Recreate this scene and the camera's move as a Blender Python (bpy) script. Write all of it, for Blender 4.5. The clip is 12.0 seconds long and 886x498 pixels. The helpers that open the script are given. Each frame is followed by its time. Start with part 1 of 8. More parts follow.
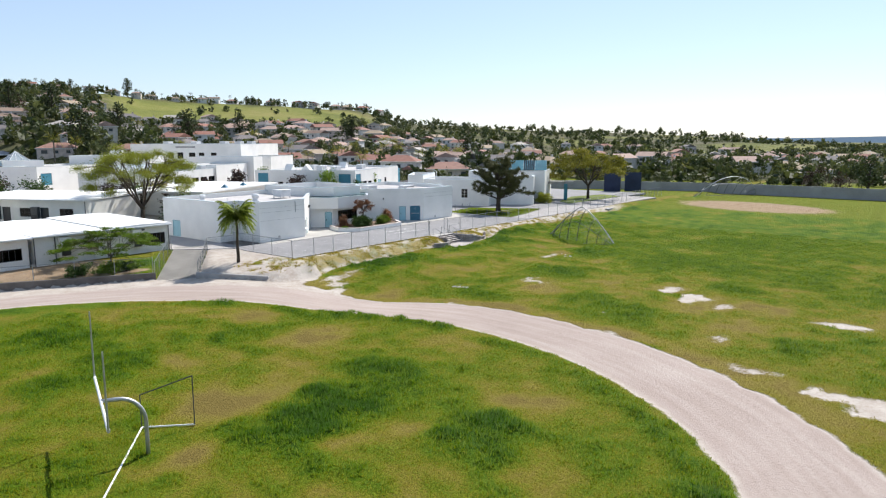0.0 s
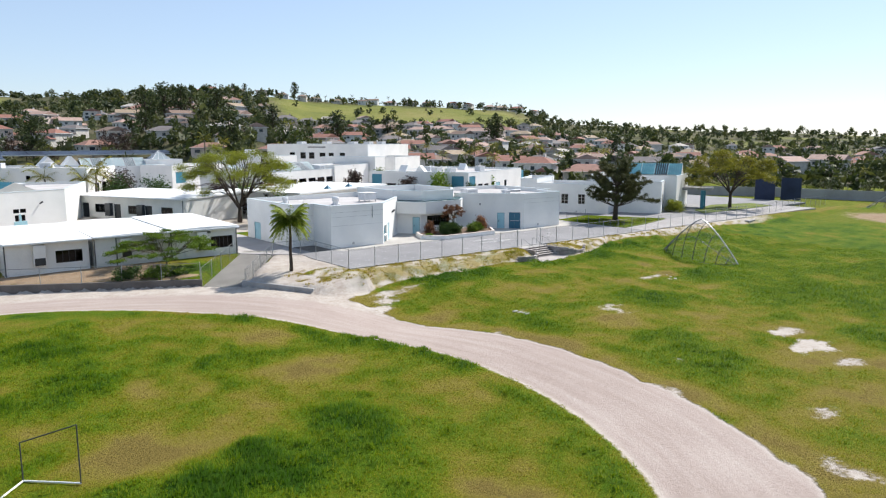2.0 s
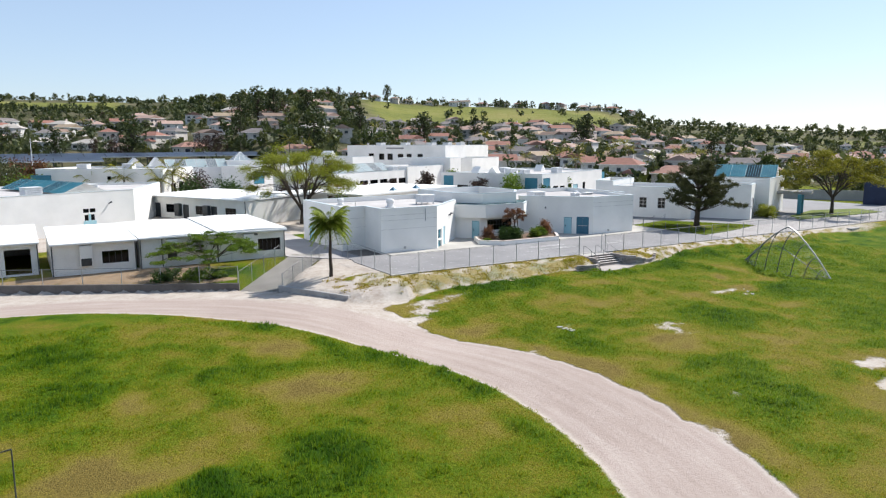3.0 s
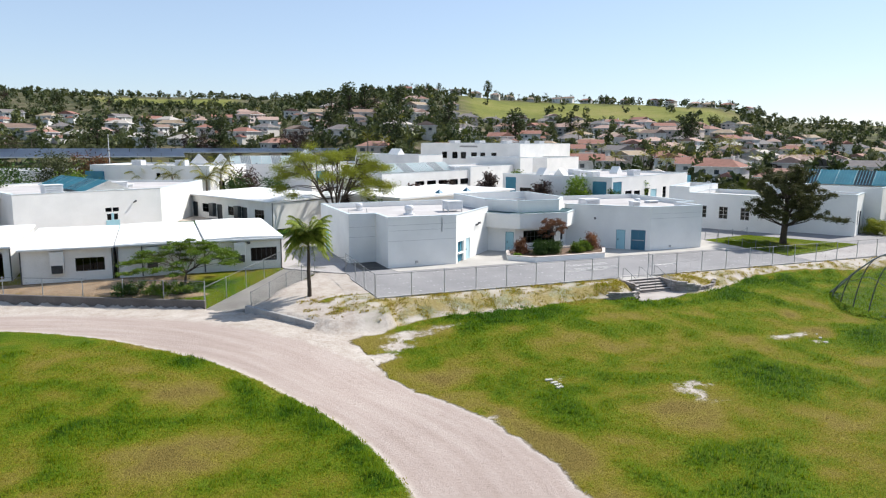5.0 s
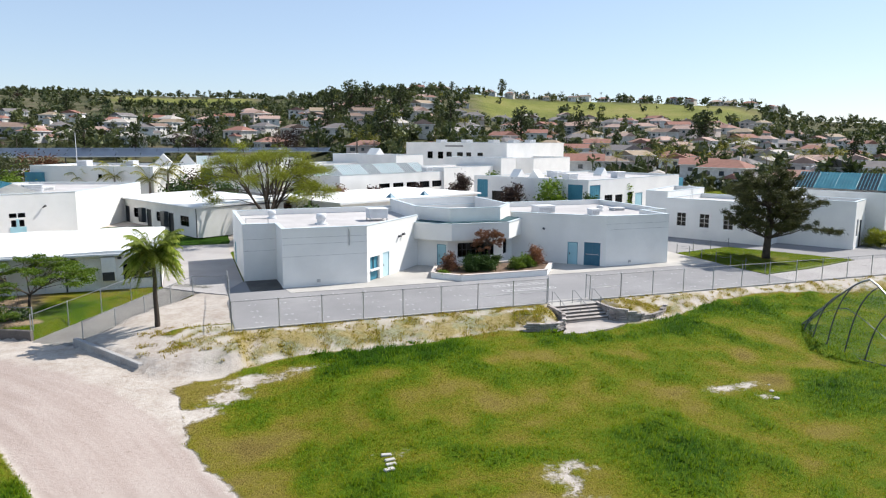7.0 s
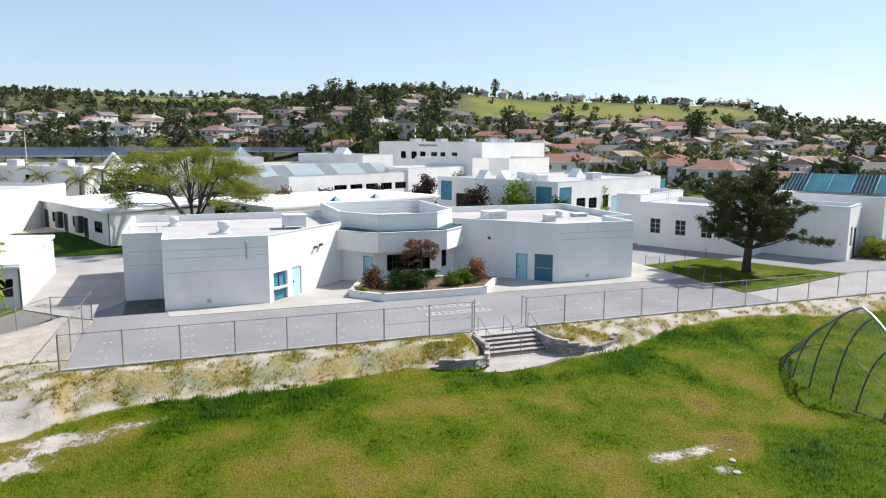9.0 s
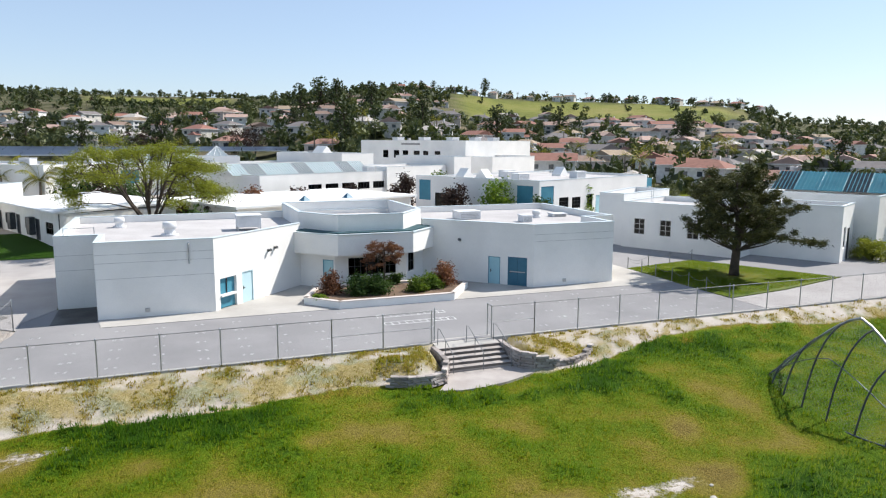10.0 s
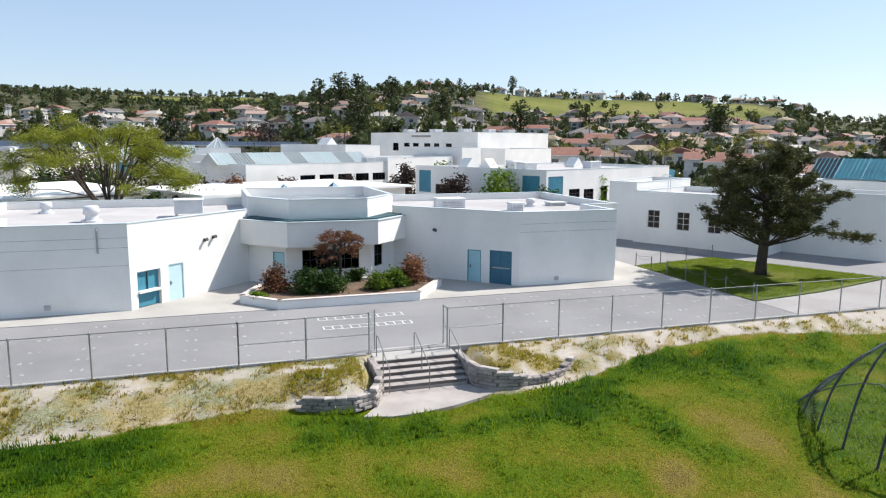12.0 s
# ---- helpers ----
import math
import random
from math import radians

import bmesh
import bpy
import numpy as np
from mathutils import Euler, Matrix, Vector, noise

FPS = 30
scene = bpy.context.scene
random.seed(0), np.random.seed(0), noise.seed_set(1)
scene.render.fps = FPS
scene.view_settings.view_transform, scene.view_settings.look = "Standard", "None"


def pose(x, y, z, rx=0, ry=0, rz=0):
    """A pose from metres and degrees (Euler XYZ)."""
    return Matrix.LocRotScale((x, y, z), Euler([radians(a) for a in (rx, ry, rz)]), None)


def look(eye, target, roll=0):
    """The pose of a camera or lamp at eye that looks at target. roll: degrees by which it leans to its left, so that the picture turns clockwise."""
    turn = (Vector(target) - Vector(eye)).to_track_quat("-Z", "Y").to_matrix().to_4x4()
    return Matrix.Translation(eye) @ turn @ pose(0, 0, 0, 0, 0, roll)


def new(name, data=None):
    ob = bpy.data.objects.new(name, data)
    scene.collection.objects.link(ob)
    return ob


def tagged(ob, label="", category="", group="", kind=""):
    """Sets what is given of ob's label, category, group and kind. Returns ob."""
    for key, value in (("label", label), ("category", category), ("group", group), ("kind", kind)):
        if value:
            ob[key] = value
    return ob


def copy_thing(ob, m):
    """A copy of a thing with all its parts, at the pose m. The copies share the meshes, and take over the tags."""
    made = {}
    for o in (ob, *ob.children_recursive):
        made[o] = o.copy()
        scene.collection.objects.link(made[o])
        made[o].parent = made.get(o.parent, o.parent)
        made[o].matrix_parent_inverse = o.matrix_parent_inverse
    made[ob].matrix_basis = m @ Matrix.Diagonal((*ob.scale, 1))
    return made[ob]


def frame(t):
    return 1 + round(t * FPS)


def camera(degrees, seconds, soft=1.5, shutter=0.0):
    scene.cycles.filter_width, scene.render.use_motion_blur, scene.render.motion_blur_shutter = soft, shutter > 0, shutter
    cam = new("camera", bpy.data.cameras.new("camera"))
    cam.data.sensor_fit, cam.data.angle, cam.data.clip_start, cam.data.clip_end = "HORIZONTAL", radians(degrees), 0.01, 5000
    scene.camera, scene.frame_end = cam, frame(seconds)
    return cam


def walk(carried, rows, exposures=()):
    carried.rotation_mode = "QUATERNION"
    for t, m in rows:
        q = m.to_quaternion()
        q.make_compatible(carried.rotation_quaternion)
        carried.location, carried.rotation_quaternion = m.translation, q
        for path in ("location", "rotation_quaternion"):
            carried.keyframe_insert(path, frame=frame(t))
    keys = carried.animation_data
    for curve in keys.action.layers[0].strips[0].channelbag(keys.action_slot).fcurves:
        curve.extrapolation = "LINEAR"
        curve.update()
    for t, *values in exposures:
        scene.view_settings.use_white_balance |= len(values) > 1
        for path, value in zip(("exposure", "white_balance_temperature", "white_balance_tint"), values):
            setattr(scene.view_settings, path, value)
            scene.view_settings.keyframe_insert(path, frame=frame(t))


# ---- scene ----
cam = camera(64.0, 12.0, 1.2)
PATH = [
    (0, (1.129, -1.311, 12.666), (16.589, 11.003, 9.606), -0.14),
    (0.5, (4.318, -1.633, 12.701), (18.768, 11.852, 9.643), -0.14),
    (1, (7.387, -1.713, 12.611), (21.136, 12.491, 9.573), -0.12),
    (1.5, (10.405, -1.698, 12.580), (23.594, 13.028, 9.543), -0.04),
    (2, (13.390, -1.307, 12.559), (25.704, 14.159, 9.530), -0.05),
    (2.5, (16.315, -0.807, 12.508), (27.497, 15.497, 9.484), -0.10),
    (3, (19.321, -0.232, 12.343), (29.468, 16.743, 9.364), -0.25),
    (5, (31.668, 4.547, 12.604), (39.123, 22.851, 9.540), 0.19),
    (5.5, (35.061, 5.976, 12.587), (42.516, 24.280, 9.522), 0.18),
    (6, (38.336, 7.457, 12.647), (45.522, 25.868, 9.579), 0.19),
    (6.5, (41.297, 8.866, 12.602), (48.364, 27.322, 9.528), 0.21),
    (7, (43.985, 10.235, 12.517), (50.809, 28.782, 9.439), 0.19),
    (9, (52.347, 16.659, 12.068), (59.200, 35.200, 9.023), 0.29),
    (9.5, (53.950, 18.160, 11.982), (61.005, 36.628, 8.954), 0.23),
    (10, (55.490, 19.629, 11.651), (62.549, 38.095, 8.619), 0.28),
    (10.5, (57.068, 21.087, 11.159), (64.114, 39.560, 8.142), 0.28),
    (11, (58.636, 22.546, 10.683), (65.591, 41.055, 7.671), 0.30),
    (11.5, (60.201, 23.912, 10.322), (66.805, 42.548, 7.307), 0.32),
    (12, (61.714, 25.313, 9.939), (67.970, 44.068, 6.925), 0.31),
]
walk(cam, [(t, look(eye, target, roll)) for t, eye, target, roll in PATH])

# ---- light ----
SUN = Vector((0.9, 0.10, 1.0)).normalized()
scene.view_settings.exposure = 0.44
world = bpy.data.worlds.new("world")
scene.world = world
world.use_nodes = True
wn = world.node_tree.nodes
sky = wn.new("ShaderNodeTexSky")
sky.sky_type = "NISHITA"
sky.sun_disc = False
sky.sun_elevation = math.asin(SUN.z)
sky.sun_rotation = math.atan2(SUN.x, SUN.y)
sky.air_density = 1.0
sky.dust_density = 0.25
sky.ozone_density = 3.0
wn["Background"].inputs["Strength"].default_value = 0.107
tint = wn.new("ShaderNodeMix")
tint.data_type, tint.blend_type = "RGBA", "MULTIPLY"
tint.inputs["Factor"].default_value = 1.0
tint.inputs[7].default_value = (1.0, 0.99, 1.05, 1.0)
pale = wn.new("ShaderNodeHueSaturation")
pale.inputs["Saturation"].default_value = 0.88
world.node_tree.links.new(sky.outputs[0], pale.inputs["Color"])
even = wn.new("ShaderNodeMix")
even.data_type = "RGBA"
even.inputs["Factor"].default_value = 0.34
even.inputs[7].default_value = (3.9, 5.2, 6.3, 1.0)
world.node_tree.links.new(pale.outputs[0], even.inputs[6])
world.node_tree.links.new(even.outputs[2], tint.inputs[6])
world.node_tree.links.new(tint.outputs[2], wn["Background"].inputs["Color"])
sun_data = bpy.data.lights.new("sun", "SUN")
sun_data.energy = 5.0
sun_data.angle = radians(0.53)
sun_data.color = (1.0, 0.955, 0.89)
sun = new("sun", sun_data)
sun.rotation_euler = SUN.to_track_quat("Z", "Y").to_euler()


# ---- materials ----
def nodes_of(name):
    m = bpy.data.materials.new(name)
    m.use_nodes = True
    t = m.node_tree
    return m, t, t.nodes, t.links, t.nodes["Principled BSDF"]


def position(n):
    return n.new("ShaderNodeNewGeometry").outputs["Position"]


def tex(n, l, scale, detail=4.0, rough=0.55, vec=None):
    k = n.new("ShaderNodeTexNoise")
    k.inputs["Scale"].default_value = scale
    k.inputs["Detail"].default_value = detail
    k.inputs["Roughness"].default_value = rough
    l.new(vec or position(n), k.inputs["Vector"])
    return k.outputs["Fac"]


def ramp(n, l, fac, stops):
    r = n.new("ShaderNodeValToRGB")
    e = r.color_ramp.elements
    while len(e) < len(stops):
        e.new(0.5)
    for el, (p, c) in zip(e, stops):
        el.position = p
        el.color = (*c, 1.0)
    l.new(fac, r.inputs["Fac"])
    return r.outputs["Color"]


def mix(n, l, fac, a, b, blend="MIX"):
    m = n.new("ShaderNodeMix")
    m.data_type = "RGBA"
    m.blend_type = blend
    for sock, v in ((m.inputs["Factor"], fac), (m.inputs[6], a), (m.inputs[7], b)):
        if isinstance(v, (int, float)):
            sock.default_value = v
        elif isinstance(v, tuple):
            sock.default_value = (*v, 1.0)
        else:
            l.new(v, sock)
    return m.outputs[2]


def maths(n, l, op, a, b=0.0, c=0.0, clamp=False):
    m = n.new("ShaderNodeMath")
    m.operation = op
    m.use_clamp = clamp
    for sock, v in zip(m.inputs, (a, b, c)):
        if isinstance(v, (int, float)):
            sock.default_value = v
        else:
            l.new(v, sock)
    return m.outputs[0]


def step_between(n, l, v, lo, hi):
    m = n.new("ShaderNodeMapRange")
    m.interpolation_type = "SMOOTHSTEP"
    l.new(v, m.inputs["Value"])
    m.inputs["From Min"].default_value = lo
    m.inputs["From Max"].default_value = hi
    return m.outputs["Result"]


def bump(n, l, p, height, strength, dist):
    b = n.new("ShaderNodeBump")
    b.inputs["Strength"].default_value = strength
    b.inputs["Distance"].default_value = dist
    l.new(height, b.inputs["Height"])
    l.new(b.outputs["Normal"], p.inputs["Normal"])


def surface(name, dark, light, scale=0.6, fine=40.0, rough=0.85, relief=0.3, depth=0.01, metal=0.0, vary=0.0, spec=0.3):
    """A matt surface with stains at scale, grain at fine and, with vary, a tone of its own for each object."""
    m, t, n, l, p = nodes_of(name)
    big, small = tex(n, l, scale), tex(n, l, fine, 3.0, 0.7)
    f = maths(n, l, "ADD", maths(n, l, "MULTIPLY", big, 0.65), maths(n, l, "MULTIPLY", small, 0.35))
    c = ramp(n, l, f, ((0.32, dark), (0.62, light)))
    if vary:
        info = n.new("ShaderNodeObjectInfo")
        k = maths(n, l, "MULTIPLY_ADD", info.outputs["Random"], vary, 1.0 - vary)
        c = mix(n, l, 1.0, c, k, "MULTIPLY")
    l.new(c, p.inputs["Base Color"])
    p.inputs["Roughness"].default_value = rough
    p.inputs["Metallic"].default_value = metal
    p.inputs["Specular IOR Level"].default_value = spec
    if relief:
        bump(n, l, p, small, relief, depth)
    return m


def leaf(name, dark, light, through_light=0.35, spot=None):
    """Foliage: a tone for each leaf and larger patches; some light passes through."""
    m, t, n, l, p = nodes_of(name)
    g = n.new("ShaderNodeNewGeometry")
    f = maths(n, l, "ADD", maths(n, l, "MULTIPLY", g.outputs["Random Per Island"], 0.6), maths(n, l, "MULTIPLY", tex(n, l, 0.9, 2.0), 0.5))
    stops = [(0.2, dark), (0.85, light)]
    if spot:
        stops.append((0.97, spot))
    c = ramp(n, l, f, stops)
    info = n.new("ShaderNodeObjectInfo")
    c = mix(n, l, 1.0, c, maths(n, l, "MULTIPLY_ADD", info.outputs["Random"], 0.5, 0.7), "MULTIPLY")
    l.new(c, p.inputs["Base Color"])
    p.inputs["Roughness"].default_value = 0.6
    p.inputs["Specular IOR Level"].default_value = 0.25
    tr = n.new("ShaderNodeBsdfTranslucent")
    l.new(mix(n, l, 1.0, c, (1.0, 1.0, 0.55), "MULTIPLY"), tr.inputs["Color"])
    mx = n.new("ShaderNodeMixShader")
    mx.inputs[0].default_value = through_light
    l.new(p.outputs[0], mx.inputs[1])
    l.new(tr.outputs[0], mx.inputs[2])
    l.new(mx.outputs[0], n["Material Output"].inputs["Surface"])
    return m


def glass(name, tint, rough=0.04):
    m, t, n, l, p = nodes_of(name)
    tr, gl, mx = n.new("ShaderNodeBsdfTransparent"), n.new("ShaderNodeBsdfGlossy"), n.new("ShaderNodeMixShader")
    tr.inputs["Color"].default_value = (*tint, 1)
    gl.inputs["Roughness"].default_value = rough
    mx.inputs[0].default_value = 0.018
    l.new(tr.outputs[0], mx.inputs[1])
    l.new(gl.outputs[0], mx.inputs[2])
    l.new(mx.outputs[0], n["Material Output"].inputs["Surface"])
    return m


def by_object(name, stops, scale=1.2, rough=0.85):
    """A matt paint or tile whose hue is drawn for each object."""
    m, t, n, l, p = nodes_of(name)
    info = n.new("ShaderNodeObjectInfo")
    c = ramp(n, l, info.outputs["Random"], stops)
    n["Color Ramp"].color_ramp.interpolation = "CONSTANT"
    c = mix(n, l, 1.0, c, ramp(n, l, tex(n, l, scale), ((0.3, (0.72, 0.72, 0.72)), (0.7, (1.0, 1.0, 1.0)))), "MULTIPLY")
    l.new(c, p.inputs["Base Color"])
    p.inputs["Roughness"].default_value = rough
    p.inputs["Specular IOR Level"].default_value = 0.2
    return m


GRASS_TONES = ((0.02, (0.180, 0.134, 0.036)), (0.2, (0.214, 0.172, 0.038)), (0.36, (0.184, 0.162, 0.020)), (0.52, (0.134, 0.158, 0.008)), (0.72, (0.084, 0.144, 0.004)), (0.97, (0.028, 0.076, 0.003)))


def ground_material():
    """Field, bank, track, infield and hillside: what covers each spot is told by the sheet's own masks, broken up by noise."""
    m, t, n, l, p = nodes_of("ground")
    mask = {}
    for k in ("bare", "lush", "bank", "dirt", "wild"):
        a = n.new("ShaderNodeAttribute")
        a.attribute_name = k
        mask[k] = a.outputs["Fac"]
    n1, n2, n3, n4 = tex(n, l, 0.13, 5.0, 0.6), tex(n, l, 0.75, 5.0, 0.65), tex(n, l, 4.5, 4.0, 0.7), tex(n, l, 22.0, 3.0, 0.7)
    lush = maths(n, l, "ADD", mask["lush"], maths(n, l, "MULTIPLY_ADD", n2, 0.9, -0.45))
    lush = maths(n, l, "ADD", lush, maths(n, l, "MULTIPLY_ADD", n3, 1.2, -0.6))
    lush = maths(n, l, "ADD", lush, maths(n, l, "MULTIPLY_ADD", n4, 0.7, -0.35))
    lush = maths(n, l, "MULTIPLY_ADD", lush, 0.52, 0.47, clamp=True)
    green = ramp(n, l, lush, GRASS_TONES)
    # Fine random grain; its dark end puts shade between blades into the colour.
    green = mix(n, l, 1.0, green, ramp(n, l, n4, ((0.27, (0.28, 0.33, 0.26)), (0.5, (0.9, 0.92, 0.88)), (0.73, (1.5, 1.42, 1.2)))), "MULTIPLY")
    sand = ramp(n, l, maths(n, l, "ADD", maths(n, l, "MULTIPLY", n2, 0.6), maths(n, l, "MULTIPLY", n3, 0.4)), ((0.3, (0.30, 0.245, 0.20)), (0.5, (0.42, 0.37, 0.325)), (0.72, (0.54, 0.50, 0.455))))
    lane = n.new("ShaderNodeCombineXYZ")
    for k, (name, f) in enumerate((("ring", 1.5), ("arc", 0.16))):
        a = n.new("ShaderNodeAttribute")
        a.attribute_name = name
        l.new(maths(n, l, "MULTIPLY", a.outputs["Fac"], f), lane.inputs[k])
    streak = tex(n, l, 1.0, 4.0, 0.6, lane.outputs[0])
    clay = ramp(n, l, maths(n, l, "ADD", maths(n, l, "MULTIPLY", streak, 0.5), maths(n, l, "MULTIPLY_ADD", n1, 0.3, maths(n, l, "MULTIPLY", n3, 0.2))), ((0.28, (0.275, 0.215, 0.187)), (0.5, (0.36, 0.295, 0.262)), (0.72, (0.45, 0.39, 0.352))))
    onring = n.new("ShaderNodeAttribute")
    onring.attribute_name = "clay"
    margin = step_between(n, l, maths(n, l, "ADD", mask["bare"], maths(n, l, "MULTIPLY_ADD", n2, 0.8, -0.4)), 0.0, 0.4)
    clay = mix(n, l, margin, mix(n, l, 0.4, clay, (0.60, 0.55, 0.50)), clay)
    prints = step_between(n, l, tex(n, l, 1.9, 3.0, 0.75), 0.62, 0.70)
    clay = mix(n, l, maths(n, l, "MULTIPLY", prints, 0.35), clay, (0.22, 0.17, 0.145))
    sand = mix(n, l, maths(n, l, "MULTIPLY", prints, 0.4), sand, (0.24, 0.205, 0.175))
    sand = mix(n, l, onring.outputs["Fac"], sand, clay)
    # the bank: pale sand with dry and green weeds
    weed = maths(n, l, "ADD", maths(n, l, "MULTIPLY", n2, 0.7), maths(n, l, "MULTIPLY", n3, 0.5))
    blade = maths(n, l, "ADD", maths(n, l, "MULTIPLY", n4, 0.6), maths(n, l, "MULTIPLY", n3, 0.4))
    dry = ramp(n, l, blade, ((0.32, (0.14, 0.105, 0.035)), (0.5, (0.27, 0.215, 0.085)), (0.66, (0.40, 0.34, 0.20))))
    sage = ramp(n, l, blade, ((0.32, (0.09, 0.10, 0.045)), (0.5, (0.22, 0.22, 0.125)), (0.66, (0.40, 0.39, 0.29))))
    dry = mix(n, l, step_between(n, l, tex(n, l, 0.5, 4.0, 0.65), 0.44, 0.6), dry, sage)
    bank = mix(n, l, step_between(n, l, maths(n, l, "ADD", mask["lush"], maths(n, l, "MULTIPLY_ADD", weed, 2.4, -1.44)), -0.45, 0.45), mix(n, l, 0.2, sand, (0.62, 0.58, 0.53)), dry)
    dirt = ramp(n, l, n2, ((0.3, (0.27, 0.185, 0.115)), (0.7, (0.37, 0.275, 0.185))))
    wild = ramp(n, l, maths(n, l, "ADD", maths(n, l, "MULTIPLY", tex(n, l, 0.012, 5.0), 0.7), maths(n, l, "MULTIPLY", n1, 0.3)), ((0.36, (0.10, 0.115, 0.030)), (0.5, (0.165, 0.175, 0.042)), (0.66, (0.235, 0.205, 0.075))))
    garden = ramp(n, l, tex(n, l, 0.05, 5.0, 0.65), ((0.3, (0.035, 0.042, 0.018)), (0.5, (0.075, 0.075, 0.036)), (0.68, (0.16, 0.135, 0.095))))
    hill = n.new("ShaderNodeAttribute")
    hill.attribute_name = "open"
    wild = mix(n, l, hill.outputs["Fac"], garden, wild)
    edge = maths(n, l, "ADD", maths(n, l, "MULTIPLY_ADD", n2, 1.6, -0.8), maths(n, l, "MULTIPLY_ADD", n3, 1.0, -0.5))
    c = mix(n, l, step_between(n, l, maths(n, l, "ADD", mask["bank"], maths(n, l, "MULTIPLY", edge, 0.5)), 0.35, 0.65), green, bank)
    c = mix(n, l, step_between(n, l, maths(n, l, "ADD", mask["dirt"], edge), -0.4, 0.4), c, dirt)
    bare = step_between(n, l, maths(n, l, "ADD", mask["bare"], maths(n, l, "MULTIPLY", edge, maths(n, l, "MULTIPLY_ADD", onring.outputs["Fac"], -0.3, 0.6))), -0.12, 0.12)
    c = mix(n, l, bare, c, sand)
    c = mix(n, l, step_between(n, l, mask["wild"], 0.2, 0.8), c, wild)
    l.new(c, p.inputs["Base Color"])
    p.inputs["Roughness"].default_value = 0.95
    p.inputs["Specular IOR Level"].default_value = 0.1
    h = maths(n, l, "ADD", n3, maths(n, l, "MULTIPLY", n4, 0.5))
    bump(n, l, p, maths(n, l, "MULTIPLY", h, maths(n, l, "MULTIPLY_ADD", maths(n, l, "MAXIMUM", bare, mask["bank"]), -0.75, 1.0)), 0.9, 0.2)
    return m


def blade_material():
    m, t, n, l, p = nodes_of("grass_blades")
    a = n.new("ShaderNodeAttribute")
    a.attribute_name = "lush"
    g = n.new("ShaderNodeNewGeometry")
    f = maths(n, l, "MULTIPLY_ADD", g.outputs["Random Per Island"], 0.34, maths(n, l, "MULTIPLY_ADD", a.outputs["Fac"], 0.44, 0.28), clamp=True)
    c = mix(n, l, 1.0, ramp(n, l, f, GRASS_TONES), (1.35, 1.33, 1.0), "MULTIPLY")
    l.new(c, p.inputs["Base Color"])
    p.inputs["Roughness"].default_value = 0.7
    p.inputs["Specular IOR Level"].default_value = 0.15
    tr = n.new("ShaderNodeBsdfTranslucent")
    l.new(c, tr.inputs["Color"])
    mx = n.new("ShaderNodeMixShader")
    mx.inputs[0].default_value = 0.5
    l.new(p.outputs[0], mx.inputs[1])
    l.new(tr.outputs[0], mx.inputs[2])
    l.new(mx.outputs[0], n["Material Output"].inputs["Surface"])
    return m


GROUND = ground_material()
BLADES = blade_material()
STUCCO = surface("white_stucco", (0.74, 0.73, 0.70), (0.86, 0.845, 0.81), 0.35, 14.0, 0.9, 0.25, 0.01)
CREAM = surface("cream_siding", (0.64, 0.63, 0.60), (0.77, 0.76, 0.73), 0.5, 9.0, 0.85, 0.2, 0.01)
ROOF_WHITE = surface("white_roof_coating", (0.70, 0.70, 0.69), (0.84, 0.84, 0.83), 0.25, 6.0, 0.7, 0.15, 0.01)
ROOF_GREY = surface("grey_roof_membrane", (0.36, 0.34, 0.335), (0.50, 0.48, 0.47), 0.3, 8.0, 0.9, 0.2, 0.01)
COPING = surface("bluish_metal_coping", (0.46, 0.53, 0.56), (0.62, 0.67, 0.69), 0.8, 20.0, 0.5, 0.0)
# PALE_BLUE made paler: sunlight on one door is put into the colour.
SUNLIT_BLUE = surface("sunlit_pale_blue_paint", (0.44, 0.60, 0.65), (0.52, 0.69, 0.73), 0.9, 25.0, 0.5, 0.05, 0.003)
DOOR_BLUE = surface("dark_blue_door_paint", (0.035, 0.12, 0.19), (0.06, 0.18, 0.255), 0.9, 25.0, 0.5, 0.05, 0.003)
# Teal taken darker: shade along the ledge is put into its colour.
LEDGE = surface("shade_darkened_teal_ledge", (0.025, 0.065, 0.075), (0.05, 0.11, 0.12), 0.9, 25.0, 0.8, 0.1, 0.003)
TEAL = surface("teal_paint", (0.045, 0.19, 0.27), (0.07, 0.26, 0.345), 0.9, 25.0, 0.5, 0.05, 0.003)
PALE_BLUE = surface("pale_blue_paint", (0.30, 0.52, 0.58), (0.38, 0.62, 0.68), 0.9, 25.0, 0.5, 0.05, 0.003)
TEAL_METAL = surface("teal_metal_roof", (0.045, 0.21, 0.29), (0.085, 0.32, 0.41), 0.4, 10.0, 0.4, 0.05, 0.005)
ASPHALT = surface("worn_grey_asphalt", (0.205, 0.20, 0.204), (0.275, 0.268, 0.27), 0.22, 30.0, 0.95, 0.4, 0.008)
CONCRETE = surface("pale_concrete", (0.34, 0.32, 0.295), (0.45, 0.43, 0.40), 0.4, 18.0, 0.9, 0.25, 0.006)
PATH_CONCRETE = surface("grey_concrete_path", (0.29, 0.27, 0.262), (0.38, 0.36, 0.35), 0.35, 22.0, 0.92, 0.3, 0.006)
WALL_CONCRETE = surface("weathered_concrete", (0.24, 0.23, 0.225), (0.40, 0.39, 0.38), 0.7, 14.0, 0.92, 0.4, 0.01)
BLOCK = surface("grey_wall_block", (0.32, 0.275, 0.25), (0.50, 0.45, 0.42), 1.2, 25.0, 0.95, 0.8, 0.02, vary=0.4)
WIRE = surface("weathered_fence_wire", (0.15, 0.155, 0.16), (0.24, 0.245, 0.25), 3.0, 60.0, 0.6, 0.0, metal=0.3)
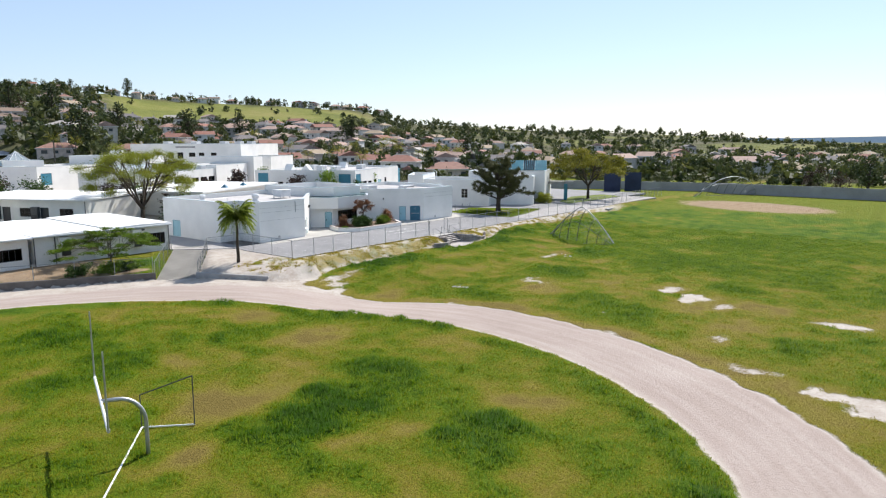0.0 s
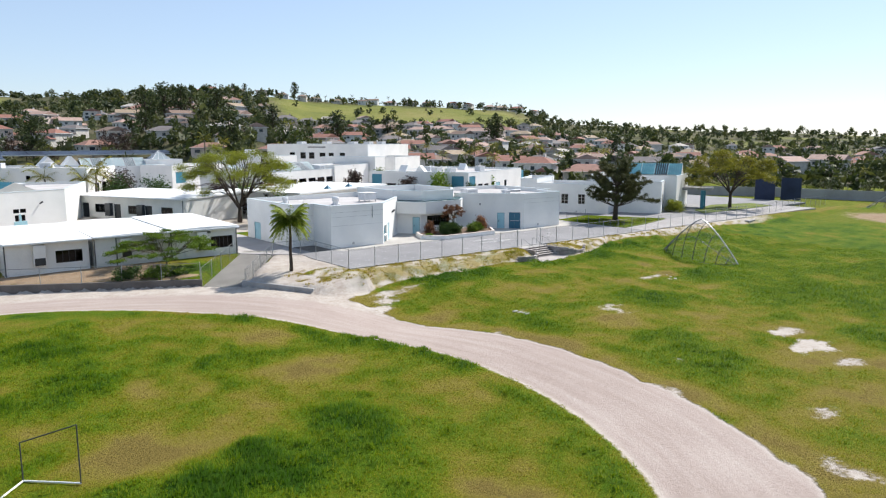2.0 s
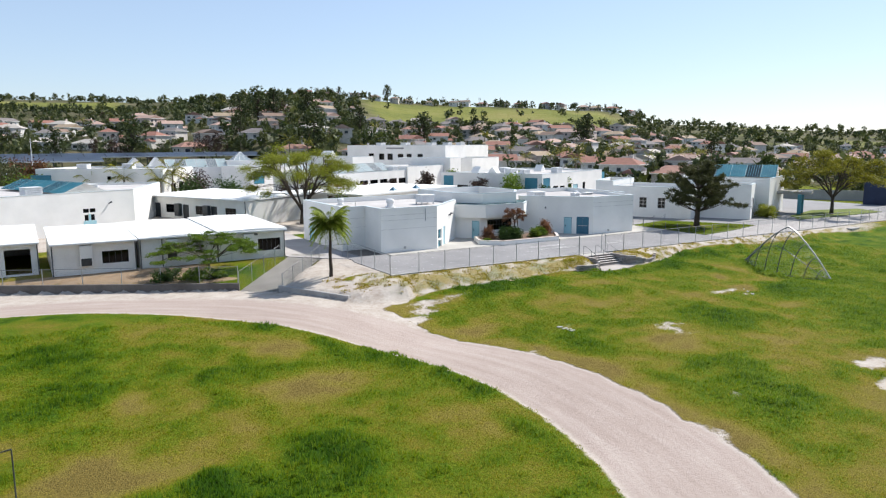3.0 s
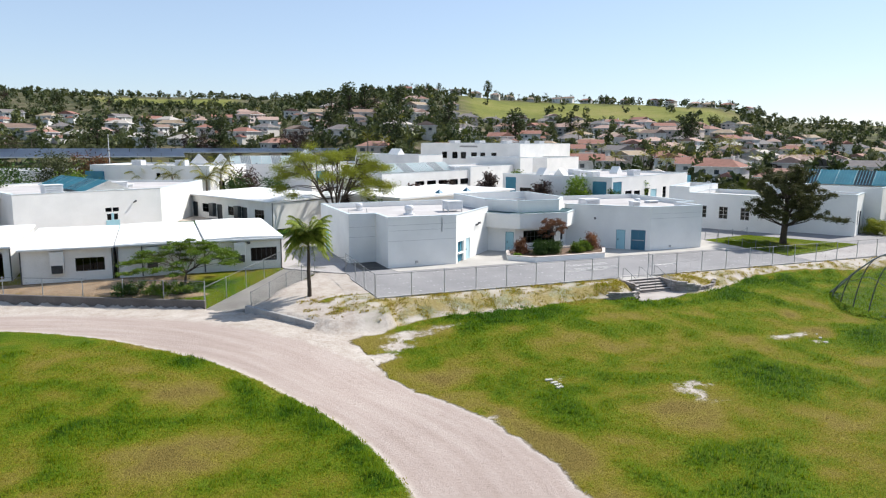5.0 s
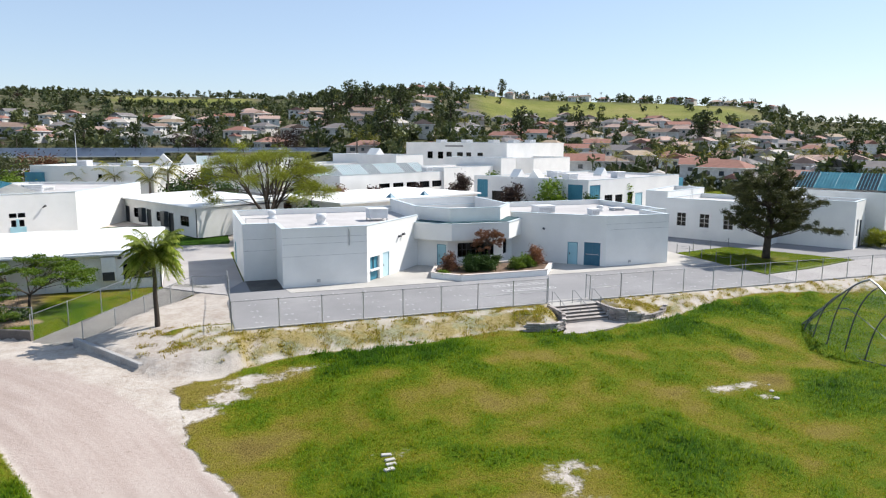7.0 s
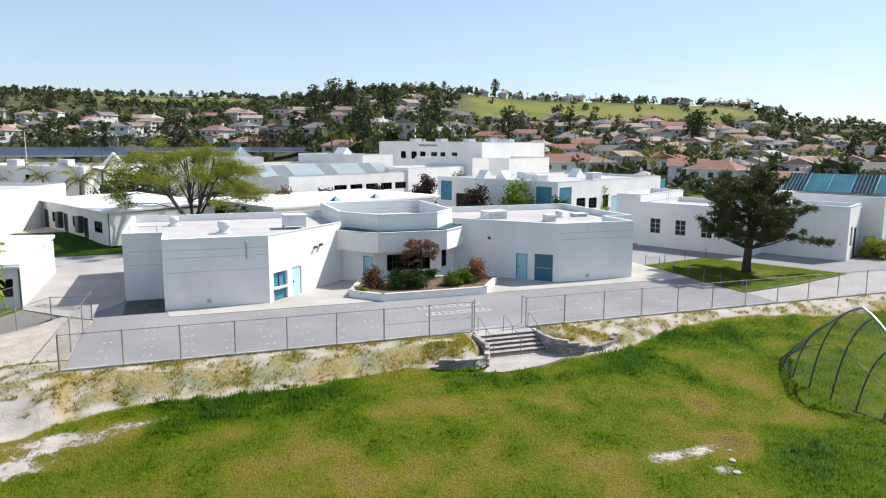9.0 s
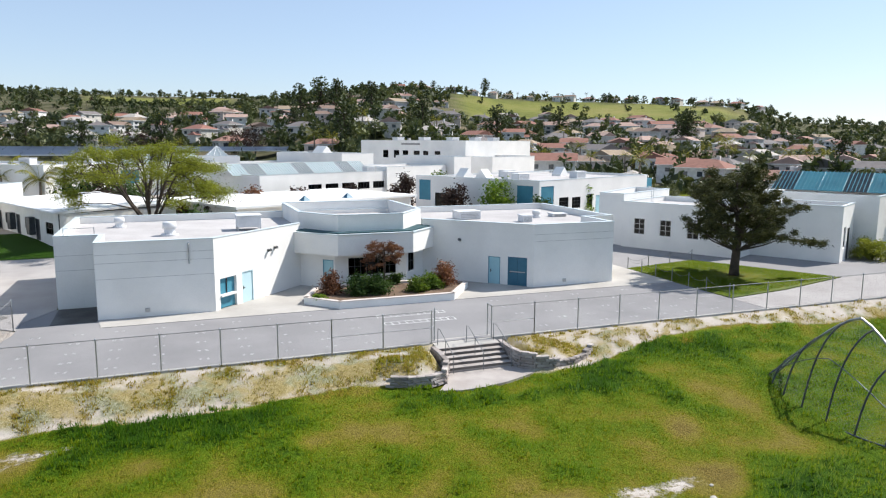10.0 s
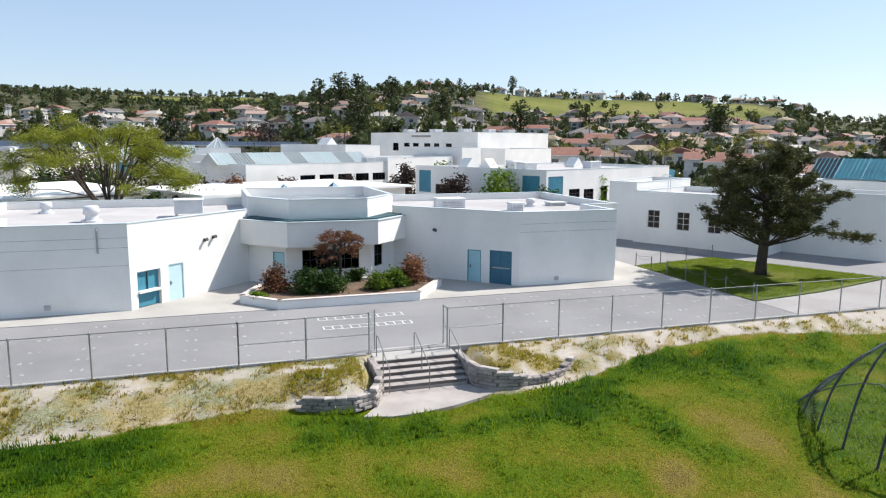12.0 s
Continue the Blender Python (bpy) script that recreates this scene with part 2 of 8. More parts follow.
DARK_CONCRETE = surface("dark_brown_grey_concrete", (0.08, 0.07, 0.064), (0.17, 0.152, 0.14), 0.7, 14.0, 0.92, 0.4, 0.01)
STEEL = surface("galvanised_steel", (0.34, 0.35, 0.36), (0.48, 0.49, 0.50), 3.0, 60.0, 0.45, 0.0, metal=0.75)
DARK_STEEL = surface("dark_painted_steel", (0.05, 0.055, 0.06), (0.10, 0.105, 0.11), 3.0, 40.0, 0.5, 0.0, metal=0.3)
RIB_STEEL = surface("dark_weathered_steel_rib", (0.035, 0.038, 0.048), (0.085, 0.09, 0.105), 2.0, 40.0, 0.45, 0.0, metal=0.4)
BLUE_STEEL = surface("grey_blue_painted_steel", (0.09, 0.10, 0.125), (0.16, 0.175, 0.21), 2.0, 40.0, 0.4, 0.0, metal=0.4)
WHITE_PAINT = surface("white_paint", (0.66, 0.66, 0.64), (0.80, 0.80, 0.78), 1.5, 40.0, 0.6, 0.0)
WORN_MARK = surface("worn_pale_marking_paint", (0.27, 0.27, 0.28), (0.56, 0.56, 0.56), 2.5, 18.0, 0.8, 0.1, 0.002)
LINE_PAINT = surface("worn_white_line_paint", (0.42, 0.42, 0.42), (0.72, 0.72, 0.70), 2.5, 18.0, 0.8, 0.1, 0.002)
DARK_FRAME = surface("dark_window_frame", (0.02, 0.022, 0.025), (0.045, 0.05, 0.055), 4.0, 50.0, 0.4, 0.0)
WHITE_METAL = surface("white_metal", (0.55, 0.56, 0.57), (0.70, 0.71, 0.72), 1.5, 30.0, 0.5, 0.0)
GLASS = glass("window_glass", (0.018, 0.022, 0.026))
SKYLIGHT = surface("frosted_skylight_panel", (0.52, 0.66, 0.68), (0.68, 0.79, 0.80), 0.5, 10.0, 0.25, 0.0, spec=0.5)
SKYLIGHT_DARK = surface("grey_skylight_panel", (0.26, 0.31, 0.33), (0.36, 0.41, 0.43), 0.5, 10.0, 0.25, 0.0, spec=0.5)
CAP_BRICK = surface("pale_pinkish_cap", (0.52, 0.45, 0.41), (0.66, 0.60, 0.56), 1.5, 12.0, 0.9, 0.3, 0.006)
SOLAR = surface("dark_blue_solar_panel", (0.015, 0.024, 0.055), (0.028, 0.042, 0.09), 0.5, 6.0, 0.5, 0.0, spec=0.3)
SOLAR_FAR = surface("grey_blue_solar_panel", (0.05, 0.075, 0.13), (0.09, 0.12, 0.18), 0.5, 6.0, 0.3, 0.0, spec=0.6)
BARK = surface("grey_brown_bark", (0.035, 0.027, 0.021), (0.085, 0.066, 0.052), 2.0, 22.0, 0.95, 0.9, 0.03)
PALM_BARK = surface("palm_bark", (0.12, 0.095, 0.075), (0.24, 0.20, 0.165), 2.0, 18.0, 0.95, 0.8, 0.02)
WET_SOIL = surface("wet_dark_drainage_soil", (0.012, 0.012, 0.013), (0.075, 0.07, 0.068), 1.1, 9.0, 0.5, 0.5, 0.02)
SOIL = surface("dark_garden_soil", (0.10, 0.065, 0.045), (0.19, 0.13, 0.09), 1.2, 14.0, 0.95, 0.7, 0.03)
LEAF_LIGHT = leaf("light_feathery_leaves", (0.115, 0.125, 0.020), (0.30, 0.33, 0.042), 0.45)
LEAF_LOW = leaf("bright_green_leaves", (0.06, 0.13, 0.014), (0.21, 0.30, 0.04), 0.45)
LEAF_PINE = leaf("dark_pine_needles", (0.02, 0.03, 0.01), (0.125, 0.125, 0.045), 0.25)
LEAF_PALM = leaf("palm_fronds", (0.15, 0.22, 0.032), (0.40, 0.45, 0.10), 0.5)
LEAF_SHRUB = leaf("dark_shrub_leaves", (0.02, 0.05, 0.012), (0.08, 0.14, 0.03), 0.3)
LEAF_RED = leaf("red_brown_leaves", (0.085, 0.036, 0.024), (0.28, 0.13, 0.075), 0.35)
LEAF_PURPLE = leaf("purple_brown_leaves", (0.028, 0.018, 0.016), (0.085, 0.05, 0.042), 0.25)
LEAF_TOWN = leaf("town_tree_leaves", (0.018, 0.032, 0.014), (0.09, 0.112, 0.042), 0.25)
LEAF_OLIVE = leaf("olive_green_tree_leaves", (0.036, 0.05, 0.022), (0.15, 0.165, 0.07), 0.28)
LEAF_YELLOW = leaf("yellow_green_leaves", (0.15, 0.16, 0.02), (0.36, 0.33, 0.05), 0.45)
LAWN_SOIL = surface("lawn_ground", (0.04, 0.085, 0.014), (0.15, 0.175, 0.03), 0.5, 14.0, 0.95, 0.8, 0.05)
STREET_WALL = by_object("house_paint", ((0.0, (0.70, 0.66, 0.60)), (0.18, (0.80, 0.79, 0.77)), (0.38, (0.70, 0.60, 0.54)), (0.5, (0.78, 0.77, 0.75)), (0.66, (0.60, 0.59, 0.58)), (0.78, (0.76, 0.71, 0.66)), (0.9, (0.74, 0.62, 0.56))))
STREET_ROOF = by_object("house_roof_tile", ((0.0, (0.30, 0.15, 0.115)), (0.17, (0.40, 0.28, 0.235)), (0.33, (0.24, 0.17, 0.135)), (0.47, (0.36, 0.28, 0.20)), (0.62, (0.44, 0.31, 0.26)), (0.74, (0.20, 0.18, 0.175)), (0.85, (0.33, 0.19, 0.15)), (0.94, (0.46, 0.42, 0.38))), 0.9)
# Haze over the farthest hills, put into their colour.
HAZE_BLUE = surface("pale_blue_haze", (0.44, 0.52, 0.60), (0.50, 0.58, 0.66), 0.002, 0.02, 1.0, 0.0, spec=0.0)
DARK_GLASS = surface("dark_house_window", (0.03, 0.04, 0.05), (0.06, 0.075, 0.09), 1.0, 8.0, 0.15, 0.0, spec=0.6)
BLOCK_WALL = surface("grey_block_wall", (0.28, 0.27, 0.27), (0.38, 0.37, 0.37), 0.35, 6.0, 0.92, 0.4, 0.02)


# ---- building blocks ----
def thing(name, at, label, category, group="", kind=""):
    ob = new(name)
    ob.location = at
    ob.empty_display_size = 0.2
    return tagged(ob, label, category, group, kind)


def root_of(ob):
    while ob.parent:
        ob = ob.parent
    return ob


def part(name, bm, mat, parent=None, label="", smooth=False):
    """Links a bmesh, given in world places, as one mesh under a thing or under a part."""
    if parent:
        bmesh.ops.translate(bm, verts=bm.verts, vec=-root_of(parent).location)
    me = bpy.data.meshes.new(name)
    bm.to_mesh(me)
    bm.free()
    me.materials.append(mat)
    if smooth:
        me.shade_smooth()
    ob = new(name, me)
    if parent:
        ob.parent = parent
    return tagged(ob, label)


def single(name, bm, mat, label, category, group="", kind="", smooth=False):
    """A thing that is one mesh, with its origin at its base."""
    xs = [v.co for v in bm.verts]
    base = Vector((sum(c.x for c in xs) / len(xs), sum(c.y for c in xs) / len(xs), min(c.z for c in xs)))
    bmesh.ops.translate(bm, verts=bm.verts, vec=-base)
    ob = part(name, bm, mat, None, "", smooth)
    ob.location = base
    return tagged(ob, label, category, group, kind)


def structure(name, bm, mat, label, smooth=False):
    return tagged(part(name, bm, mat, None, "", smooth), label, name.replace("_", " "), "", "structure")


def box(bm, c, size, turn=0.0, bevel=0.0):
    m = Matrix.Translation(c) @ Matrix.Rotation(radians(turn), 4, "Z") @ Matrix.Diagonal((*size, 1.0))
    vs = bmesh.ops.create_cube(bm, size=1.0, matrix=m)["verts"]
    if bevel:
        es = list({e for v in vs for e in v.link_edges})
        bmesh.ops.bevel(bm, geom=es, offset=bevel, segments=1, affect="EDGES")
    return bm


def tube(bm, points, radii, sides=8, caps=True):
    """A round bar through the points, with a radius at each."""
    pts = [Vector(p) for p in points]
    if isinstance(radii, (int, float)):
        radii = [radii] * len(pts)
    rings, side = [], None
    for i, p in enumerate(pts):
        d = (pts[min(i + 1, len(pts) - 1)] - pts[max(i - 1, 0)]).normalized()
        if side is None:
            side = d.orthogonal().normalized()
        side = (side - d * side.dot(d)).normalized()
        up = d.cross(side)
        rings.append([bm.verts.new(p + radii[i] * (math.cos(a) * side + math.sin(a) * up)) for a in (2 * math.pi * k / sides for k in range(sides))])
    for a, b in zip(rings, rings[1:]):
        for k in range(sides):
            bm.faces.new((a[k], a[(k + 1) % sides], b[(k + 1) % sides], b[k]))
    if caps:
        bm.faces.new(rings[0][::-1])
        bm.faces.new(rings[-1])
    return bm


def prism(bm, poly, z0, z1):
    lo = [bm.verts.new((x, y, z0)) for x, y in poly]
    hi = [bm.verts.new((x, y, z1)) for x, y in poly]
    bm.faces.new(lo[::-1])
    bm.faces.new(hi)
    for i in range(len(poly)):
        j = (i + 1) % len(poly)
        bm.faces.new((lo[i], lo[j], hi[j], hi[i]))
    return bm


def ccw(poly):
    area = sum(a[0] * b[1] - b[0] * a[1] for a, b in zip(poly, poly[1:] + poly[:1]))
    return list(poly) if area > 0 else list(poly)[::-1]


def inset(poly, d):
    """The polygon (counter-clockwise) moved inwards by d."""
    out = []
    for i in range(len(poly)):
        a, b, c = Vector(poly[i - 1]), Vector(poly[i]), Vector(poly[(i + 1) % len(poly)])
        d1, d2 = (b - a).normalized(), (c - b).normalized()
        n1, n2 = Vector((-d1.y, d1.x)), Vector((-d2.y, d2.x))
        k = n1 + n2
        out.append(tuple(b + k * (d / max(0.2, k.dot(n1)))))
    return out


def smooth01(v, lo, hi):
    t = min(1.0, max(0.0, (v - lo) / (hi - lo)))
    return t * t * (3 - 2 * t)


def mesh_from(name, verts, faces, mat, smooth=False):
    me = bpy.data.meshes.new(name)
    me.from_pydata(verts, [], faces)
    me.materials.append(mat)
    if smooth:
        me.shade_smooth()
    return me


# ---- the lie of the land ----
# Metres; x runs along the field fence, y from the field to the school.
TRACK_C, TRACK_R = (11.9, 28.8), 28.0
WALL_A = ((-30.0, 91.4), (17.3, 67.8), (34.7, 59.1))
WALL_B = ((37.35, 56.8), (41.25, 51.2))
RAMP_LO, RAMP_HI, RAMP_HALF = Vector((36.0, 57.9)), Vector((44.2, 68.4)), 1.75
RIDGE = ((-40, -0.6, 1500), (6.8, -0.62, 1500), (13.2, -0.35, 1500), (17, 0.12, 1450), (21, 0.36, 1400), (25, 0.5, 1400), (29.6, 0.6, 1300), (34, 0.85, 1150), (38.5, 1.18, 1000), (42.3, 1.36, 900), (44.9, 2.1, 700), (46.7, 2.52, 640), (51, 2.68, 620), (55.5, 2.95, 640), (59.5, 3.1, 640), (63, 3.25, 620), (66, 3.65, 590), (69.5, 3.8, 580), (73, 3.68, 590), (76.2, 3.5, 640), (78.4, 3.25, 760), (82, 3.05, 1000), (90, 3.02, 1150), (100, 3.15, 1150), (140, 2.8, 1150))
HUB = Vector((35.0, 5.0))


def along(table, a):
    for (a0, *p), (a1, *q) in zip(table, table[1:]):
        if a <= a1:
            k = max(0.0, (a - a0) / (a1 - a0))
            return [u + (v - u) * k for u, v in zip(p, q)]
    return list(table[-1][1:])


def beside(p, q, x, y):
    """Metres to the left of the line from p to q, and metres along it."""
    d = (Vector(q) - Vector(p)).normalized()
    r = Vector((x, y)) - Vector(p)
    return d.x * r.y - d.y * r.x, r.dot(d)


def ramp_at(x, y):
    """Metres across the ramp's axis (left positive) and the share of its length."""
    side, far = beside(RAMP_LO, RAMP_HI, x, y)
    return side, far / (RAMP_HI - RAMP_LO).length


def field(x, y):
    """The field's own gentle hollow."""
    return -0.45 * (1 - smooth01(y, 38, 47)) - 0.85 * math.exp(-((x - 45.5) / 7) ** 2 - ((y - 43) / 8) ** 2)


def bank_height(x, y):
    """The sandy bank up to the yard, fuller behind the curved walls and cut away for the steps."""
    k = math.exp(-((x - 66.2) / 1.7) ** 2) + math.exp(-((x - 73.6) / 1.9) ** 2)
    h = 0.9 * smooth01(y, 50.4 - 0.5 * k, 53.9 - 1.7 * k)
    if y < 53.9:
        h *= 1 - smooth01(x, 67.45, 67.95) * (1 - smooth01(x, 71.95, 72.45))
        if 48.9 < y < 52.2 and 66.4 < x < 73.5 and h < 0.05:
            h -= 0.12
    return h


def land(x, y):
    bank = bank_height(x, y)
    side, share = ramp_at(x, y)
    if x < 47.0 and y > 45:
        if share > 0.0 and abs(side) <= RAMP_HALF + 0.35 and share < 1.0:
            z = -0.12 + 1.05 * max(0.0, share)
        elif side > 0:
            d = -beside(WALL_A[1], WALL_A[2], x, y)[0] * -1
            z = 0.72 * smooth01(d, 0.12, 0.55) + 0.2 * smooth01(d, 0.6, 7.0)
        else:
            d = -beside(*WALL_B, x, y)[0] * -1
            z = (0.42 * smooth01(d, 0.12, 0.55) + 0.48 * smooth01(d, 0.6, 5.0)) * smooth01(y, 49.6, 51.4)
            z = max(z, bank * smooth01(x, 42.0, 46.5))
    else:
        z = bank
    if y > 92:
        z += 0.57 * smooth01(y, 92.0, 104.0)
    if x > 125:
        z *= 1.0 - 0.6 * smooth01(x, 125, 160)
    z += field(x, y) * (1 - smooth01(z, 0.0, 0.4)) * (1 - smooth01(x, 95, 130))
    far = (Vector((x, y)) - HUB).length
    if far > 150:
        a = math.degrees(math.atan2(y - HUB.y, x - HUB.x))
        if a < -60:
            a = 140
        el, dist = along(RIDGE, a)
        top = 12.5 + dist * math.tan(radians(el))
        near = 175 + 35 * smooth01(a, 73, 80)
        k = (far - near) / (dist - near)
        steep = 1.4 - 0.5 * smooth01(a, 63, 71)
        rise = (max(0.0, k) ** steep if k < 1 else max(0.25, 1.0 - 0.5 * (k - 1)))
        z += (top - 1.5) * rise
        if k > 0:
            z += 6.0 * min(1.0, k * 3) * min(1.0, dist / 900) * noise.noise((x / 110.0, y / 110.0, 0.3)) * (1.0 - 0.75 * smooth01(k, 0.7, 0.95))
    return z


def pasture(x, y):
    """How open the hillside is: one on the bare grassy slopes, nought among houses and woods."""
    r = (Vector((x, y)) - HUB).length
    a = math.degrees(math.atan2(y - HUB.y, x - HUB.x)) + 1.2 * noise.noise((x / 60.0, y / 60.0, 1.0))
    el, dist = along(RIDGE, a) if a > -40 else (0, 1500)
    q = r / dist + 0.04 * noise.noise((x / 45.0, y / 45.0, 8.0))
    one = smooth01(a, 45.0, 47.0) * (1 - smooth01(a, 65.0, 67.5)) * smooth01(q, 0.70, 0.74) * (1 - smooth01(q, 0.975, 0.995))
    two = smooth01(a, 83, 85) * (1 - smooth01(a, 93, 95)) * smooth01(q, 0.60, 0.66) * (1 - smooth01(q, 0.86, 0.9))
    four = 0.7 * (1 - smooth01(a, 38, 43)) * smooth01(r, 330, 420) * smooth01(noise.noise((x / 120.0, y / 120.0, 5.0)), -0.05, 0.2)
    three = 0.9 * smooth01(a, 65.5, 66.5) * (1 - smooth01(a, 71, 72)) * smooth01(q, 0.66, 0.68) * (1 - smooth01(q, 0.74, 0.76))
    return max(one, two, three, four)


# patches of thick (above nought) and dry turf: inside the track, out on the field, below the bank
TURF_INNER = ((21.2, 23.1, 2.8, 1.1), (25.0, 22.4, 1.9, 0.9), (26.3, 16.4, 2.5, 1.0), (25.3, 25.4, 2.0, 0.7), (29.0, 23.2, 2.4, 0.7), (29.1, 26.9, 2.2, 0.5), (20.5, 47.1, 3.6, 0.8), (21.2, 39.3, 2.4, 0.6), (16.6, 38.1, 1.5, 0.6), (28.6, 39.2, 2.8, 0.4), (20.4, 28.7, 2.0, -1.1), (23.4, 27.9, 2.0, -1.0), (32.1, 34.8, 3.1, -0.8), (23.4, 36.1, 1.8, -0.8), (21.9, 20.4, 1.4, -0.9), (24.0, 19.7, 1.4, -0.8), (30.0, 17.6, 1.5, -0.9), (30.9, 15.5, 1.4, -0.7), (16.7, 24.4, 1.4, -0.9), (37.3, 26.5, 2.4, -0.6), (28.2, 48.7, 4.1, -0.3), (36.8, 37.6, 1.8, 0.5), (34.2, 46.2, 1.8, 0.7), (33.1, 42.8, 2.2, -0.9))
TURF_FIELD = ((50.7, 21.2, 2.9, 1.0), (53.5, 25.0, 1.9, 0.7), (64.3, 16.9, 2.4, 0.9), (74.8, 25.6, 4.0, 0.7), (62.5, 33.3, 2.6, 0.6), (50.1, 34.8, 2.9, 0.5), (49.0, 8.1, 1.5, 1.0), (93.1, 23.8, 4.6, 0.6), (44.9, 16.0, 1.8, 0.3), (52.0, 12.0, 2.5, -1.0), (46.4, 13.1, 1.6, -0.7), (46.4, 28.5, 3.0, -0.7), (64.2, 27.0, 2.5, -0.6), (67.8, 20.3, 2.4, -0.5), (59.4, 12.7, 1.9, -0.5), (49.5, 33.0, 1.8, 1.0), (57.2, 35.1, 1.2, 0.9), (63.9, 33.7, 1.8, 1.0), (61.8, 31.1, 1.5, 0.8), (65.3, 31.2, 1.1, 0.6), (75.1, 36.2, 2.1, 0.9), (70.7, 31.9, 2.1, -0.6), (54.5, 29.8, 1.8, -0.9), (60.6, 26.9, 1.6, -0.6), (46.7, 34.4, 1.1, -0.7), (74.9, 36.4, 1.6, 0.9), (78.8, 37.0, 1.1, 0.8), (93.2, 26.4, 16.2, 0.1))
TURF_FOOT = ((58.2, 49.4, 2.9, 0.7), (52.4, 49.8, 2.2, 0.7), (73.8, 47.1, 2.0, 0.6), (47.9, 38.2, 1.5, 0.3), (47.2, 41.7, 2.0, -0.6), (57.3, 40.8, 1.8, -0.7), (61.7, 40.1, 1.9, -0.7), (75.1, 42.6, 1.9, -0.9), (75.9, 49.9, 2.4, 0.9), (80.4, 51.3, 1.6, 0.7), (58.7, 44.5, 2.2, 0.7), (54.2, 49.6, 2.1, 1.0), (62.1, 43.5, 1.4, 0.5), (83.4, 50.2, 1.6, 0.7), (66.0, 48.3, 2.0, 0.6), (73.9, 43.1, 1.8, -0.7), (79.1, 44.4, 1.6, -0.9), (77.9, 40.0, 1.1, -1.0), (65.6, 45.4, 1.9, -0.6), (61.2, 46.2, 1.5, -0.6), (66.5, 39.6, 1.5, -0.5), (73.2, 38.8, 1.1, -1.0), (52.9, 45.1, 1.6, -0.6), (56.6, 43.3, 1.5, -0.4))
BARE = ((58.3, 33.6, 0.55, 0.5), (57.3, 32.6, 0.35, 0.8), (57.1, 31.2, 0.65, 0.4), (70.9, 38.7, 1.3, 0.45), (61.2, 21.0, 1.3, 0.8), (58.8, 18.4, 1.7, 1.1), (57.4, 15.4, 0.9, 0.6), (56.8, 7.0, 0.9, 1.5),
        (40.9, 5.0, 0.8, 1.1), (40.4, 2.4, 1.6, 1.8), (47.3, 48.4, 1.4, 0.5), (45.8, 46.9, 1.0, 0.6), (44.3, 45.2, 0.7, 0.6), (51.7, 37.6, 0.3, 0.2), (71.6, 37.0, 0.4, 0.25), (49.6, 22.1, 0.3, 0.2), (48.1, 12.8, 0.7, 0.5), (42.7, 9.2, 0.5, 1.2), (49.6, 49.0, 0.9, 0.3), (46.2, 33.5, 0.35, 0.5), (44.9, 20.0, 0.3, 0.9))


def weeds_at(x, y):
    """Where dry weeds stand on the sandy bank: above nought, more of them at its foot and west of the steps."""
    v = 0.55 * noise.noise((x * 0.4, y * 0.8, 9.0)) + 0.75 * noise.noise((x * 1.1, y * 1.5, 3.0)) + 0.5 * noise.noise((x * 2.6, y * 3.0, 6.0))
    return 0.06 + v + 0.34 * math.exp(-((y - 51.9) / 0.85) ** 2) - 0.3 * (1 - smooth01(y, 50.9, 51.5)) - 0.38 * smooth01(x, 71, 80) + 0.12 - 0.4 * (1 - smooth01(x, 44, 49))


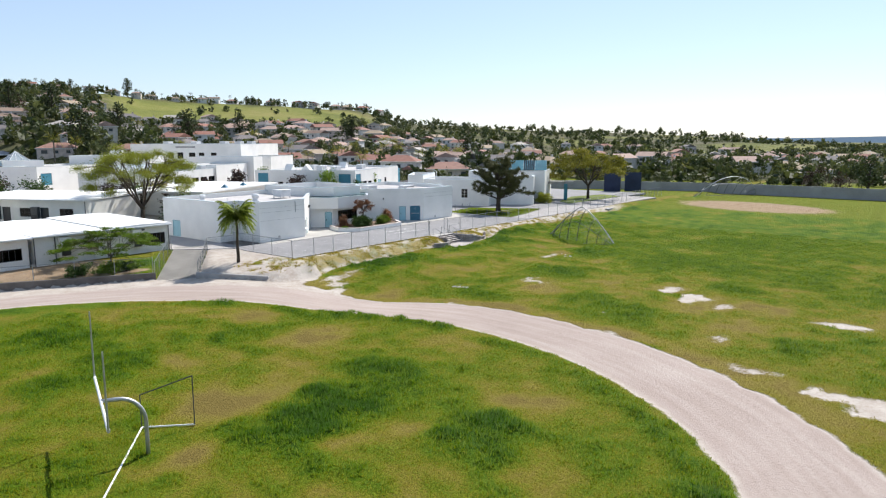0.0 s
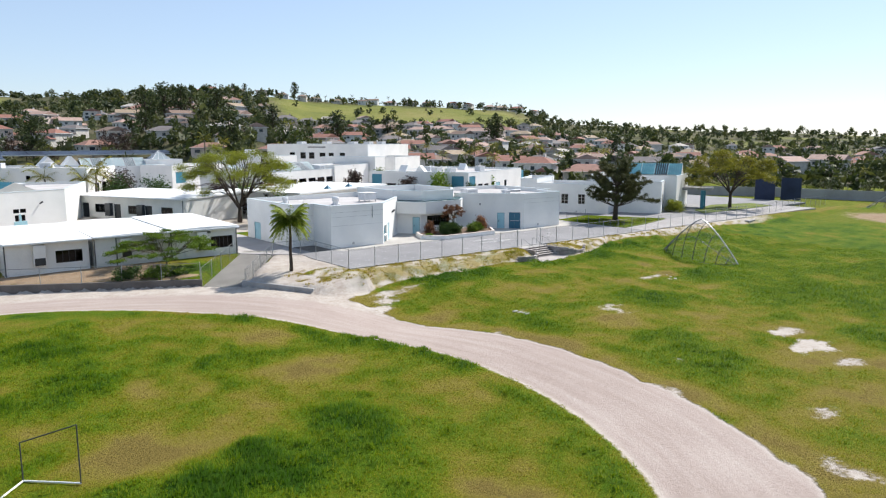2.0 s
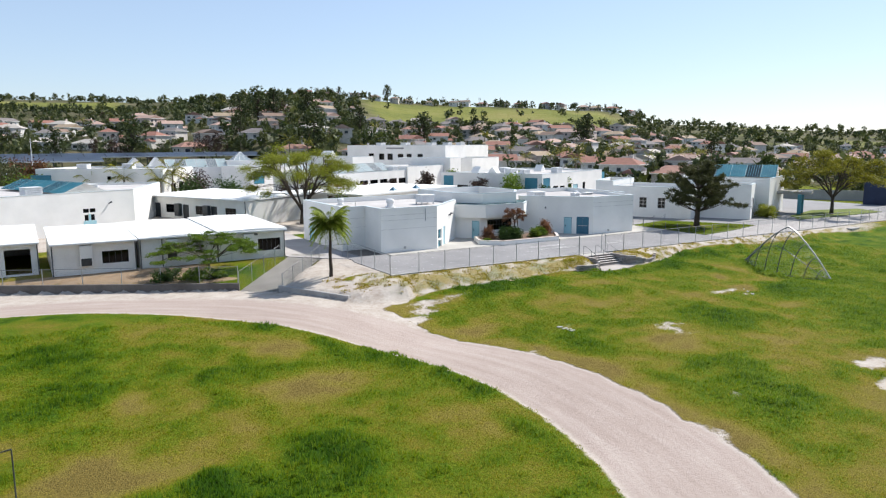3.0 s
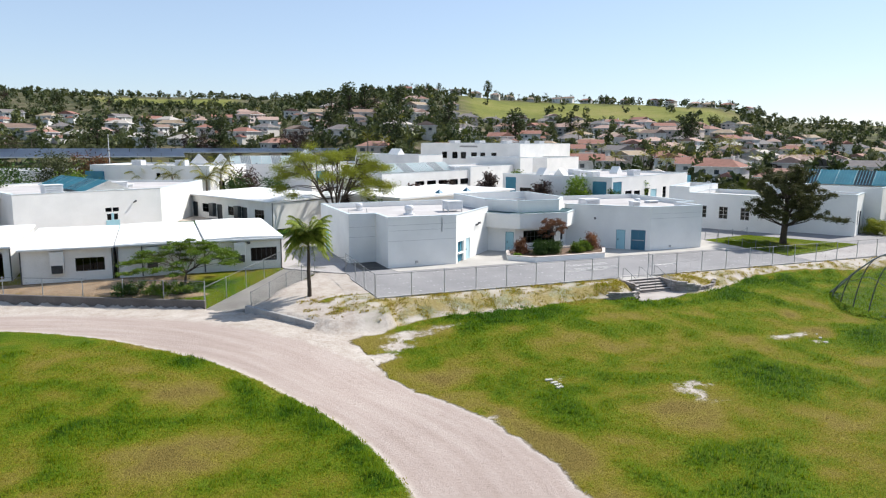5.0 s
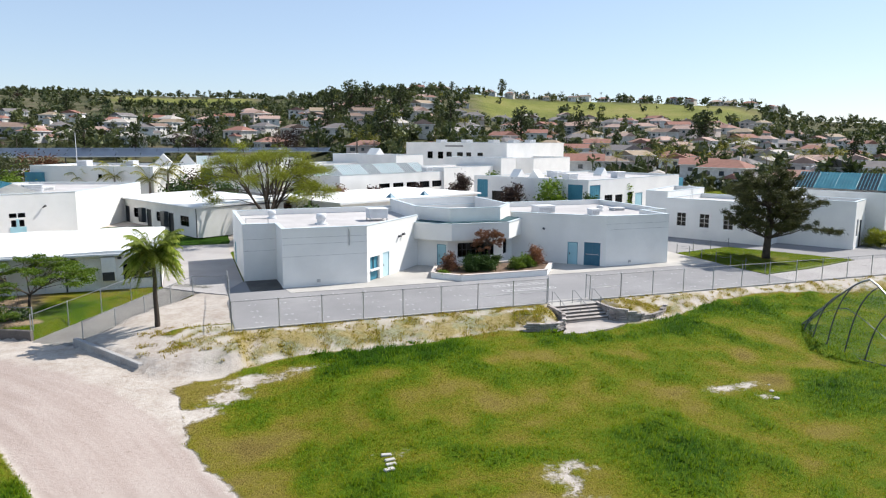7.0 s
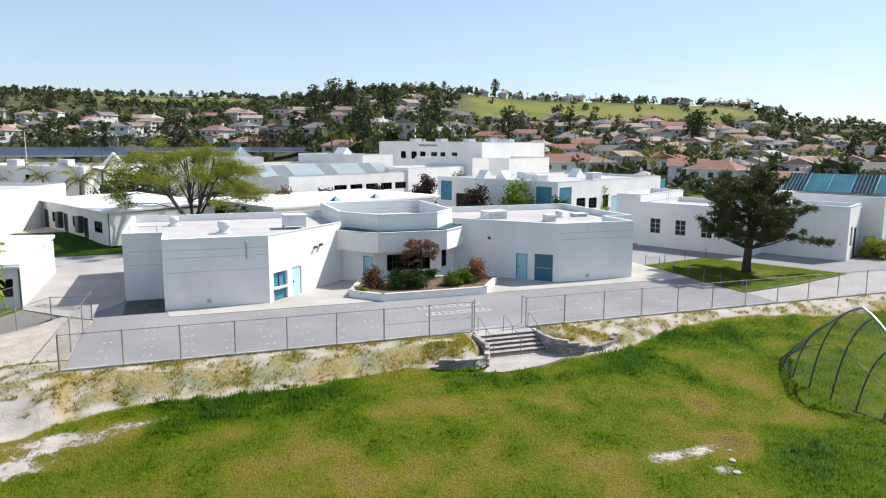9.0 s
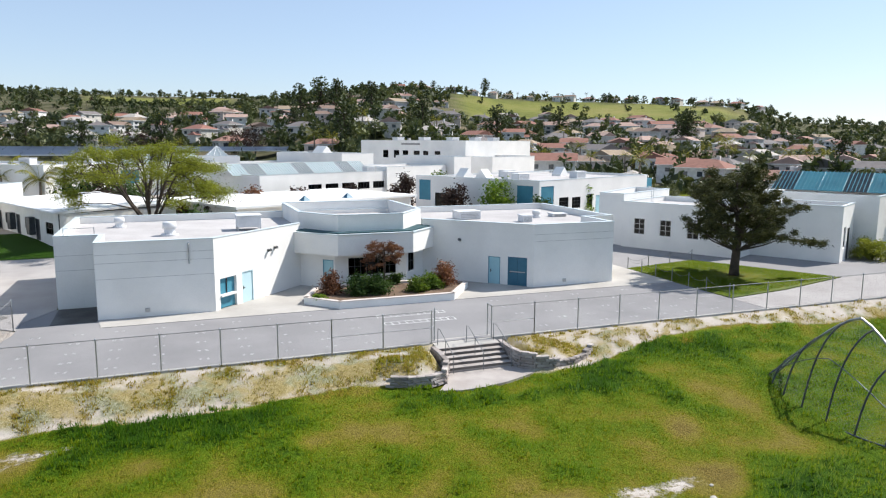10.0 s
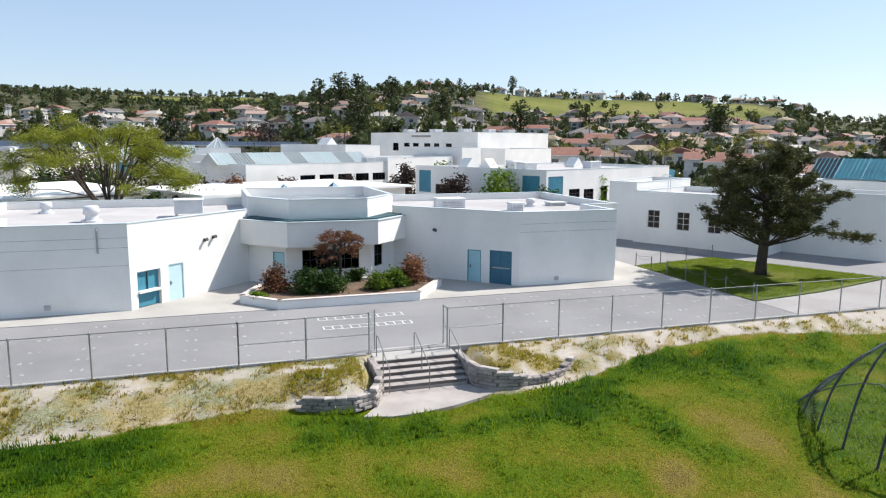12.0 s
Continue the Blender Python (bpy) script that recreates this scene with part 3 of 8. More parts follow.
def cover(x, y):
    """What covers a spot: bare sand (metres inside its edge), lushness, bank, infield dirt, wild hillside."""
    d = math.hypot(max(x - TRACK_C[0], 0.0), y - TRACK_C[1])
    turn = math.degrees(math.atan2(y - TRACK_C[1], max(x - TRACK_C[0], 0.0)))
    kerb = TRACK_R + 2.4 * smooth01(turn, 38, 76)
    rim = 34.3 + 0.4 * noise.noise((turn * 0.35, 0.0, 8.0)) + 0.2 * noise.noise((turn * 1.4, 0.0, 3.0))
    bare = min(d - kerb, rim - d)
    arc = TRACK_R * math.atan2(y - TRACK_C[1], max(x - TRACK_C[0], 0.0)) - min(x - TRACK_C[0], 0.0)
    clay = smooth01(bare, -0.6, 0.4)
    if y > 35:
        side, share = ramp_at(x, y)
        apron = min(d - kerb, 43.5 - 0.12 * (y - 45) - x + 1.6 * smooth01(y, 48.0, 50.8) - 1.2 * smooth01(y, 51.2, 53.5) + 0.7 * noise.noise((x * 0.35, y * 0.35, 3.0)) + 0.5 * noise.noise((x * 0.9, y * 0.9, 6.0)), (61 if side < 0 else 90) - y)
        if side > 0:
            apron = min(apron, 0.3 - beside(WALL_A[1], WALL_A[2], x, y)[0])
        bare = max(bare, apron)
        if side < -RAMP_HALF and x < 48 and y > 55.5:
            bare = max(bare, min(1.0, y - 55.5))
    if 36 < x < 48.5 and 66 < y < 92 and (side < 0 or share > 0.95):
        bare = max(bare, 0.6)
    if y > 84 and x < 150 and not (34 < x < 49 and 91 < y < 106):
        bare = max(bare, min(y - 84, 150 - x, (262 if x < 100 else 185) - y))
    wx, wy = 0.7 * noise.noise((x * 0.7, y * 0.7, 11.0)), 0.7 * noise.noise((x * 0.7, y * 0.7, 15.0))
    worn = 0.0
    for ex, ey, a, b in BARE:
        q = math.hypot((x + wx - ex) / a, (y + wy - ey) / b)
        bare = max(bare, (1.0 - q) * min(a, b) * 0.6)
        worn = max(worn, math.exp(-((q - 1.0) * min(a, b) / 1.3) ** 2) if q > 1.0 else 1.0)
    lush = 0.1
    wx, wy = 1.3 * noise.noise((x * 0.4, y * 0.4, 21.0)), 1.3 * noise.noise((x * 0.4, y * 0.4, 25.0))
    for ex, ey, r, v in (*TURF_INNER, *TURF_FIELD, *TURF_FOOT):
        lush += (1.15 if v > 0 else 1.0) * v * math.exp(-((x + wx - ex) ** 2 + (y + wy - ey) ** 2) / (r * r))
    # Dark green lawn: tree and portable shade is also put into its tone.
    if 84 < y < 110 and 30 < x < 50:
        lush += 1.3
    if 60 < y < 70 and x < 40:
        lush += 1.3 * math.exp(-((x - 34.5) / 4.5) ** 2 - ((y - 63.6) / 3.0) ** 2) - 0.45
    if (y < 56 or x < 50 and y < 110) and -10 < x < 130:
        lush += 0.3 * noise.noise((x * 0.09, y * 0.09, 2.0)) + 0.5 * noise.noise((x * 0.28, y * 0.28, 7.0)) + 0.6 * noise.noise((x * 0.75, y * 0.75, 5.0))
        lush += 0.3 * smooth01(x, 62, 76) + 0.02
        lush += 0.3 * smooth01(x, 40, 50) * noise.noise((x * 0.2, y * 0.2, 41.0)) + 0.4 * smooth01(x, 40, 50) * noise.noise((x * 0.5, y * 0.5, 45.0))
    if x > 48 and y < 45:
        lush = min(lush, 0.65 + 0.3 * (lush - 0.65))
    lush = 0.95 * lush - 0.3 * worn
    lush -= 0.45 * math.exp(-((d - rim - 1.0) / 1.6) ** 2)
    lush += 0.45 * math.exp(-((d - kerb + 1.2) / 1.0) ** 2)
    edge = 50.9 - 2.2 * math.exp(-((x - 44.5) / 3.2) ** 2) - 1.0 * math.exp(-((x - 66.0) / 1.8) ** 2) - 0.5 * math.exp(-((x - 74.0) / 2.2) ** 2) + 0.5 * math.sin(x * 0.31) + 1.2 * smooth01(x, 72, 82)
    bank = smooth01(y, edge - 0.35, edge + 0.35) * (1 - smooth01(y, 55.5, 56.0)) * smooth01(x + 2.5 * noise.noise((x * 0.5, y * 0.5, 31.0)), 41.5, 44.5)
    if bank > 0.25:
        lush = weeds_at(x, y)
    if x > 105:
        bank *= 1 - smooth01(x, 105, 135)
    dirt = min(2.0, 3.0 * (1.0 - math.hypot((x - 141.5 - 0.2 * (y - 36.0)) / 9.0, (y - 36.0) / 14.0)))
    if 60 < y < 70 and x < 40:
        dirt = max(dirt, min(1.0, 0.55 * min(34.0 - x + 2.0 * noise.noise((x * 0.6, y * 0.6, 17.0)), beside(WALL_A[1], WALL_A[2], x, y)[0] - 0.3)))
    far = (Vector((x, y)) - HUB).length
    return bare, lush, bank, max(-2.0, dirt), smooth01(far, 170, 215), d, arc, clay, pasture(x, y) if far > 190 else 0.0


def relief(x, y, lush):
    """Lumps of the turf: thick clumps stand higher than the dry ground."""
    return 0.05 * noise.noise((x * 0.7, y * 0.7, 0.0)) + 0.24 * smooth01(lush, 0.0, 0.9) * (0.6 + noise.noise((x * 0.9, y * 0.9, 4.0)))


def spaced(lo, hi, fine, far_lo, far_hi):
    out = list(np.arange(lo, hi + 0.01, fine))
    for end, sign in ((far_lo, -1), (far_hi, 1)):
        v, s = (lo if sign < 0 else hi), fine
        more = []
        while (v - end) * sign < 0:
            s *= 1.07
            v += sign * min(s, 60.0)
            more.append(v)
        out = more[::-1] + out if sign < 0 else out + more
    return out


def build_ground():
    xs, ys = spaced(4.0, 102.0, 0.5, -2600, 2600), spaced(0.0, 62.0, 0.5, -1200, 2600)
    verts, masks = [], []
    for y in ys:
        for x in xs:
            z = land(x, y)
            c = cover(x, y)
            if y < 53.4 and 0 < x < 110:
                z += relief(x, y, c[1]) * (1 - smooth01(c[0], -0.6, 0.0)) * (0.0 if 64 < x < 77 and y > 49.0 else 1.0)
            verts.append((x, y, z))
            masks.append(c)
    w = len(xs)
    faces = [(i, i + 1, i + w + 1, i + w) for j in range(len(ys) - 1) for i in range(j * w, j * w + w - 1)]
    me = mesh_from("ground", verts, faces, GROUND, True)
    for k, name in enumerate(("bare", "lush", "bank", "dirt", "wild", "ring", "arc", "clay", "open")):
        a = me.attributes.new(name, "FLOAT", "POINT")
        a.data.foreach_set("value", [m[k] for m in masks])
    return tagged(new("ground", me), "grassy sports field with pinkish dirt track, sandy bank and hills", "ground", "", "structure")


build_ground()


def build_yard():
    """The paved school yard: asphalt, concrete apron, path and the court between the wings."""
    Z = 0.95
    bm = bmesh.new()
    prism(bm, [(46.6, 54.15), (91.2, 54.15), (91.2, 63.3), (46.9, 63.3), (46.6, 62)], Z - 0.3, Z)
    prism(bm, [(46.9, 63.304), (51.3, 63.304), (50.9, 69.0), (48.3, 69.0), (46.9, 66.0)], Z - 0.3, Z)
    structure("pavement_asphalt", bm, ASPHALT, "worn grey asphalt school yard with faded painted marks")
    bm = bmesh.new()
    prism(bm, [(51.3, 63.3), (91.2, 63.3), (91.2, 72.3), (86.9, 72.3), (86.9, 65.3), (80.0, 65.3), (73.6, 71.7), (64.0, 71.7), (57.6, 65.3), (51.0, 65.3)], Z - 0.3, Z + 0.03)
    structure("pavement_apron", bm, CONCRETE, "pale concrete apron along the school building")
    bm = bmesh.new()
    prism(bm, [(91.2, 54.2), (140, 54.2), (140, 60.5), (105.2, 60.3), (97.0, 58.1), (91.2, 57.2)], Z - 0.3, Z + 0.015)
    prism(bm, [(46.88, 66.05), (48.28, 69.0), (48.28, 91.0), (38.0, 91.0), (38.0, 85.4), (42.2, 85.4), (42.2, 68.6), (43.2, 67.6), (45.4, 65.4), (46.9, 64.2)], Z - 0.3, Z + 0.012)
    bm2 = bmesh.new()
    prism(bm2, [(105.2, 60.304), (150, 60.504), (150, 100), (99.5, 100), (99.5, 71.2)], Z - 0.3, Z + 0.02)
    prism(bm2, [(91.2, 69.5), (99.4, 71.2), (99.4, 112), (87, 112), (87, 72.304), (91.196, 72.304)], Z - 0.3, Z + 0.016)
    structure("pavement_court", bm2, ASPHALT, "grey asphalt court between the school buildings")
    bm2 = bmesh.new()
    prism(bm2, [(48.5, 64.9), (50.95, 64.9), (50.95, 69.0), (48.45, 69.0)], Z - 0.2, Z + 0.02)
    structure("pavement_drain_bed", bm2, WET_SOIL, "dark damp drainage bed in the corner of the walls")
    structure("pavement_path", bm, PATH_CONCRETE, "light grey concrete path and court beside the lawn")
    bm = bmesh.new()
    prism(bm, [(91.25, 57.3), (97.0, 58.2), (105.1, 60.4), (99.35, 71.0), (91.25, 69.4)], Z - 0.25, Z + 0.05)
    structure("lawn_ground", bm, LAWN_SOIL, "mown green lawn round the pine tree")
    bm = bmesh.new()
    d, nrm = (RAMP_HI - RAMP_LO).normalized(), None
    nrm = Vector((-d.y, d.x))
    rows = []
    for k in range(13):
        s = -0.06 + 1.1 * k / 12
        c = RAMP_LO + (RAMP_HI - RAMP_LO) * s
        z = -0.05 + 1.05 * min(1.0, max(0.0, s))
        if s < 0.02:
            z = -0.2
        rows.append([bm.verts.new((*(c + nrm * w), z)) for w in (-RAMP_HALF, RAMP_HALF)])
    for a, b in zip(rows, rows[1:]):
        bm.faces.new((a[0], b[0], b[1], a[1]))
    bmesh.ops.solidify(bm, geom=bm.faces[:], thickness=0.12)
    structure("ramp", bm, CONCRETE, "grey concrete ramp from the track up to the school")


build_yard()


def retaining_wall(pts, top0, top1, foot, label, mat):
    th = thing("retaining_wall", (*pts[0], foot), label, "wall")
    for k, (p, q) in enumerate(zip(pts, pts[1:])):
        d = Vector(q) - Vector(p)
        nrm = Vector((-d.y, d.x)).normalized() * 0.28
        za = top0 + (top1 - top0) * k / max(1, len(pts) - 1)
        zb = top0 + (top1 - top0) * (k + 1) / max(1, len(pts) - 1)
        bm = bmesh.new()
        n = max(2, int(d.length / 6))
        for i in range(n):
            a, b = Vector(p) + d * (i / n), Vector(p) + d * ((i + 1) / n - 0.012 / d.length)
            z0, z1 = za + (zb - za) * i / n, za + (zb - za) * (i + 1) / n
            lo = [bm.verts.new((*v, foot)) for v in (a, b, b + nrm, a + nrm)]
            hi = [bm.verts.new((v.x, v.y, z)) for v, z in zip((a, b, b + nrm, a + nrm), (z0, z1, z1, z0))]
            bm.faces.new(hi)
            for j in range(4):
                bm.faces.new((lo[j], lo[(j + 1) % 4], hi[(j + 1) % 4], hi[j]))
        bmesh.ops.bevel(bm, geom=[e for e in bm.edges if all(v.co.z > foot + 0.1 for v in e.verts)], offset=0.025, segments=1, affect="EDGES")
        part("wall", bm, mat, th)


retaining_wall(WALL_A, 0.95, 0.62, -0.5, "low weathered concrete retaining wall beside the dirt track", DARK_CONCRETE)
retaining_wall(WALL_B, 0.55, 0.22, -0.6, "short sloping concrete wall beside the ramp, with sand behind", WALL_CONCRETE)


# ---- school buildings ----
def wall_mesh(p, q, z0, z1, th, holes, inner=None):
    """One straight wall with its outer face on the line p to q and openings (s0, s1, za, zb) right through it. inner: the inner ends, where walls meet in a mitre."""
    p, q = Vector(p), Vector(q)
    d = (q - p).normalized()
    out = Vector((d.y, -d.x))
    length = (q - p).length
    S = sorted({0.0, length, *(round(v, 4) for h in holes for v in h[:2])})
    Z = sorted({z0, z1, *(round(v, 4) for h in holes for v in h[2:4])})
    solid = {}
    for i in range(len(S) - 1):
        for j in range(len(Z) - 1):
            s, z = (S[i] + S[i + 1]) / 2, (Z[j] + Z[j + 1]) / 2
            solid[i, j] = not any(h[0] < s < h[1] and h[2] < z < h[3] for h in holes)
    bm = bmesh.new()
    cache = {}

    def v(s, n, z):
        key = (round(s, 4), n, round(z, 4))
        if key not in cache:
            c = p + d * s - out * n
            if inner and n and (s < 0.001 or s > length - 0.001):
                c = Vector(inner[0 if s < 0.001 else 1])
            cache[key] = bm.verts.new((c.x, c.y, z))
        return cache[key]

    for (i, j), full in solid.items():
        if not full:
            continue
        a, b, e, f = S[i], S[i + 1], Z[j], Z[j + 1]
        bm.faces.new((v(a, 0, e), v(b, 0, e), v(b, 0, f), v(a, 0, f)))
        bm.faces.new((v(a, th, e), v(a, th, f), v(b, th, f), v(b, th, e)))
        if not solid.get((i - 1, j)) and not (inner and i == 0):
            bm.faces.new((v(a, 0, e), v(a, 0, f), v(a, th, f), v(a, th, e)))
        if not solid.get((i + 1, j)) and not (inner and i == len(S) - 2):
            bm.faces.new((v(b, 0, e), v(b, th, e), v(b, th, f), v(b, 0, f)))
        if not solid.get((i, j - 1)):
            bm.faces.new((v(a, 0, e), v(a, th, e), v(b, th, e), v(b, 0, e)))
        if not solid.get((i, j + 1)):
            bm.faces.new((v(a, 0, f), v(b, 0, f), v(b, th, f), v(a, th, f)))
    return bm


class Face:
    """Places on a wall's face: metres along it, out of it and up."""

    def __init__(self, p, q):
        self.p, self.q = Vector(p), Vector(q)
        self.d = (self.q - self.p).normalized()
        self.out = Vector((self.d.y, -self.d.x))
        self.turn = math.degrees(math.atan2(self.d.y, self.d.x))

    def at(self, s, n, z):
        c = self.p + self.d * s + self.out * n
        return Vector((c.x, c.y, z))

    def bar(self, bm, s0, s1, za, zb, n0, n1, bevel=0.0):
        return box(bm, self.at((s0 + s1) / 2, (n0 + n1) / 2, (za + zb) / 2), (s1 - s0, abs(n1 - n0), zb - za), self.turn, bevel)


def add_window(f, s0, s1, za, zb, parent, cols=2, rows=2, frame_mat=None, deep=0.08):
    """A framed window in an opening: surround, glazing bars and one pane to each light."""
    frame_mat = frame_mat or DARK_FRAME
    w = 0.055
    bm = bmesh.new()
    for a, b, c, e in ((s0, s1, za, za + w), (s0, s1, zb - w, zb), (s0, s0 + w, za + w, zb - w), (s1 - w, s1, za + w, zb - w)):
        f.bar(bm, a, b, c, e, -deep - 0.05, -deep + 0.02)
    win = part("window", bm, frame_mat, parent)
    cs = [s0 + w + (s1 - s0 - 2 * w) * k / cols for k in range(cols + 1)]
    rs = [za + w + (zb - za - 2 * w) * k / rows for k in range(rows + 1)]
    for c in cs[1:-1]:
        bm = bmesh.new()
        f.bar(bm, c - 0.022, c + 0.022, za + w, zb - w, -deep - 0.03, -deep + 0.01)
        part("glazing_bar", bm, frame_mat, win)
    for r in rs[1:-1]:
        bm = bmesh.new()
        f.bar(bm, s0 + w, s1 - w, r - 0.022, r + 0.022, -deep - 0.028, -deep + 0.012)
        part("glazing_bar", bm, frame_mat, win)
    for a, b in zip(cs, cs[1:]):
        for c, e in zip(rs, rs[1:]):
            bm = bmesh.new()
            f.bar(bm, a, b, c, e, -deep - 0.022, -deep - 0.014)
            part("pane", bm, GLASS, win)
    return win


def add_door(f, s0, s1, za, zb, parent, mat, label, leaves=1, deep=0.06):
    bm = bmesh.new()
    for k in range(leaves):
        a = s0 + 0.05 + (s1 - s0 - 0.1) * k / leaves
        b = s0 + 0.05 + (s1 - s0 - 0.1) * (k + 1) / leaves - (0.012 if k + 1 < leaves else 0)
        f.bar(bm, a, b, za + 0.01, zb - 0.05, -deep - 0.045, -deep, 0.004)
    door = part("door", bm, mat, parent, label)
    bm = bmesh.new()
    for a, b, c, e in ((s0, s0 + 0.05, za, zb), (s1 - 0.05, s1, za, zb), (s0 + 0.05, s1 - 0.05, zb - 0.05, zb)):
        f.bar(bm, a, b, c, e, -deep - 0.06, -deep + 0.05)
    part("door_frame", bm, TEAL if mat is PALE_BLUE else mat, door)
    bm = bmesh.new()
    f.bar(bm, s0 + 0.14, s0 + 0.26, za + 0.98, za + 1.02, -deep + 0.02, -deep + 0.07, 0.008)
    f.bar(bm, s0 + 0.15, s0 + 0.21, za + 0.9, za + 1.12, -deep, -deep + 0.02, 0.004)
    part("door_handle", bm, DARK_STEEL, door, "dark metal lever handle")
    return door


def shell(name, at, poly, z0, z1, label, openings=None, parapet=0.5, th=0.28, wall_mat=None, roof_mat=None, coping=True, category="building", low={}):
    """A walled block with a flat roof behind a parapet. openings: for each side's number, rows of (kind, s0, s1, za, zb, ...); low: tops of the sides that stop short of the parapet."""
    poly = ccw(poly)
    wall_mat, roof_mat, openings = wall_mat or STUCCO, roof_mat or ROOF_GREY, openings or {}
    th_ob = thing(name, at, label, category)
    faces = []
    core = inset(poly, th)
    for i in range(len(poly)):
        p, q = poly[i], poly[(i + 1) % len(poly)]
        rows = openings.get(i, ())
        part("wall", wall_mesh(p, q, z0, low.get(i, z1), th, [r[1:5] for r in rows], (core[i], core[(i + 1) % len(poly)])), wall_mat, th_ob)
        f = Face(p, q)
        faces.append(f)
        for kind, s0, s1, za, zb, *more in rows:
            if kind == "window":
                add_window(f, s0, s1, za, zb, th_ob, *more)
            elif kind == "door":
                add_door(f, s0, s1, za, zb, th_ob, *(more or (PALE_BLUE, "pale blue metal door")))
            elif kind == "panel":
                bm = bmesh.new()
                f.bar(bm, s0, s1, za, zb, -0.12, -0.06)
                panel = part("panel", bm, TEAL, th_ob, "ribbed teal wall panel")
                for k in range(1, 6):
                    s = s0 + (s1 - s0) * k / 6
                    bm = bmesh.new()
                    f.bar(bm, s - 0.015, s + 0.015, za, zb, -0.06, -0.045)
                    part("panel_rib", bm, TEAL, panel)
    bm = bmesh.new()
    prism(bm, inset(poly, th - 0.02), z1 - parapet - 0.25, z1 - parapet)
    part("roof", bm, roof_mat, th_ob)
    if coping:
        bm = bmesh.new()
        o, n = inset(poly, -0.03), inset(poly, th + 0.03)
        for i in range(len(poly)):
            if i in low:
                continue
            j = (i + 1) % len(poly)
            lo = [bm.verts.new((*c, z1 - 0.01)) for c in (o[i], o[j], n[j], n[i])]
            hi = [bm.verts.new((*c, z1 + 0.03)) for c in (o[i], o[j], n[j], n[i])]
            bm.faces.new(hi)
            bm.faces.new(lo[::-1])
            bm.faces.new((lo[0], lo[1], hi[1], hi[0]))
            bm.faces.new((lo[2], lo[3], hi[3], hi[2]))
        part("coping", bm, COPING, th_ob, "thin bluish metal coping")
    return th_ob, faces


def roof_unit(c, size, z, turn=0.0, legs=False):
    th = thing("rooftop_unit", (*c, z), "white boxy metal air unit standing on the flat roof", "air unit", "rooftop units")
    bm = bmesh.new()
    lift = 0.25 if legs else 0.0
    box(bm, (c[0], c[1], z + lift + (size[2] - lift) / 2), (size[0], size[1], size[2] - lift), turn, 0.03)
    part("body", bm, WHITE_METAL, th)
    bm = bmesh.new()
    box(bm, (c[0], c[1], z + size[2] + 0.04), (size[0] + 0.12, size[1] + 0.12, 0.08), turn, 0.02)
    part("lid", bm, WHITE_METAL, th)
    m = Matrix.Rotation(radians(turn), 3, "Z")
    if legs:
        for sx in (-1, 1):
            for sy in (-1, 1):
                o = m @ Vector((sx * (size[0] / 2 - 0.08), sy * (size[1] / 2 - 0.08), 0))
                bm = bmesh.new()
                box(bm, (c[0] + o.x, c[1] + o.y, z + 0.14), (0.1, 0.1, 0.28), turn)
                part("leg", bm, STEEL, th)
    else:
        for k in range(3):
            bm = bmesh.new()
            o = m @ Vector((0, -size[1] / 2 - 0.01, 0))
            box(bm, (c[0] + o.x, c[1] + o.y, z + size[2] * (0.3 + 0.2 * k)), (size[0] * 0.8, 0.03, 0.05), turn)
            part("louvre", bm, STEEL, th)


def roof_vent(c, z, r=0.42, h=0.75):
    th = thing("roof_vent", (*c, z), "round white metal exhaust vent on the flat roof", "vent", "roof vents")
    bm = bmesh.new()
    tube(bm, [(*c, z - 0.02), (*c, z + 0.12)], [r * 1.25, r * 1.25], 16)
    part("base", bm, WHITE_METAL, th)
    bm = bmesh.new()
    tube(bm, [(*c, z + 0.1), (*c, z + h * 0.55)], [r * 0.8, r * 0.75], 16)
    part("neck", bm, WHITE_METAL, th)
    bm = bmesh.new()
    tube(bm, [(*c, z + h * 0.5), (*c, z + h * 0.52), (*c, z + h * 0.92), (*c, z + h)], [r * 0.85, r * 1.0, r * 0.95, r * 0.8], 16)
    part("cap", bm, WHITE_METAL, th, "", True)


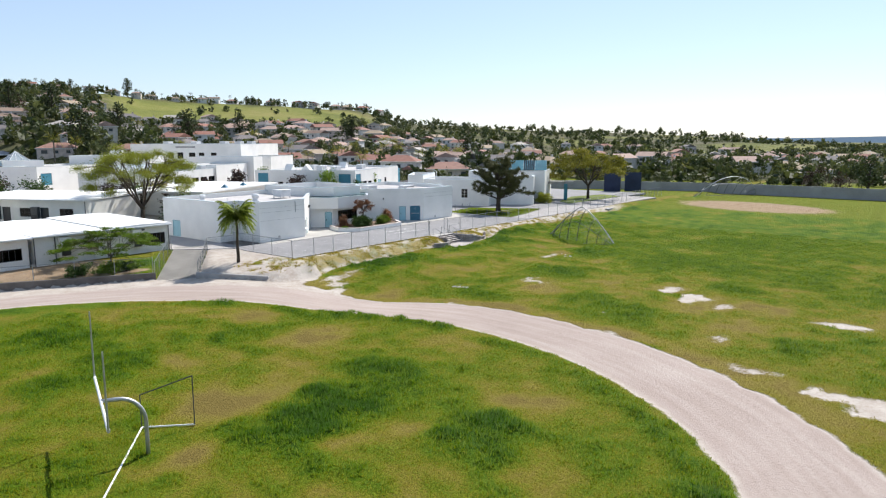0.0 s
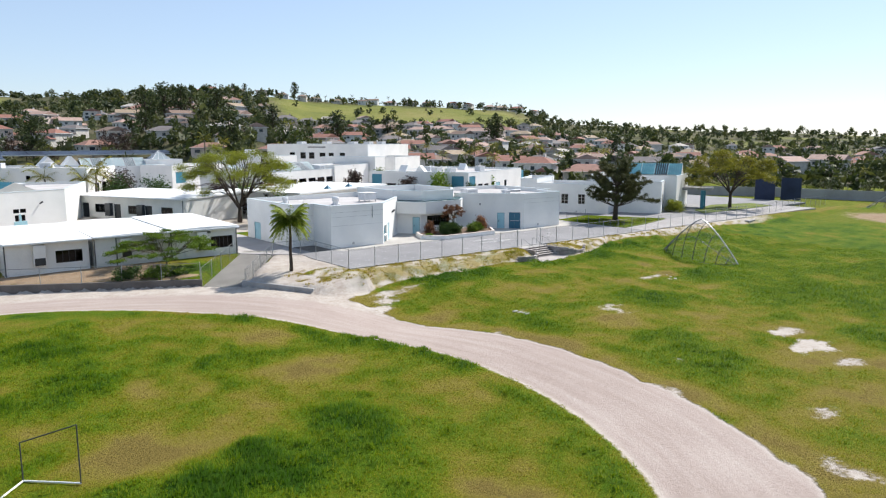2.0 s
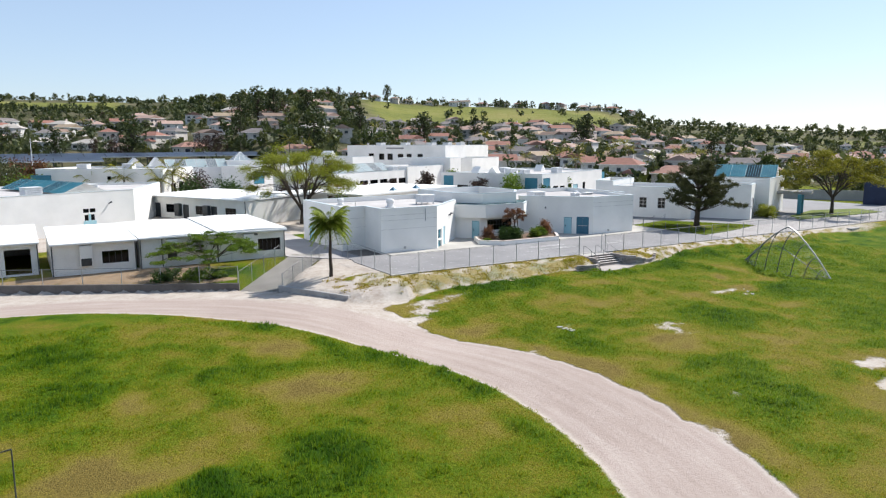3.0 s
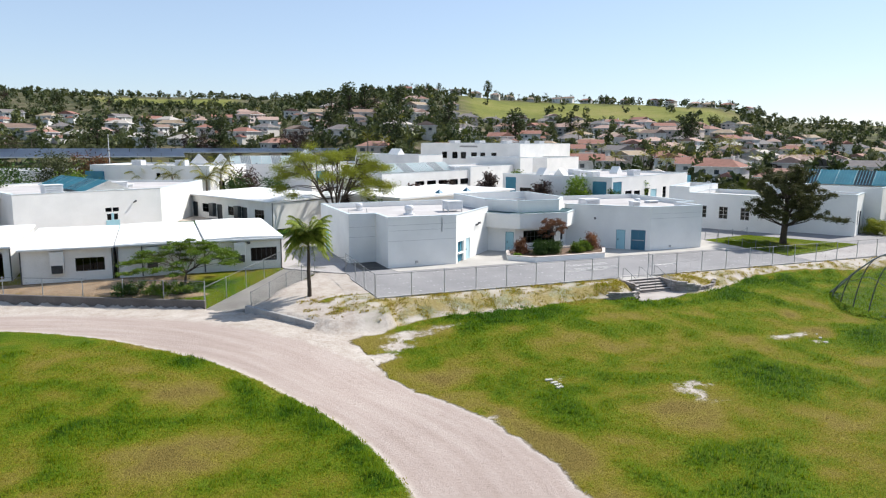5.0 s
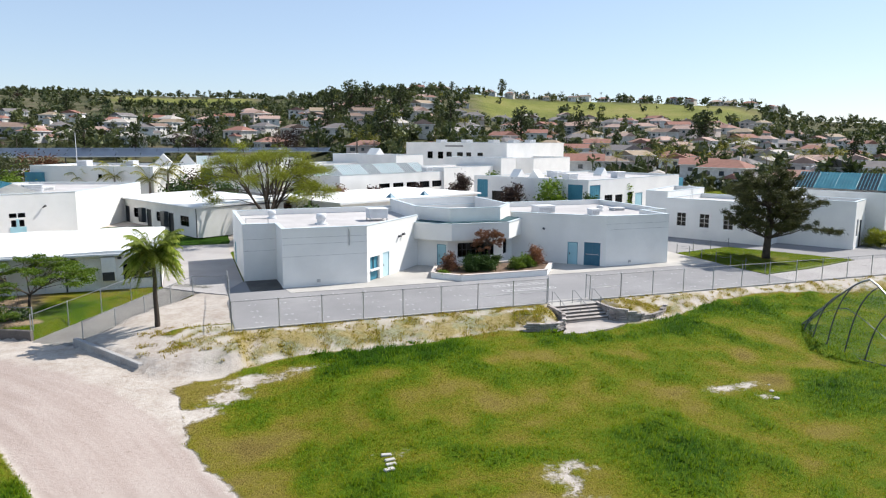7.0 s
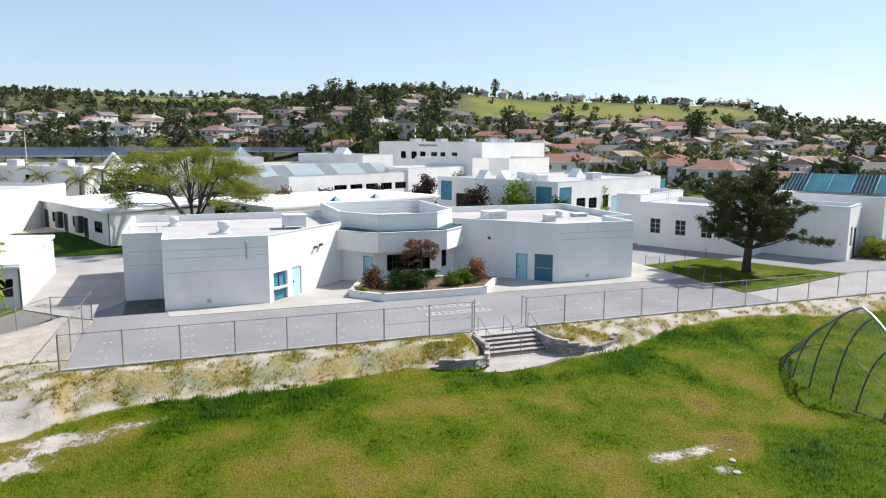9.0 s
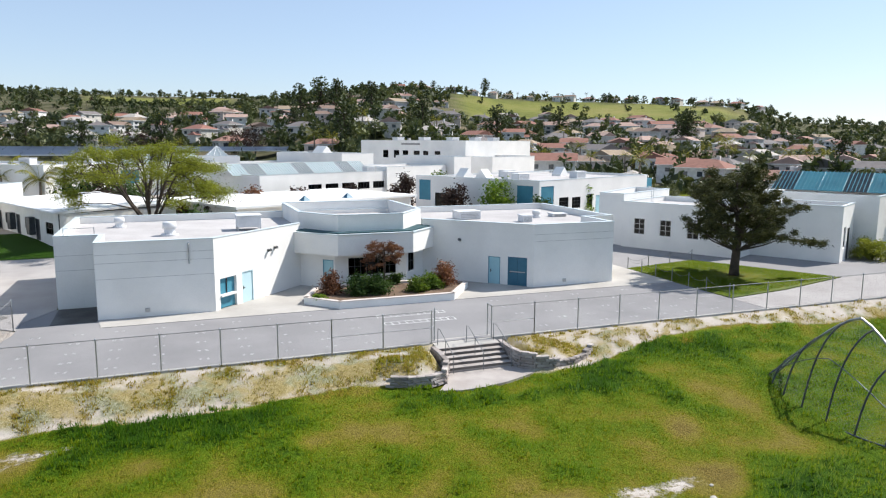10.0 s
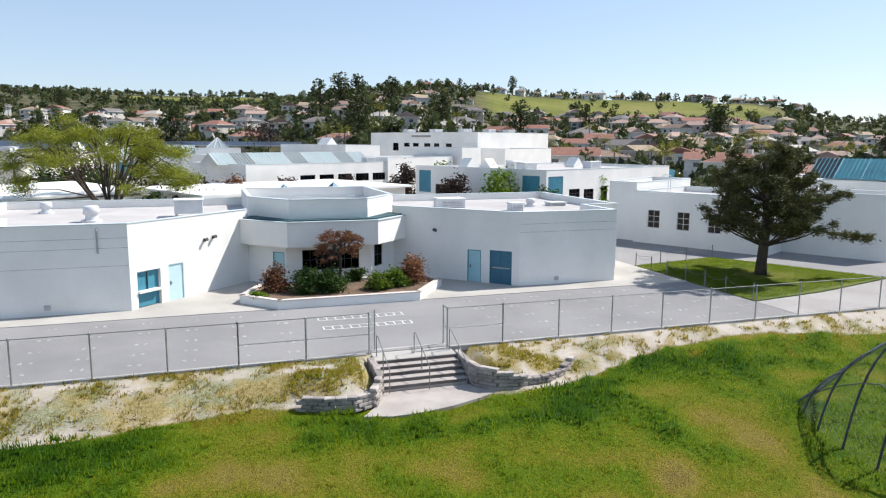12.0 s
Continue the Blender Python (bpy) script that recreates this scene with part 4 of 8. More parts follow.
def main_building():
    Z0, Z1 = 0.9, 5.6
    poly = [(48.4, 69.1), (51.0, 69.1), (51.0, 65.2), (57.7, 65.2), (64.1, 71.6), (66.2, 69.5), (71.6, 69.5), (73.6, 71.5), (80.0, 65.1), (86.8, 65.1), (86.8, 69.1), (89.4, 69.1), (89.4, 81.0), (48.4, 81.0)]
    op = {
        3: [("hole", 0.45, 2.0, 0.95, 2.95), ("door", 2.55, 3.65, 0.97, 3.05, SUNLIT_BLUE, "sun-faded pale blue metal door")],
        4: [("door", 1.95, 2.85, 0.97, 3.05, PALE_BLUE, "pale blue metal door in the shaded corner")],
        5: [("window", 1.0, 4.6, 1.85, 3.15, 8, 2)],
        6: [("window", 0.35, 1.35, 1.85, 3.3, 2, 2)],
        7: [("door", 5.5, 6.45, 0.97, 3.05, PALE_BLUE, "pale blue metal door"), ("door", 7.05, 8.55, 0.97, 3.12, DOOR_BLUE, "wide dark blue double door with a crash bar", 2)],
        13: [("door", 2.0, 3.7, 0.95, 2.95, PALE_BLUE, "pale grey-blue metal door")],
    }
    b, f = shell("school_building", (69, 72, Z0), poly, Z0, Z1, "white stucco single-storey school building with angled wings", op, parapet=0.5, low={4: 4.9, 5: 4.9, 6: 4.9})
    # the serving hatch in the sunlit wall
    h = f[3]
    bm = bmesh.new()
    h.bar(bm, 0.45, 2.0, 1.0, 2.95, -0.26, -0.2)
    part("hatch_back", bm, TEAL, b, "teal panel at the back of the serving hatch")
    bm = bmesh.new()
    h.bar(bm, 0.47, 1.98, 1.78, 1.9, -0.22, 0.12, 0.01)
    part("counter", bm, WHITE_PAINT, b, "white counter shelf")
    for s in (0.47, 1.2):
        bm = bmesh.new()
        h.bar(bm, s, s + 0.05, 1.9, 2.93, -0.2, -0.14)
        part("shutter_rail", bm, DARK_FRAME, b)
    bm = bmesh.new()
    f[7].bar(bm, 7.2, 8.4, 1.98, 2.05, -0.05, -0.01, 0.01)
    part("crash_bar", bm, STEEL, b, "steel crash bar across the double door")
    # fascia ring under the tower, its soffit, and the tower above
    ring = [(63.3, 71.4), (66.2, 68.4), (71.8, 68.4), (74.7, 71.3), (73.5, 72.5), (64.5, 72.5)]
    for p, q in zip(ring[:3], ring[1:4]):
        bm = wall_mesh(p, q, 3.5, 5.0, 0.2, ())
        part("fascia", bm, STUCCO, b)
    bm = bmesh.new()
    prism(bm, inset(ccw(ring), 0.1), 3.54, 3.7)
    part("soffit", bm, STUCCO, b)
    bm = bmesh.new()
    prism(bm, inset(ccw(ring), 0.28), 4.6, 5.13)
    part("ledge_roof", bm, LEDGE, b, "teal ledge roof behind the fascia, darkened for shade")
    bm = bmesh.new()
    for p, q in zip(ring[:3], ring[1:4]):
        Face(p, q).bar(bm, -0.02, (Vector(q) - Vector(p)).length + 0.02, 4.99, 5.05, -0.24, 0.05)
    part("fascia_trim", bm, COPING, b, "thin bluish metal trim along the fascia")
    tower = ccw([(64.2, 72.7), (66.45, 69.38), (71.35, 69.38), (73.8, 72.6), (73.8, 81.2), (64.2, 81.2)])
    core = inset(tower, 0.25)
    for i in range(len(tower)):
        j = (i + 1) % len(tower)
        part("tower_wall", wall_mesh(tower[i], tower[j], 4.72, 6.3, 0.25, (), (core[i], core[j])), STUCCO, b)
    bm = bmesh.new()
    prism(bm, inset(tower, 0.2), 5.15, 5.27)
    part("tower_roof", bm, ROOF_GREY, b)
    bm = bmesh.new()
    for p, q in zip(tower, tower[1:] + tower[:1]):
        Face(p, q).bar(bm, -0.02, (Vector(q) - Vector(p)).length + 0.02, 6.29, 6.34, -0.28, 0.03)
    part("tower_coping", bm, COPING, b)
    # shallow joints across the shaded walls
    for k, z in ((2, 4.86), (2, 4.35), (2, 3.4), (8, 4.86), (8, 4.35), (0, 4.35), (0, 3.4)):
        bm = bmesh.new()
        f[k].bar(bm, 0.02, (f[k].q - f[k].p).length - 0.02, z, z + 0.016, -0.02, 0.005)
        part("wall_joint", bm, WALL_CONCRETE, b)
    # down pipes, vents and lamps on the walls
    for k, s, z0, z1 in ((2, 5.25, 4.1, 5.4),):
        bm = bmesh.new()
        tube(bm, [f[k].at(s, 0.05, z0), f[k].at(s, 0.06, z1 - 0.1), f[k].at(s, -0.02, z1)], 0.045, 8)
        part("overflow_pipe", bm, STEEL, b)
    for k, s, z in ((2, 2.75, 1.4), (8, 2.6, 1.35)):
        bm = bmesh.new()
        f[k].bar(bm, s - 0.14, s + 0.14, z - 0.12, z + 0.12, 0.0, 0.06, 0.01)
        part("wall_box", bm, STEEL, b, "small grey metal wall box")
    for k, s, z in ((3, 5.3, 4.1), (3, 6.0, 4.2), (7, 3.2, 4.15)):
        bm = bmesh.new()
        f[k].bar(bm, s - 0.07, s + 0.07, z - 0.1, z + 0.1, 0.0, 0.07, 0.01)
        tube(bm, [f[k].at(s, 0.06, z), f[k].at(s, 0.26, z + 0.06)], [0.06, 0.11], 10)
        part("wall_lamp", bm, DARK_STEEL, b, "small dark wall lamp")
    bm = bmesh.new()
    for s, n in ((-0.6, 1.5), (1.2, 1.5)):
        tube(bm, [f[0].at(s + 1.0, -n, 5.1), f[0].at(s + 1.0, -n, 5.95)], 0.03, 6)
    tube(bm, [f[0].at(0.4, -1.5, 5.9), f[0].at(2.2, -1.5, 5.9)], 0.025, 6)
    part("roof_rail", bm, STEEL, b)
    roof_vent((55.2, 71.4), 5.1, 0.46, 0.95)
    roof_vent((51.7, 77.4), 5.1, 0.38, 0.75)
    roof_unit((60.6, 73.0), (1.7, 1.5, 1.05), 5.1, 0, True)
    roof_unit((78.7, 74.8), (2.0, 1.5, 0.62), 5.1)
    roof_unit((82.4, 71.2), (0.9, 0.9, 0.5), 5.1)
    roof_vent((84.8, 73.8), 5.1, 0.36, 0.6)
    roof_unit((87.0, 74.0), (1.3, 1.0, 0.22), 5.1)


main_building()


def pair(c, turn):
    """A turned frame: gives the world place of (along, back) from the corner c."""
    a, b = Vector((math.cos(radians(turn)), math.sin(radians(turn)))), Vector((-math.sin(radians(turn)), math.cos(radians(turn))))
    return lambda s, t: tuple(Vector(c) + a * s + b * t)


def skylight_roof(name, p, q, z0, z1, depth, bays, mat, label):
    """A sloping glazed roof strip from the low edge p-q up to a ridge behind it, in bays with dark bars between."""
    f = Face(p, q)
    L = (f.q - f.p).length
    th = thing(name, (*((f.p + f.q) / 2), z0), label, "skylight")
    for k in range(bays):
        s0, s1 = L * k / bays + 0.05, L * (k + 1) / bays - 0.05
        dark = k % 3 == (0 if mat is TEAL_METAL else 1)
        bm = bmesh.new()
        a, b, c, d = f.at(s0, 0, z0), f.at(s1, 0, z0), f.at(s1, -depth, z1), f.at(s0, -depth, z1)
        bm.faces.new([bm.verts.new(v) for v in (a, b, c, d)])
        bmesh.ops.solidify(bm, geom=bm.faces[:], thickness=0.08)
        pane = part("glazed_panel", bm, (SKYLIGHT_DARK if dark else SKYLIGHT) if mat is not TEAL_METAL else (DARK_GLASS if dark else TEAL_METAL), th)
        bm = bmesh.new()
        for i in range(7):
            s = s0 + (s1 - s0) * i / 6
            tube(bm, [f.at(s, 0.04, z0 + 0.05), f.at(s, -depth, z1 + 0.05)], 0.035, 4)
        part("rib", bm, TEAL_METAL if mat is TEAL_METAL else WHITE_METAL, pane)
    for s in (0.0, L):
        bm = bmesh.new()
        tri = [f.at(s, 0.0, z0), f.at(s, -depth, z1), f.at(s, -2 * depth, z0)]
        bm.faces.new([bm.verts.new(v) for v in tri])
        bmesh.ops.solidify(bm, geom=bm.faces[:], thickness=0.12)
        part("gable", bm, STUCCO, th)
    bm = bmesh.new()
    bm.faces.new([bm.verts.new(v) for v in (f.at(0, -depth, z1), f.at(L, -depth, z1), f.at(L, -2 * depth, z0), f.at(0, -2 * depth, z0))])
    bmesh.ops.solidify(bm, geom=bm.faces[:], thickness=0.1)
    part("back_slope", bm, ROOF_WHITE, th)


def gable_dormer(c, turn, z, w=1.9, h=1.35, d=1.6):
    g = pair(c, turn)
    bm = bmesh.new()
    fr = [bm.verts.new((*g(s, 0), zz)) for s, zz in ((-w / 2, z), (w / 2, z), (w / 2, z + 0.25), (0, z + h), (-w / 2, z + 0.25))]
    bk = [bm.verts.new((*g(s, d), zz)) for s, zz in ((-w / 2, z), (w / 2, z), (w / 2, z + 0.25), (0, z + h), (-w / 2, z + 0.25))]
    bm.faces.new(fr)
    bm.faces.new(bk[::-1])
    for i in range(5):
        j = (i + 1) % 5
        bm.faces.new((fr[i], bk[i], bk[j], fr[j]))
    bmesh.ops.recalc_face_normals(bm, faces=bm.faces[:])
    single("roof_gable", bm, STUCCO, "small white gabled roof dormer on a flat school roof", "dormer", "roof gables")


def grid_windows(start, count, width, gap, za, zb, cols=2, rows=3, bars=None):
    return [("window", start + k * (width + gap), start + k * (width + gap) + width, za, zb, cols, rows, bars) for k in range(count)]


def right_building():
    shell("classroom_block", (104, 77, 0.9), [(98.4, 80.6), (103.9, 70.2), (112.6, 74.8), (107.1, 85.2)], 0.9, 5.6, "white stucco classroom block with square paned windows",
          {0: [*grid_windows(1.35, 3, 1.15, 1.6, 2.38, 3.98, 2, 3, STEEL)]})
    shell("classroom_block", (111, 69, 0.9), [(106.9, 71.9), (110.7, 65.2), (115.1, 67.7), (111.3, 74.4)], 0.9, 6.05, "white stucco classroom wing with a dark side door",
          {1: [("window", 0.9, 1.9, 2.2, 4.1, 2, 3, WHITE_METAL), ("door", 2.5, 3.5, 0.97, 3.9, DARK_FRAME, "dark metal door")]})
    shell("classroom_block", (103, 86, 0.9), [(97.6, 83.6), (98.9, 81.1), (108.6, 86.2), (106.6, 90.0)], 0.9, 6.3, "white stucco classroom block behind the courtyard", {})
    shell("hall_building", (118, 73, 0.9), [(110.6, 79.6), (116.6, 66.4), (127.5, 71.3), (121.5, 84.5)], 0.9, 6.7, "tall white hall with teal sloping roof lights", {})
    skylight_roof("teal_roof_light", (116.65, 79.3), (122.4, 69.4), 6.6, 8.45, 3.6, 5, TEAL_METAL, "teal ribbed metal roof with dark glazed bays")
    roof_unit((109.4, 71.6), (1.6, 3.0, 0.55), 5.55, -60)
    roof_unit((114.6, 76.6), (1.2, 1.6, 0.45), 6.2, -62)
    th = thing("roof_ladder", (100.6, 82.0, 5.5), "white steel ladder rails at the roof edge", "ladder")
    for o in (0.0, 0.45):
        bm = bmesh.new()
        x, y = 101.6 + o * 0.88, 80.2 + o * 0.47
        tube(bm, [(x, y, 5.35), (x, y, 6.9), (x - 0.2, y + 0.35, 7.05), (x - 0.4, y + 0.75, 6.6)], 0.03, 6)
        part("rail", bm, WHITE_METAL, th)
    for k in range(5):
        bm = bmesh.new()
        z = 5.5 + 0.28 * k
        tube(bm, [(101.6, 80.2, z), (102.0, 80.41, z)], 0.02, 6)
        part("rung", bm, WHITE_METAL, th)


right_building()


def back_buildings():
    # white low roof behind the main building
    g = pair((61.5, 93.0), 25.5)
    b, f = shell("portable_classroom", (*g(12, 7), 1.3), [g(0, 0), g(24, 0), g(24, 15), g(0, 15)], 1.2, 4.75, "low classroom with a broad white coated roof", {}, parapet=0.1, coping=False, roof_mat=ROOF_WHITE, wall_mat=CREAM)
    bm = bmesh.new()
    prism(bm, [g(-0.5, -0.6), g(24.5, -0.6), g(24.5, 15.5), g(-0.5, 15.5)], 4.76, 5.0)
    part("roof_edge", bm, ROOF_WHITE, b)
    for s in (9.0, 15.0):
        th = thing("roof_light", (*g(s, 1.2), 5.0), "small teal pyramid roof light", "roof light", "teal roof lights")
        bm = bmesh.new()
        lo = [bm.verts.new((*g(s + i, 1.2 + j), 5.0)) for i, j in ((-0.5, -0.5), (0.5, -0.5), (0.5, 0.5), (-0.5, 0.5))]
        tip = bm.verts.new((*g(s, 1.2), 5.6))
        bm.faces.new(lo[::-1])
        for i in range(4):
            bm.faces.new((lo[i], lo[(i + 1) % 4], tip))
        part("glazing", bm, DOOR_BLUE, th)
    # classroom with the long skylight
    g = pair((66.4, 116.4), 27.5)
    shell("classroom_block", (*g(12, 8), 1.4), [g(0, 0), g(26, 0), g(26, 14), g(0, 14)], 1.2, 6.9, "white classroom block with a row of high windows",
          {0: [("window", 8.0 + 3.1 * k, 10.4 + 3.1 * k, 4.3, 5.35, 4, 1) for k in range(5)]}, parapet=0.3)
    skylight_roof("long_skylight", g(-1.5, 4.2), g(23.5, 4.2), 6.75, 8.25, 2.4, 9, SKYLIGHT, "long pale glazed skylight on the white roof")
    roof_unit(g(21.5, 2.2), (1.6, 1.2, 0.8), 6.6, 27)
    roof_unit(g(9, 11), (1.6, 1.6, 0.9), 6.6, 27)
    # wing with teal panels
    g = pair((87.8, 115.0), -60.0)
    q = pair(g(20.3, 0), 23.5)
    shell("classroom_block", (*q(8, 8), 1.4), [g(0, 0), g(20.3, 0), q(25.8, 0), q(25.8, 18), q(-1, 18)], 1.2, 6.75, "white classroom wing with teal window panels",
          {0: [("panel", 0.6, 2.7, 3.4, 6.2), ("window", 3.5, 5.75, 2.4, 4.5, 3, 2), ("panel", 17.0, 19.4, 3.2, 6.05)],
           1: [("panel", 0.35, 3.0, 3.2, 6.0), ("window", 4.15, 6.2, 2.9, 4.45, 3, 3), ("window", 6.95, 8.9, 2.9, 4.35, 3, 3), ("window", 10.4, 11.7, 2.8, 4.6, 2, 3), ("door", 12.45, 14.5, 1.3, 4.35, PALE_BLUE, "pale blue metal door with a frame"), ("window", 16.7, 17.9, 2.7, 4.6, 2, 3)]}, parapet=0.3)
    gable_dormer(g(9.5, 2.5), -60, 6.45)
    gable_dormer(q(17.5, 9.0), 23, 6.45)
    gable_dormer(q(2.0, 14.0), 23, 6.45)
    for s, t in ((2.4, 5.0), (5.5, 9.5), (14.5, 4.5), (9.0, 13.0)):
        roof_unit(q(s, t), (2.2, 1.3, 0.9), 6.45, 23)
    bm = bmesh.new()
    f = Face(q(25.8, 0), q(25.8, 17.6))
    b2 = thing("wall_panel", f.at(1.6, 0.2, 1.4), "teal metal box against the white classroom wall", "panel")
    f.bar(bm, 0.1, 2.2, 1.4, 6.2, 0.02, 1.6)
    part("panel", bm, TEAL, b2)
    # stepped blocks and the tall hall
    g = pair((111.2, 139.9), 28.0)
    shell("classroom_block", (*g(7, 6), 1.4), [g(0, 0), g(13.8, 0), g(13.8, 11), g(-1.5, 11), g(-1.5, 9), g(0, 9)], 1.2, 8.65, "plain white stepped school block", {}, parapet=0.3)
    g = pair((100.6, 132.5), 28.0)
    shell("classroom_block", (*g(5, 8), 1.4), [g(0, 0), g(4.6, 0), g(4.6, 14), g(0, 14)], 1.2, 8.9, "narrow white school block in front of the gymnasium", {}, parapet=0.3)
    g = pair((87.0, 126.8), 28.0)
    shell("classroom_block", (*g(6, 5), 1.4), [g(0, 0), g(14, 0), g(14, 9), g(0, 9)], 1.2, 7.5, "white school block with a stepped parapet", {}, parapet=0.3)
    g = pair((85.1, 149.7), 28.0)
    shell("classroom_block", (*g(6, 10), 1.4), [g(0, 0), g(8, 0), g(8, 20), g(0, 20)], 1.2, 9.15, "low white school block beside the gymnasium", {}, parapet=0.3)
    gable_dormer(g(4.0, 9.0), 28, 8.85, 2.6, 1.6, 3.0)
    g = pair((110.1, 150.3), 27.0)
    w = [("window", a, a + 1.7, 7.9, 9.5, 2, 2) for a in (7.2, 10.6, 13.3)]
    w += [("window", a, b, 8.4 + 0.15 * k, 9.45, 2, 1) for k, (a, b) in enumerate(((16.6, 18.4), (19.4, 20.9), (22.7, 24.3)))]
    b, f = shell("gymnasium", (*g(10, 15), 1.4), [g(0, 0), g(22, 0), g(22, 31), g(0, 31)], 1.2, 11.6, "tall white windowed gymnasium building", {3: w}, parapet=0.4)
    for s, t in ((3, 6), (3, 14), (3, 22), (9, 5), (14, 4)):
        roof_unit(g(s, t), (2.2, 1.6, 1.0), 11.2, 28)
    bm = bmesh.new()
    f[3].bar(bm, 13.0, 18.5, 10.65, 11.05, 0.0, 0.06)
    part("sign_bar", bm, WALL_CONCRETE, b, "faint grey lettering strip on the white wall")
    # white blocks further to the west
    g = pair((22.0, 136.0), -32.5)
    b, f = shell("classroom_block", (*g(10, 7), 1.4), [g(0, 0), g(21.4, 0), g(21.4, 13), g(0, 13)], 1.2, 8.2, "white school block with a shaded front wall", {0: [("window", 12.0, 12.7, 6.4, 7.0, 1, 1)], 1: [("window", 3.0, 5.0, 3.6, 5.6, 2, 2), ("window", 6.4, 8.4, 3.6, 5.6, 2, 2)]}, parapet=0.3)
    bm = bmesh.new()
    f[0].bar(bm, -0.6, 2.6, 4.2, 7.2, 0.02, 0.5)
    part("panel", bm, TEAL, b, "teal panel on the shaded wall")
    for s, t in ((5.0, 6.0), (12.0, 8.0)):
        roof_unit(g(s, t), (1.8, 1.5, 0.9), 7.9, -32)
    for c, t, s, d, z, lab in (((46.0, 160.5), 0, 15, 13, 7.2, "white school block under a glazed skylight"), ((36.0, 159.5), 0, 9.8, 13, 7.2, "white school block with gabled roof lights"), ((62.0, 151.0), 27, 20, 9, 7.4, "white school block behind the skylights"), ((-8.0, 150), 0, 26, 12, 6.8, "long white school block")):
        g = pair(c, t)
        shell("classroom_block", (*g(s / 2, d / 2), 1.4), [g(0, 0), g(s, 0), g(s, d), g(0, d)], 1.2, z, lab, {0: [("panel", 1.0, 4.0, 3.6, 6.0)]}, parapet=0.3)
    skylight_roof("long_skylight", (47.0, 161.5), (60.0, 161.5), 7.0, 8.9, 2.6, 6, SKYLIGHT, "pale glazed skylight between white gables")
    gable_dormer((40.8, 160.7), 0, 7.0, 4.0, 2.4, 4)
    gable_dormer((45.2, 161.2), 0, 7.0, 3.4, 2.4, 4)
    th = thing("roof_light", (64, 166, 8.45), "glass pyramid roof light with pale ribs", "roof light", "glass roof lights")
    bm = bmesh.new()
    foot = [(64 + i, 166 + j) for i, j in ((-2.0, -2.0), (2.0, -2.0), (2.0, 2.0), (-2.0, 2.0))]
    lo = [bm.verts.new((*p, 8.45)) for p in foot]
    tip = bm.verts.new((64, 166, 10.3))
    bm.faces.new(lo[::-1])
    for i in range(4):
        bm.faces.new((lo[i], lo[(i + 1) % 4], tip))
    part("glazing", bm, SKYLIGHT_DARK, th)
    for p, q in zip(foot, foot[1:] + foot[:1]):
        for k in range(3):
            bm = bmesh.new()
            tube(bm, [(p[0] + (q[0] - p[0]) * k / 3, p[1] + (q[1] - p[1]) * k / 3, 8.5), (64, 166, 10.35)], 0.06, 5)
            part("rib", bm, WHITE_METAL, th)
    shell("classroom_block", (64, 166, 1.4), [(60, 162), (68, 162), (68, 170), (60, 170)], 1.2, 8.4, "white school block under the glass pyramid", {}, parapet=0.1)
    # teal-lit building on the west side: its roof light runs back from a small gable in the front wall
    W = pair((17.0, 95.1), 22.9)
    b, f = shell("classroom_block", (*W(8, 8), 1.3), [W(0, 0), W(16.72, 0), (38.5, 118.6), (24.0, 123.0), W(0, 20)], 1.1, 6.35, "white school block with a paned double door",
                 {0: [("window", 9.85, 10.6, 3.75, 4.25, 1, 1), ("window", 10.7, 11.45, 3.75, 4.25, 1, 1), ("window", 10.0, 10.5, 2.75, 3.5, 1, 1), ("window", 10.8, 11.3, 2.75, 3.5, 1, 1)]}, parapet=0.3)
    bm = bmesh.new()
    f[0].bar(bm, 9.85, 11.45, 1.2, 2.73, 0.0, 0.05)
    f[0].bar(bm, 10.52, 10.78, 2.73, 3.6, 0.0, 0.05)
    part("door", bm, PALE_BLUE, b, "pale blue double door with panes")
    bm = bmesh.new()
    tube(bm, [f[0].at(13.2, 0.05, 4.7), f[0].at(13.5, 0.3, 4.95)], [0.06, 0.12], 8)
    part("wall_lamp", bm, DARK_STEEL, b, "small dark wall lamp")
    skylight_roof("teal_roof_light", W(7.6, 17.5), W(7.6, 0.3), 6.3, 7.5, 2.9, 5, TEAL_METAL, "teal sloping roof light with dark bars behind a white gable")
    roof_unit(W(4.6, 1.6), (2.0, 1.5, 1.1), 6.05, 23)
    roof_unit(W(13.6, 5.5), (1.9, 1.3, 0.9), 6.05, 23)
    roof_unit(W(15.4, 8.5), (2.6, 1.6, 0.4), 6.05, 70)
    shell("classroom_block", (4, 98, 1.3), [(-14, 92.5), (8.0, 96.0), (16.4, 99.5), (12.5, 108.0), (-14, 108)], 1.1, 6.2, "white school block with a dark recessed entrance", {1: [("hole", 1.2, 8.4, 1.1, 5.7)]}, parapet=0.3)


back_buildings()


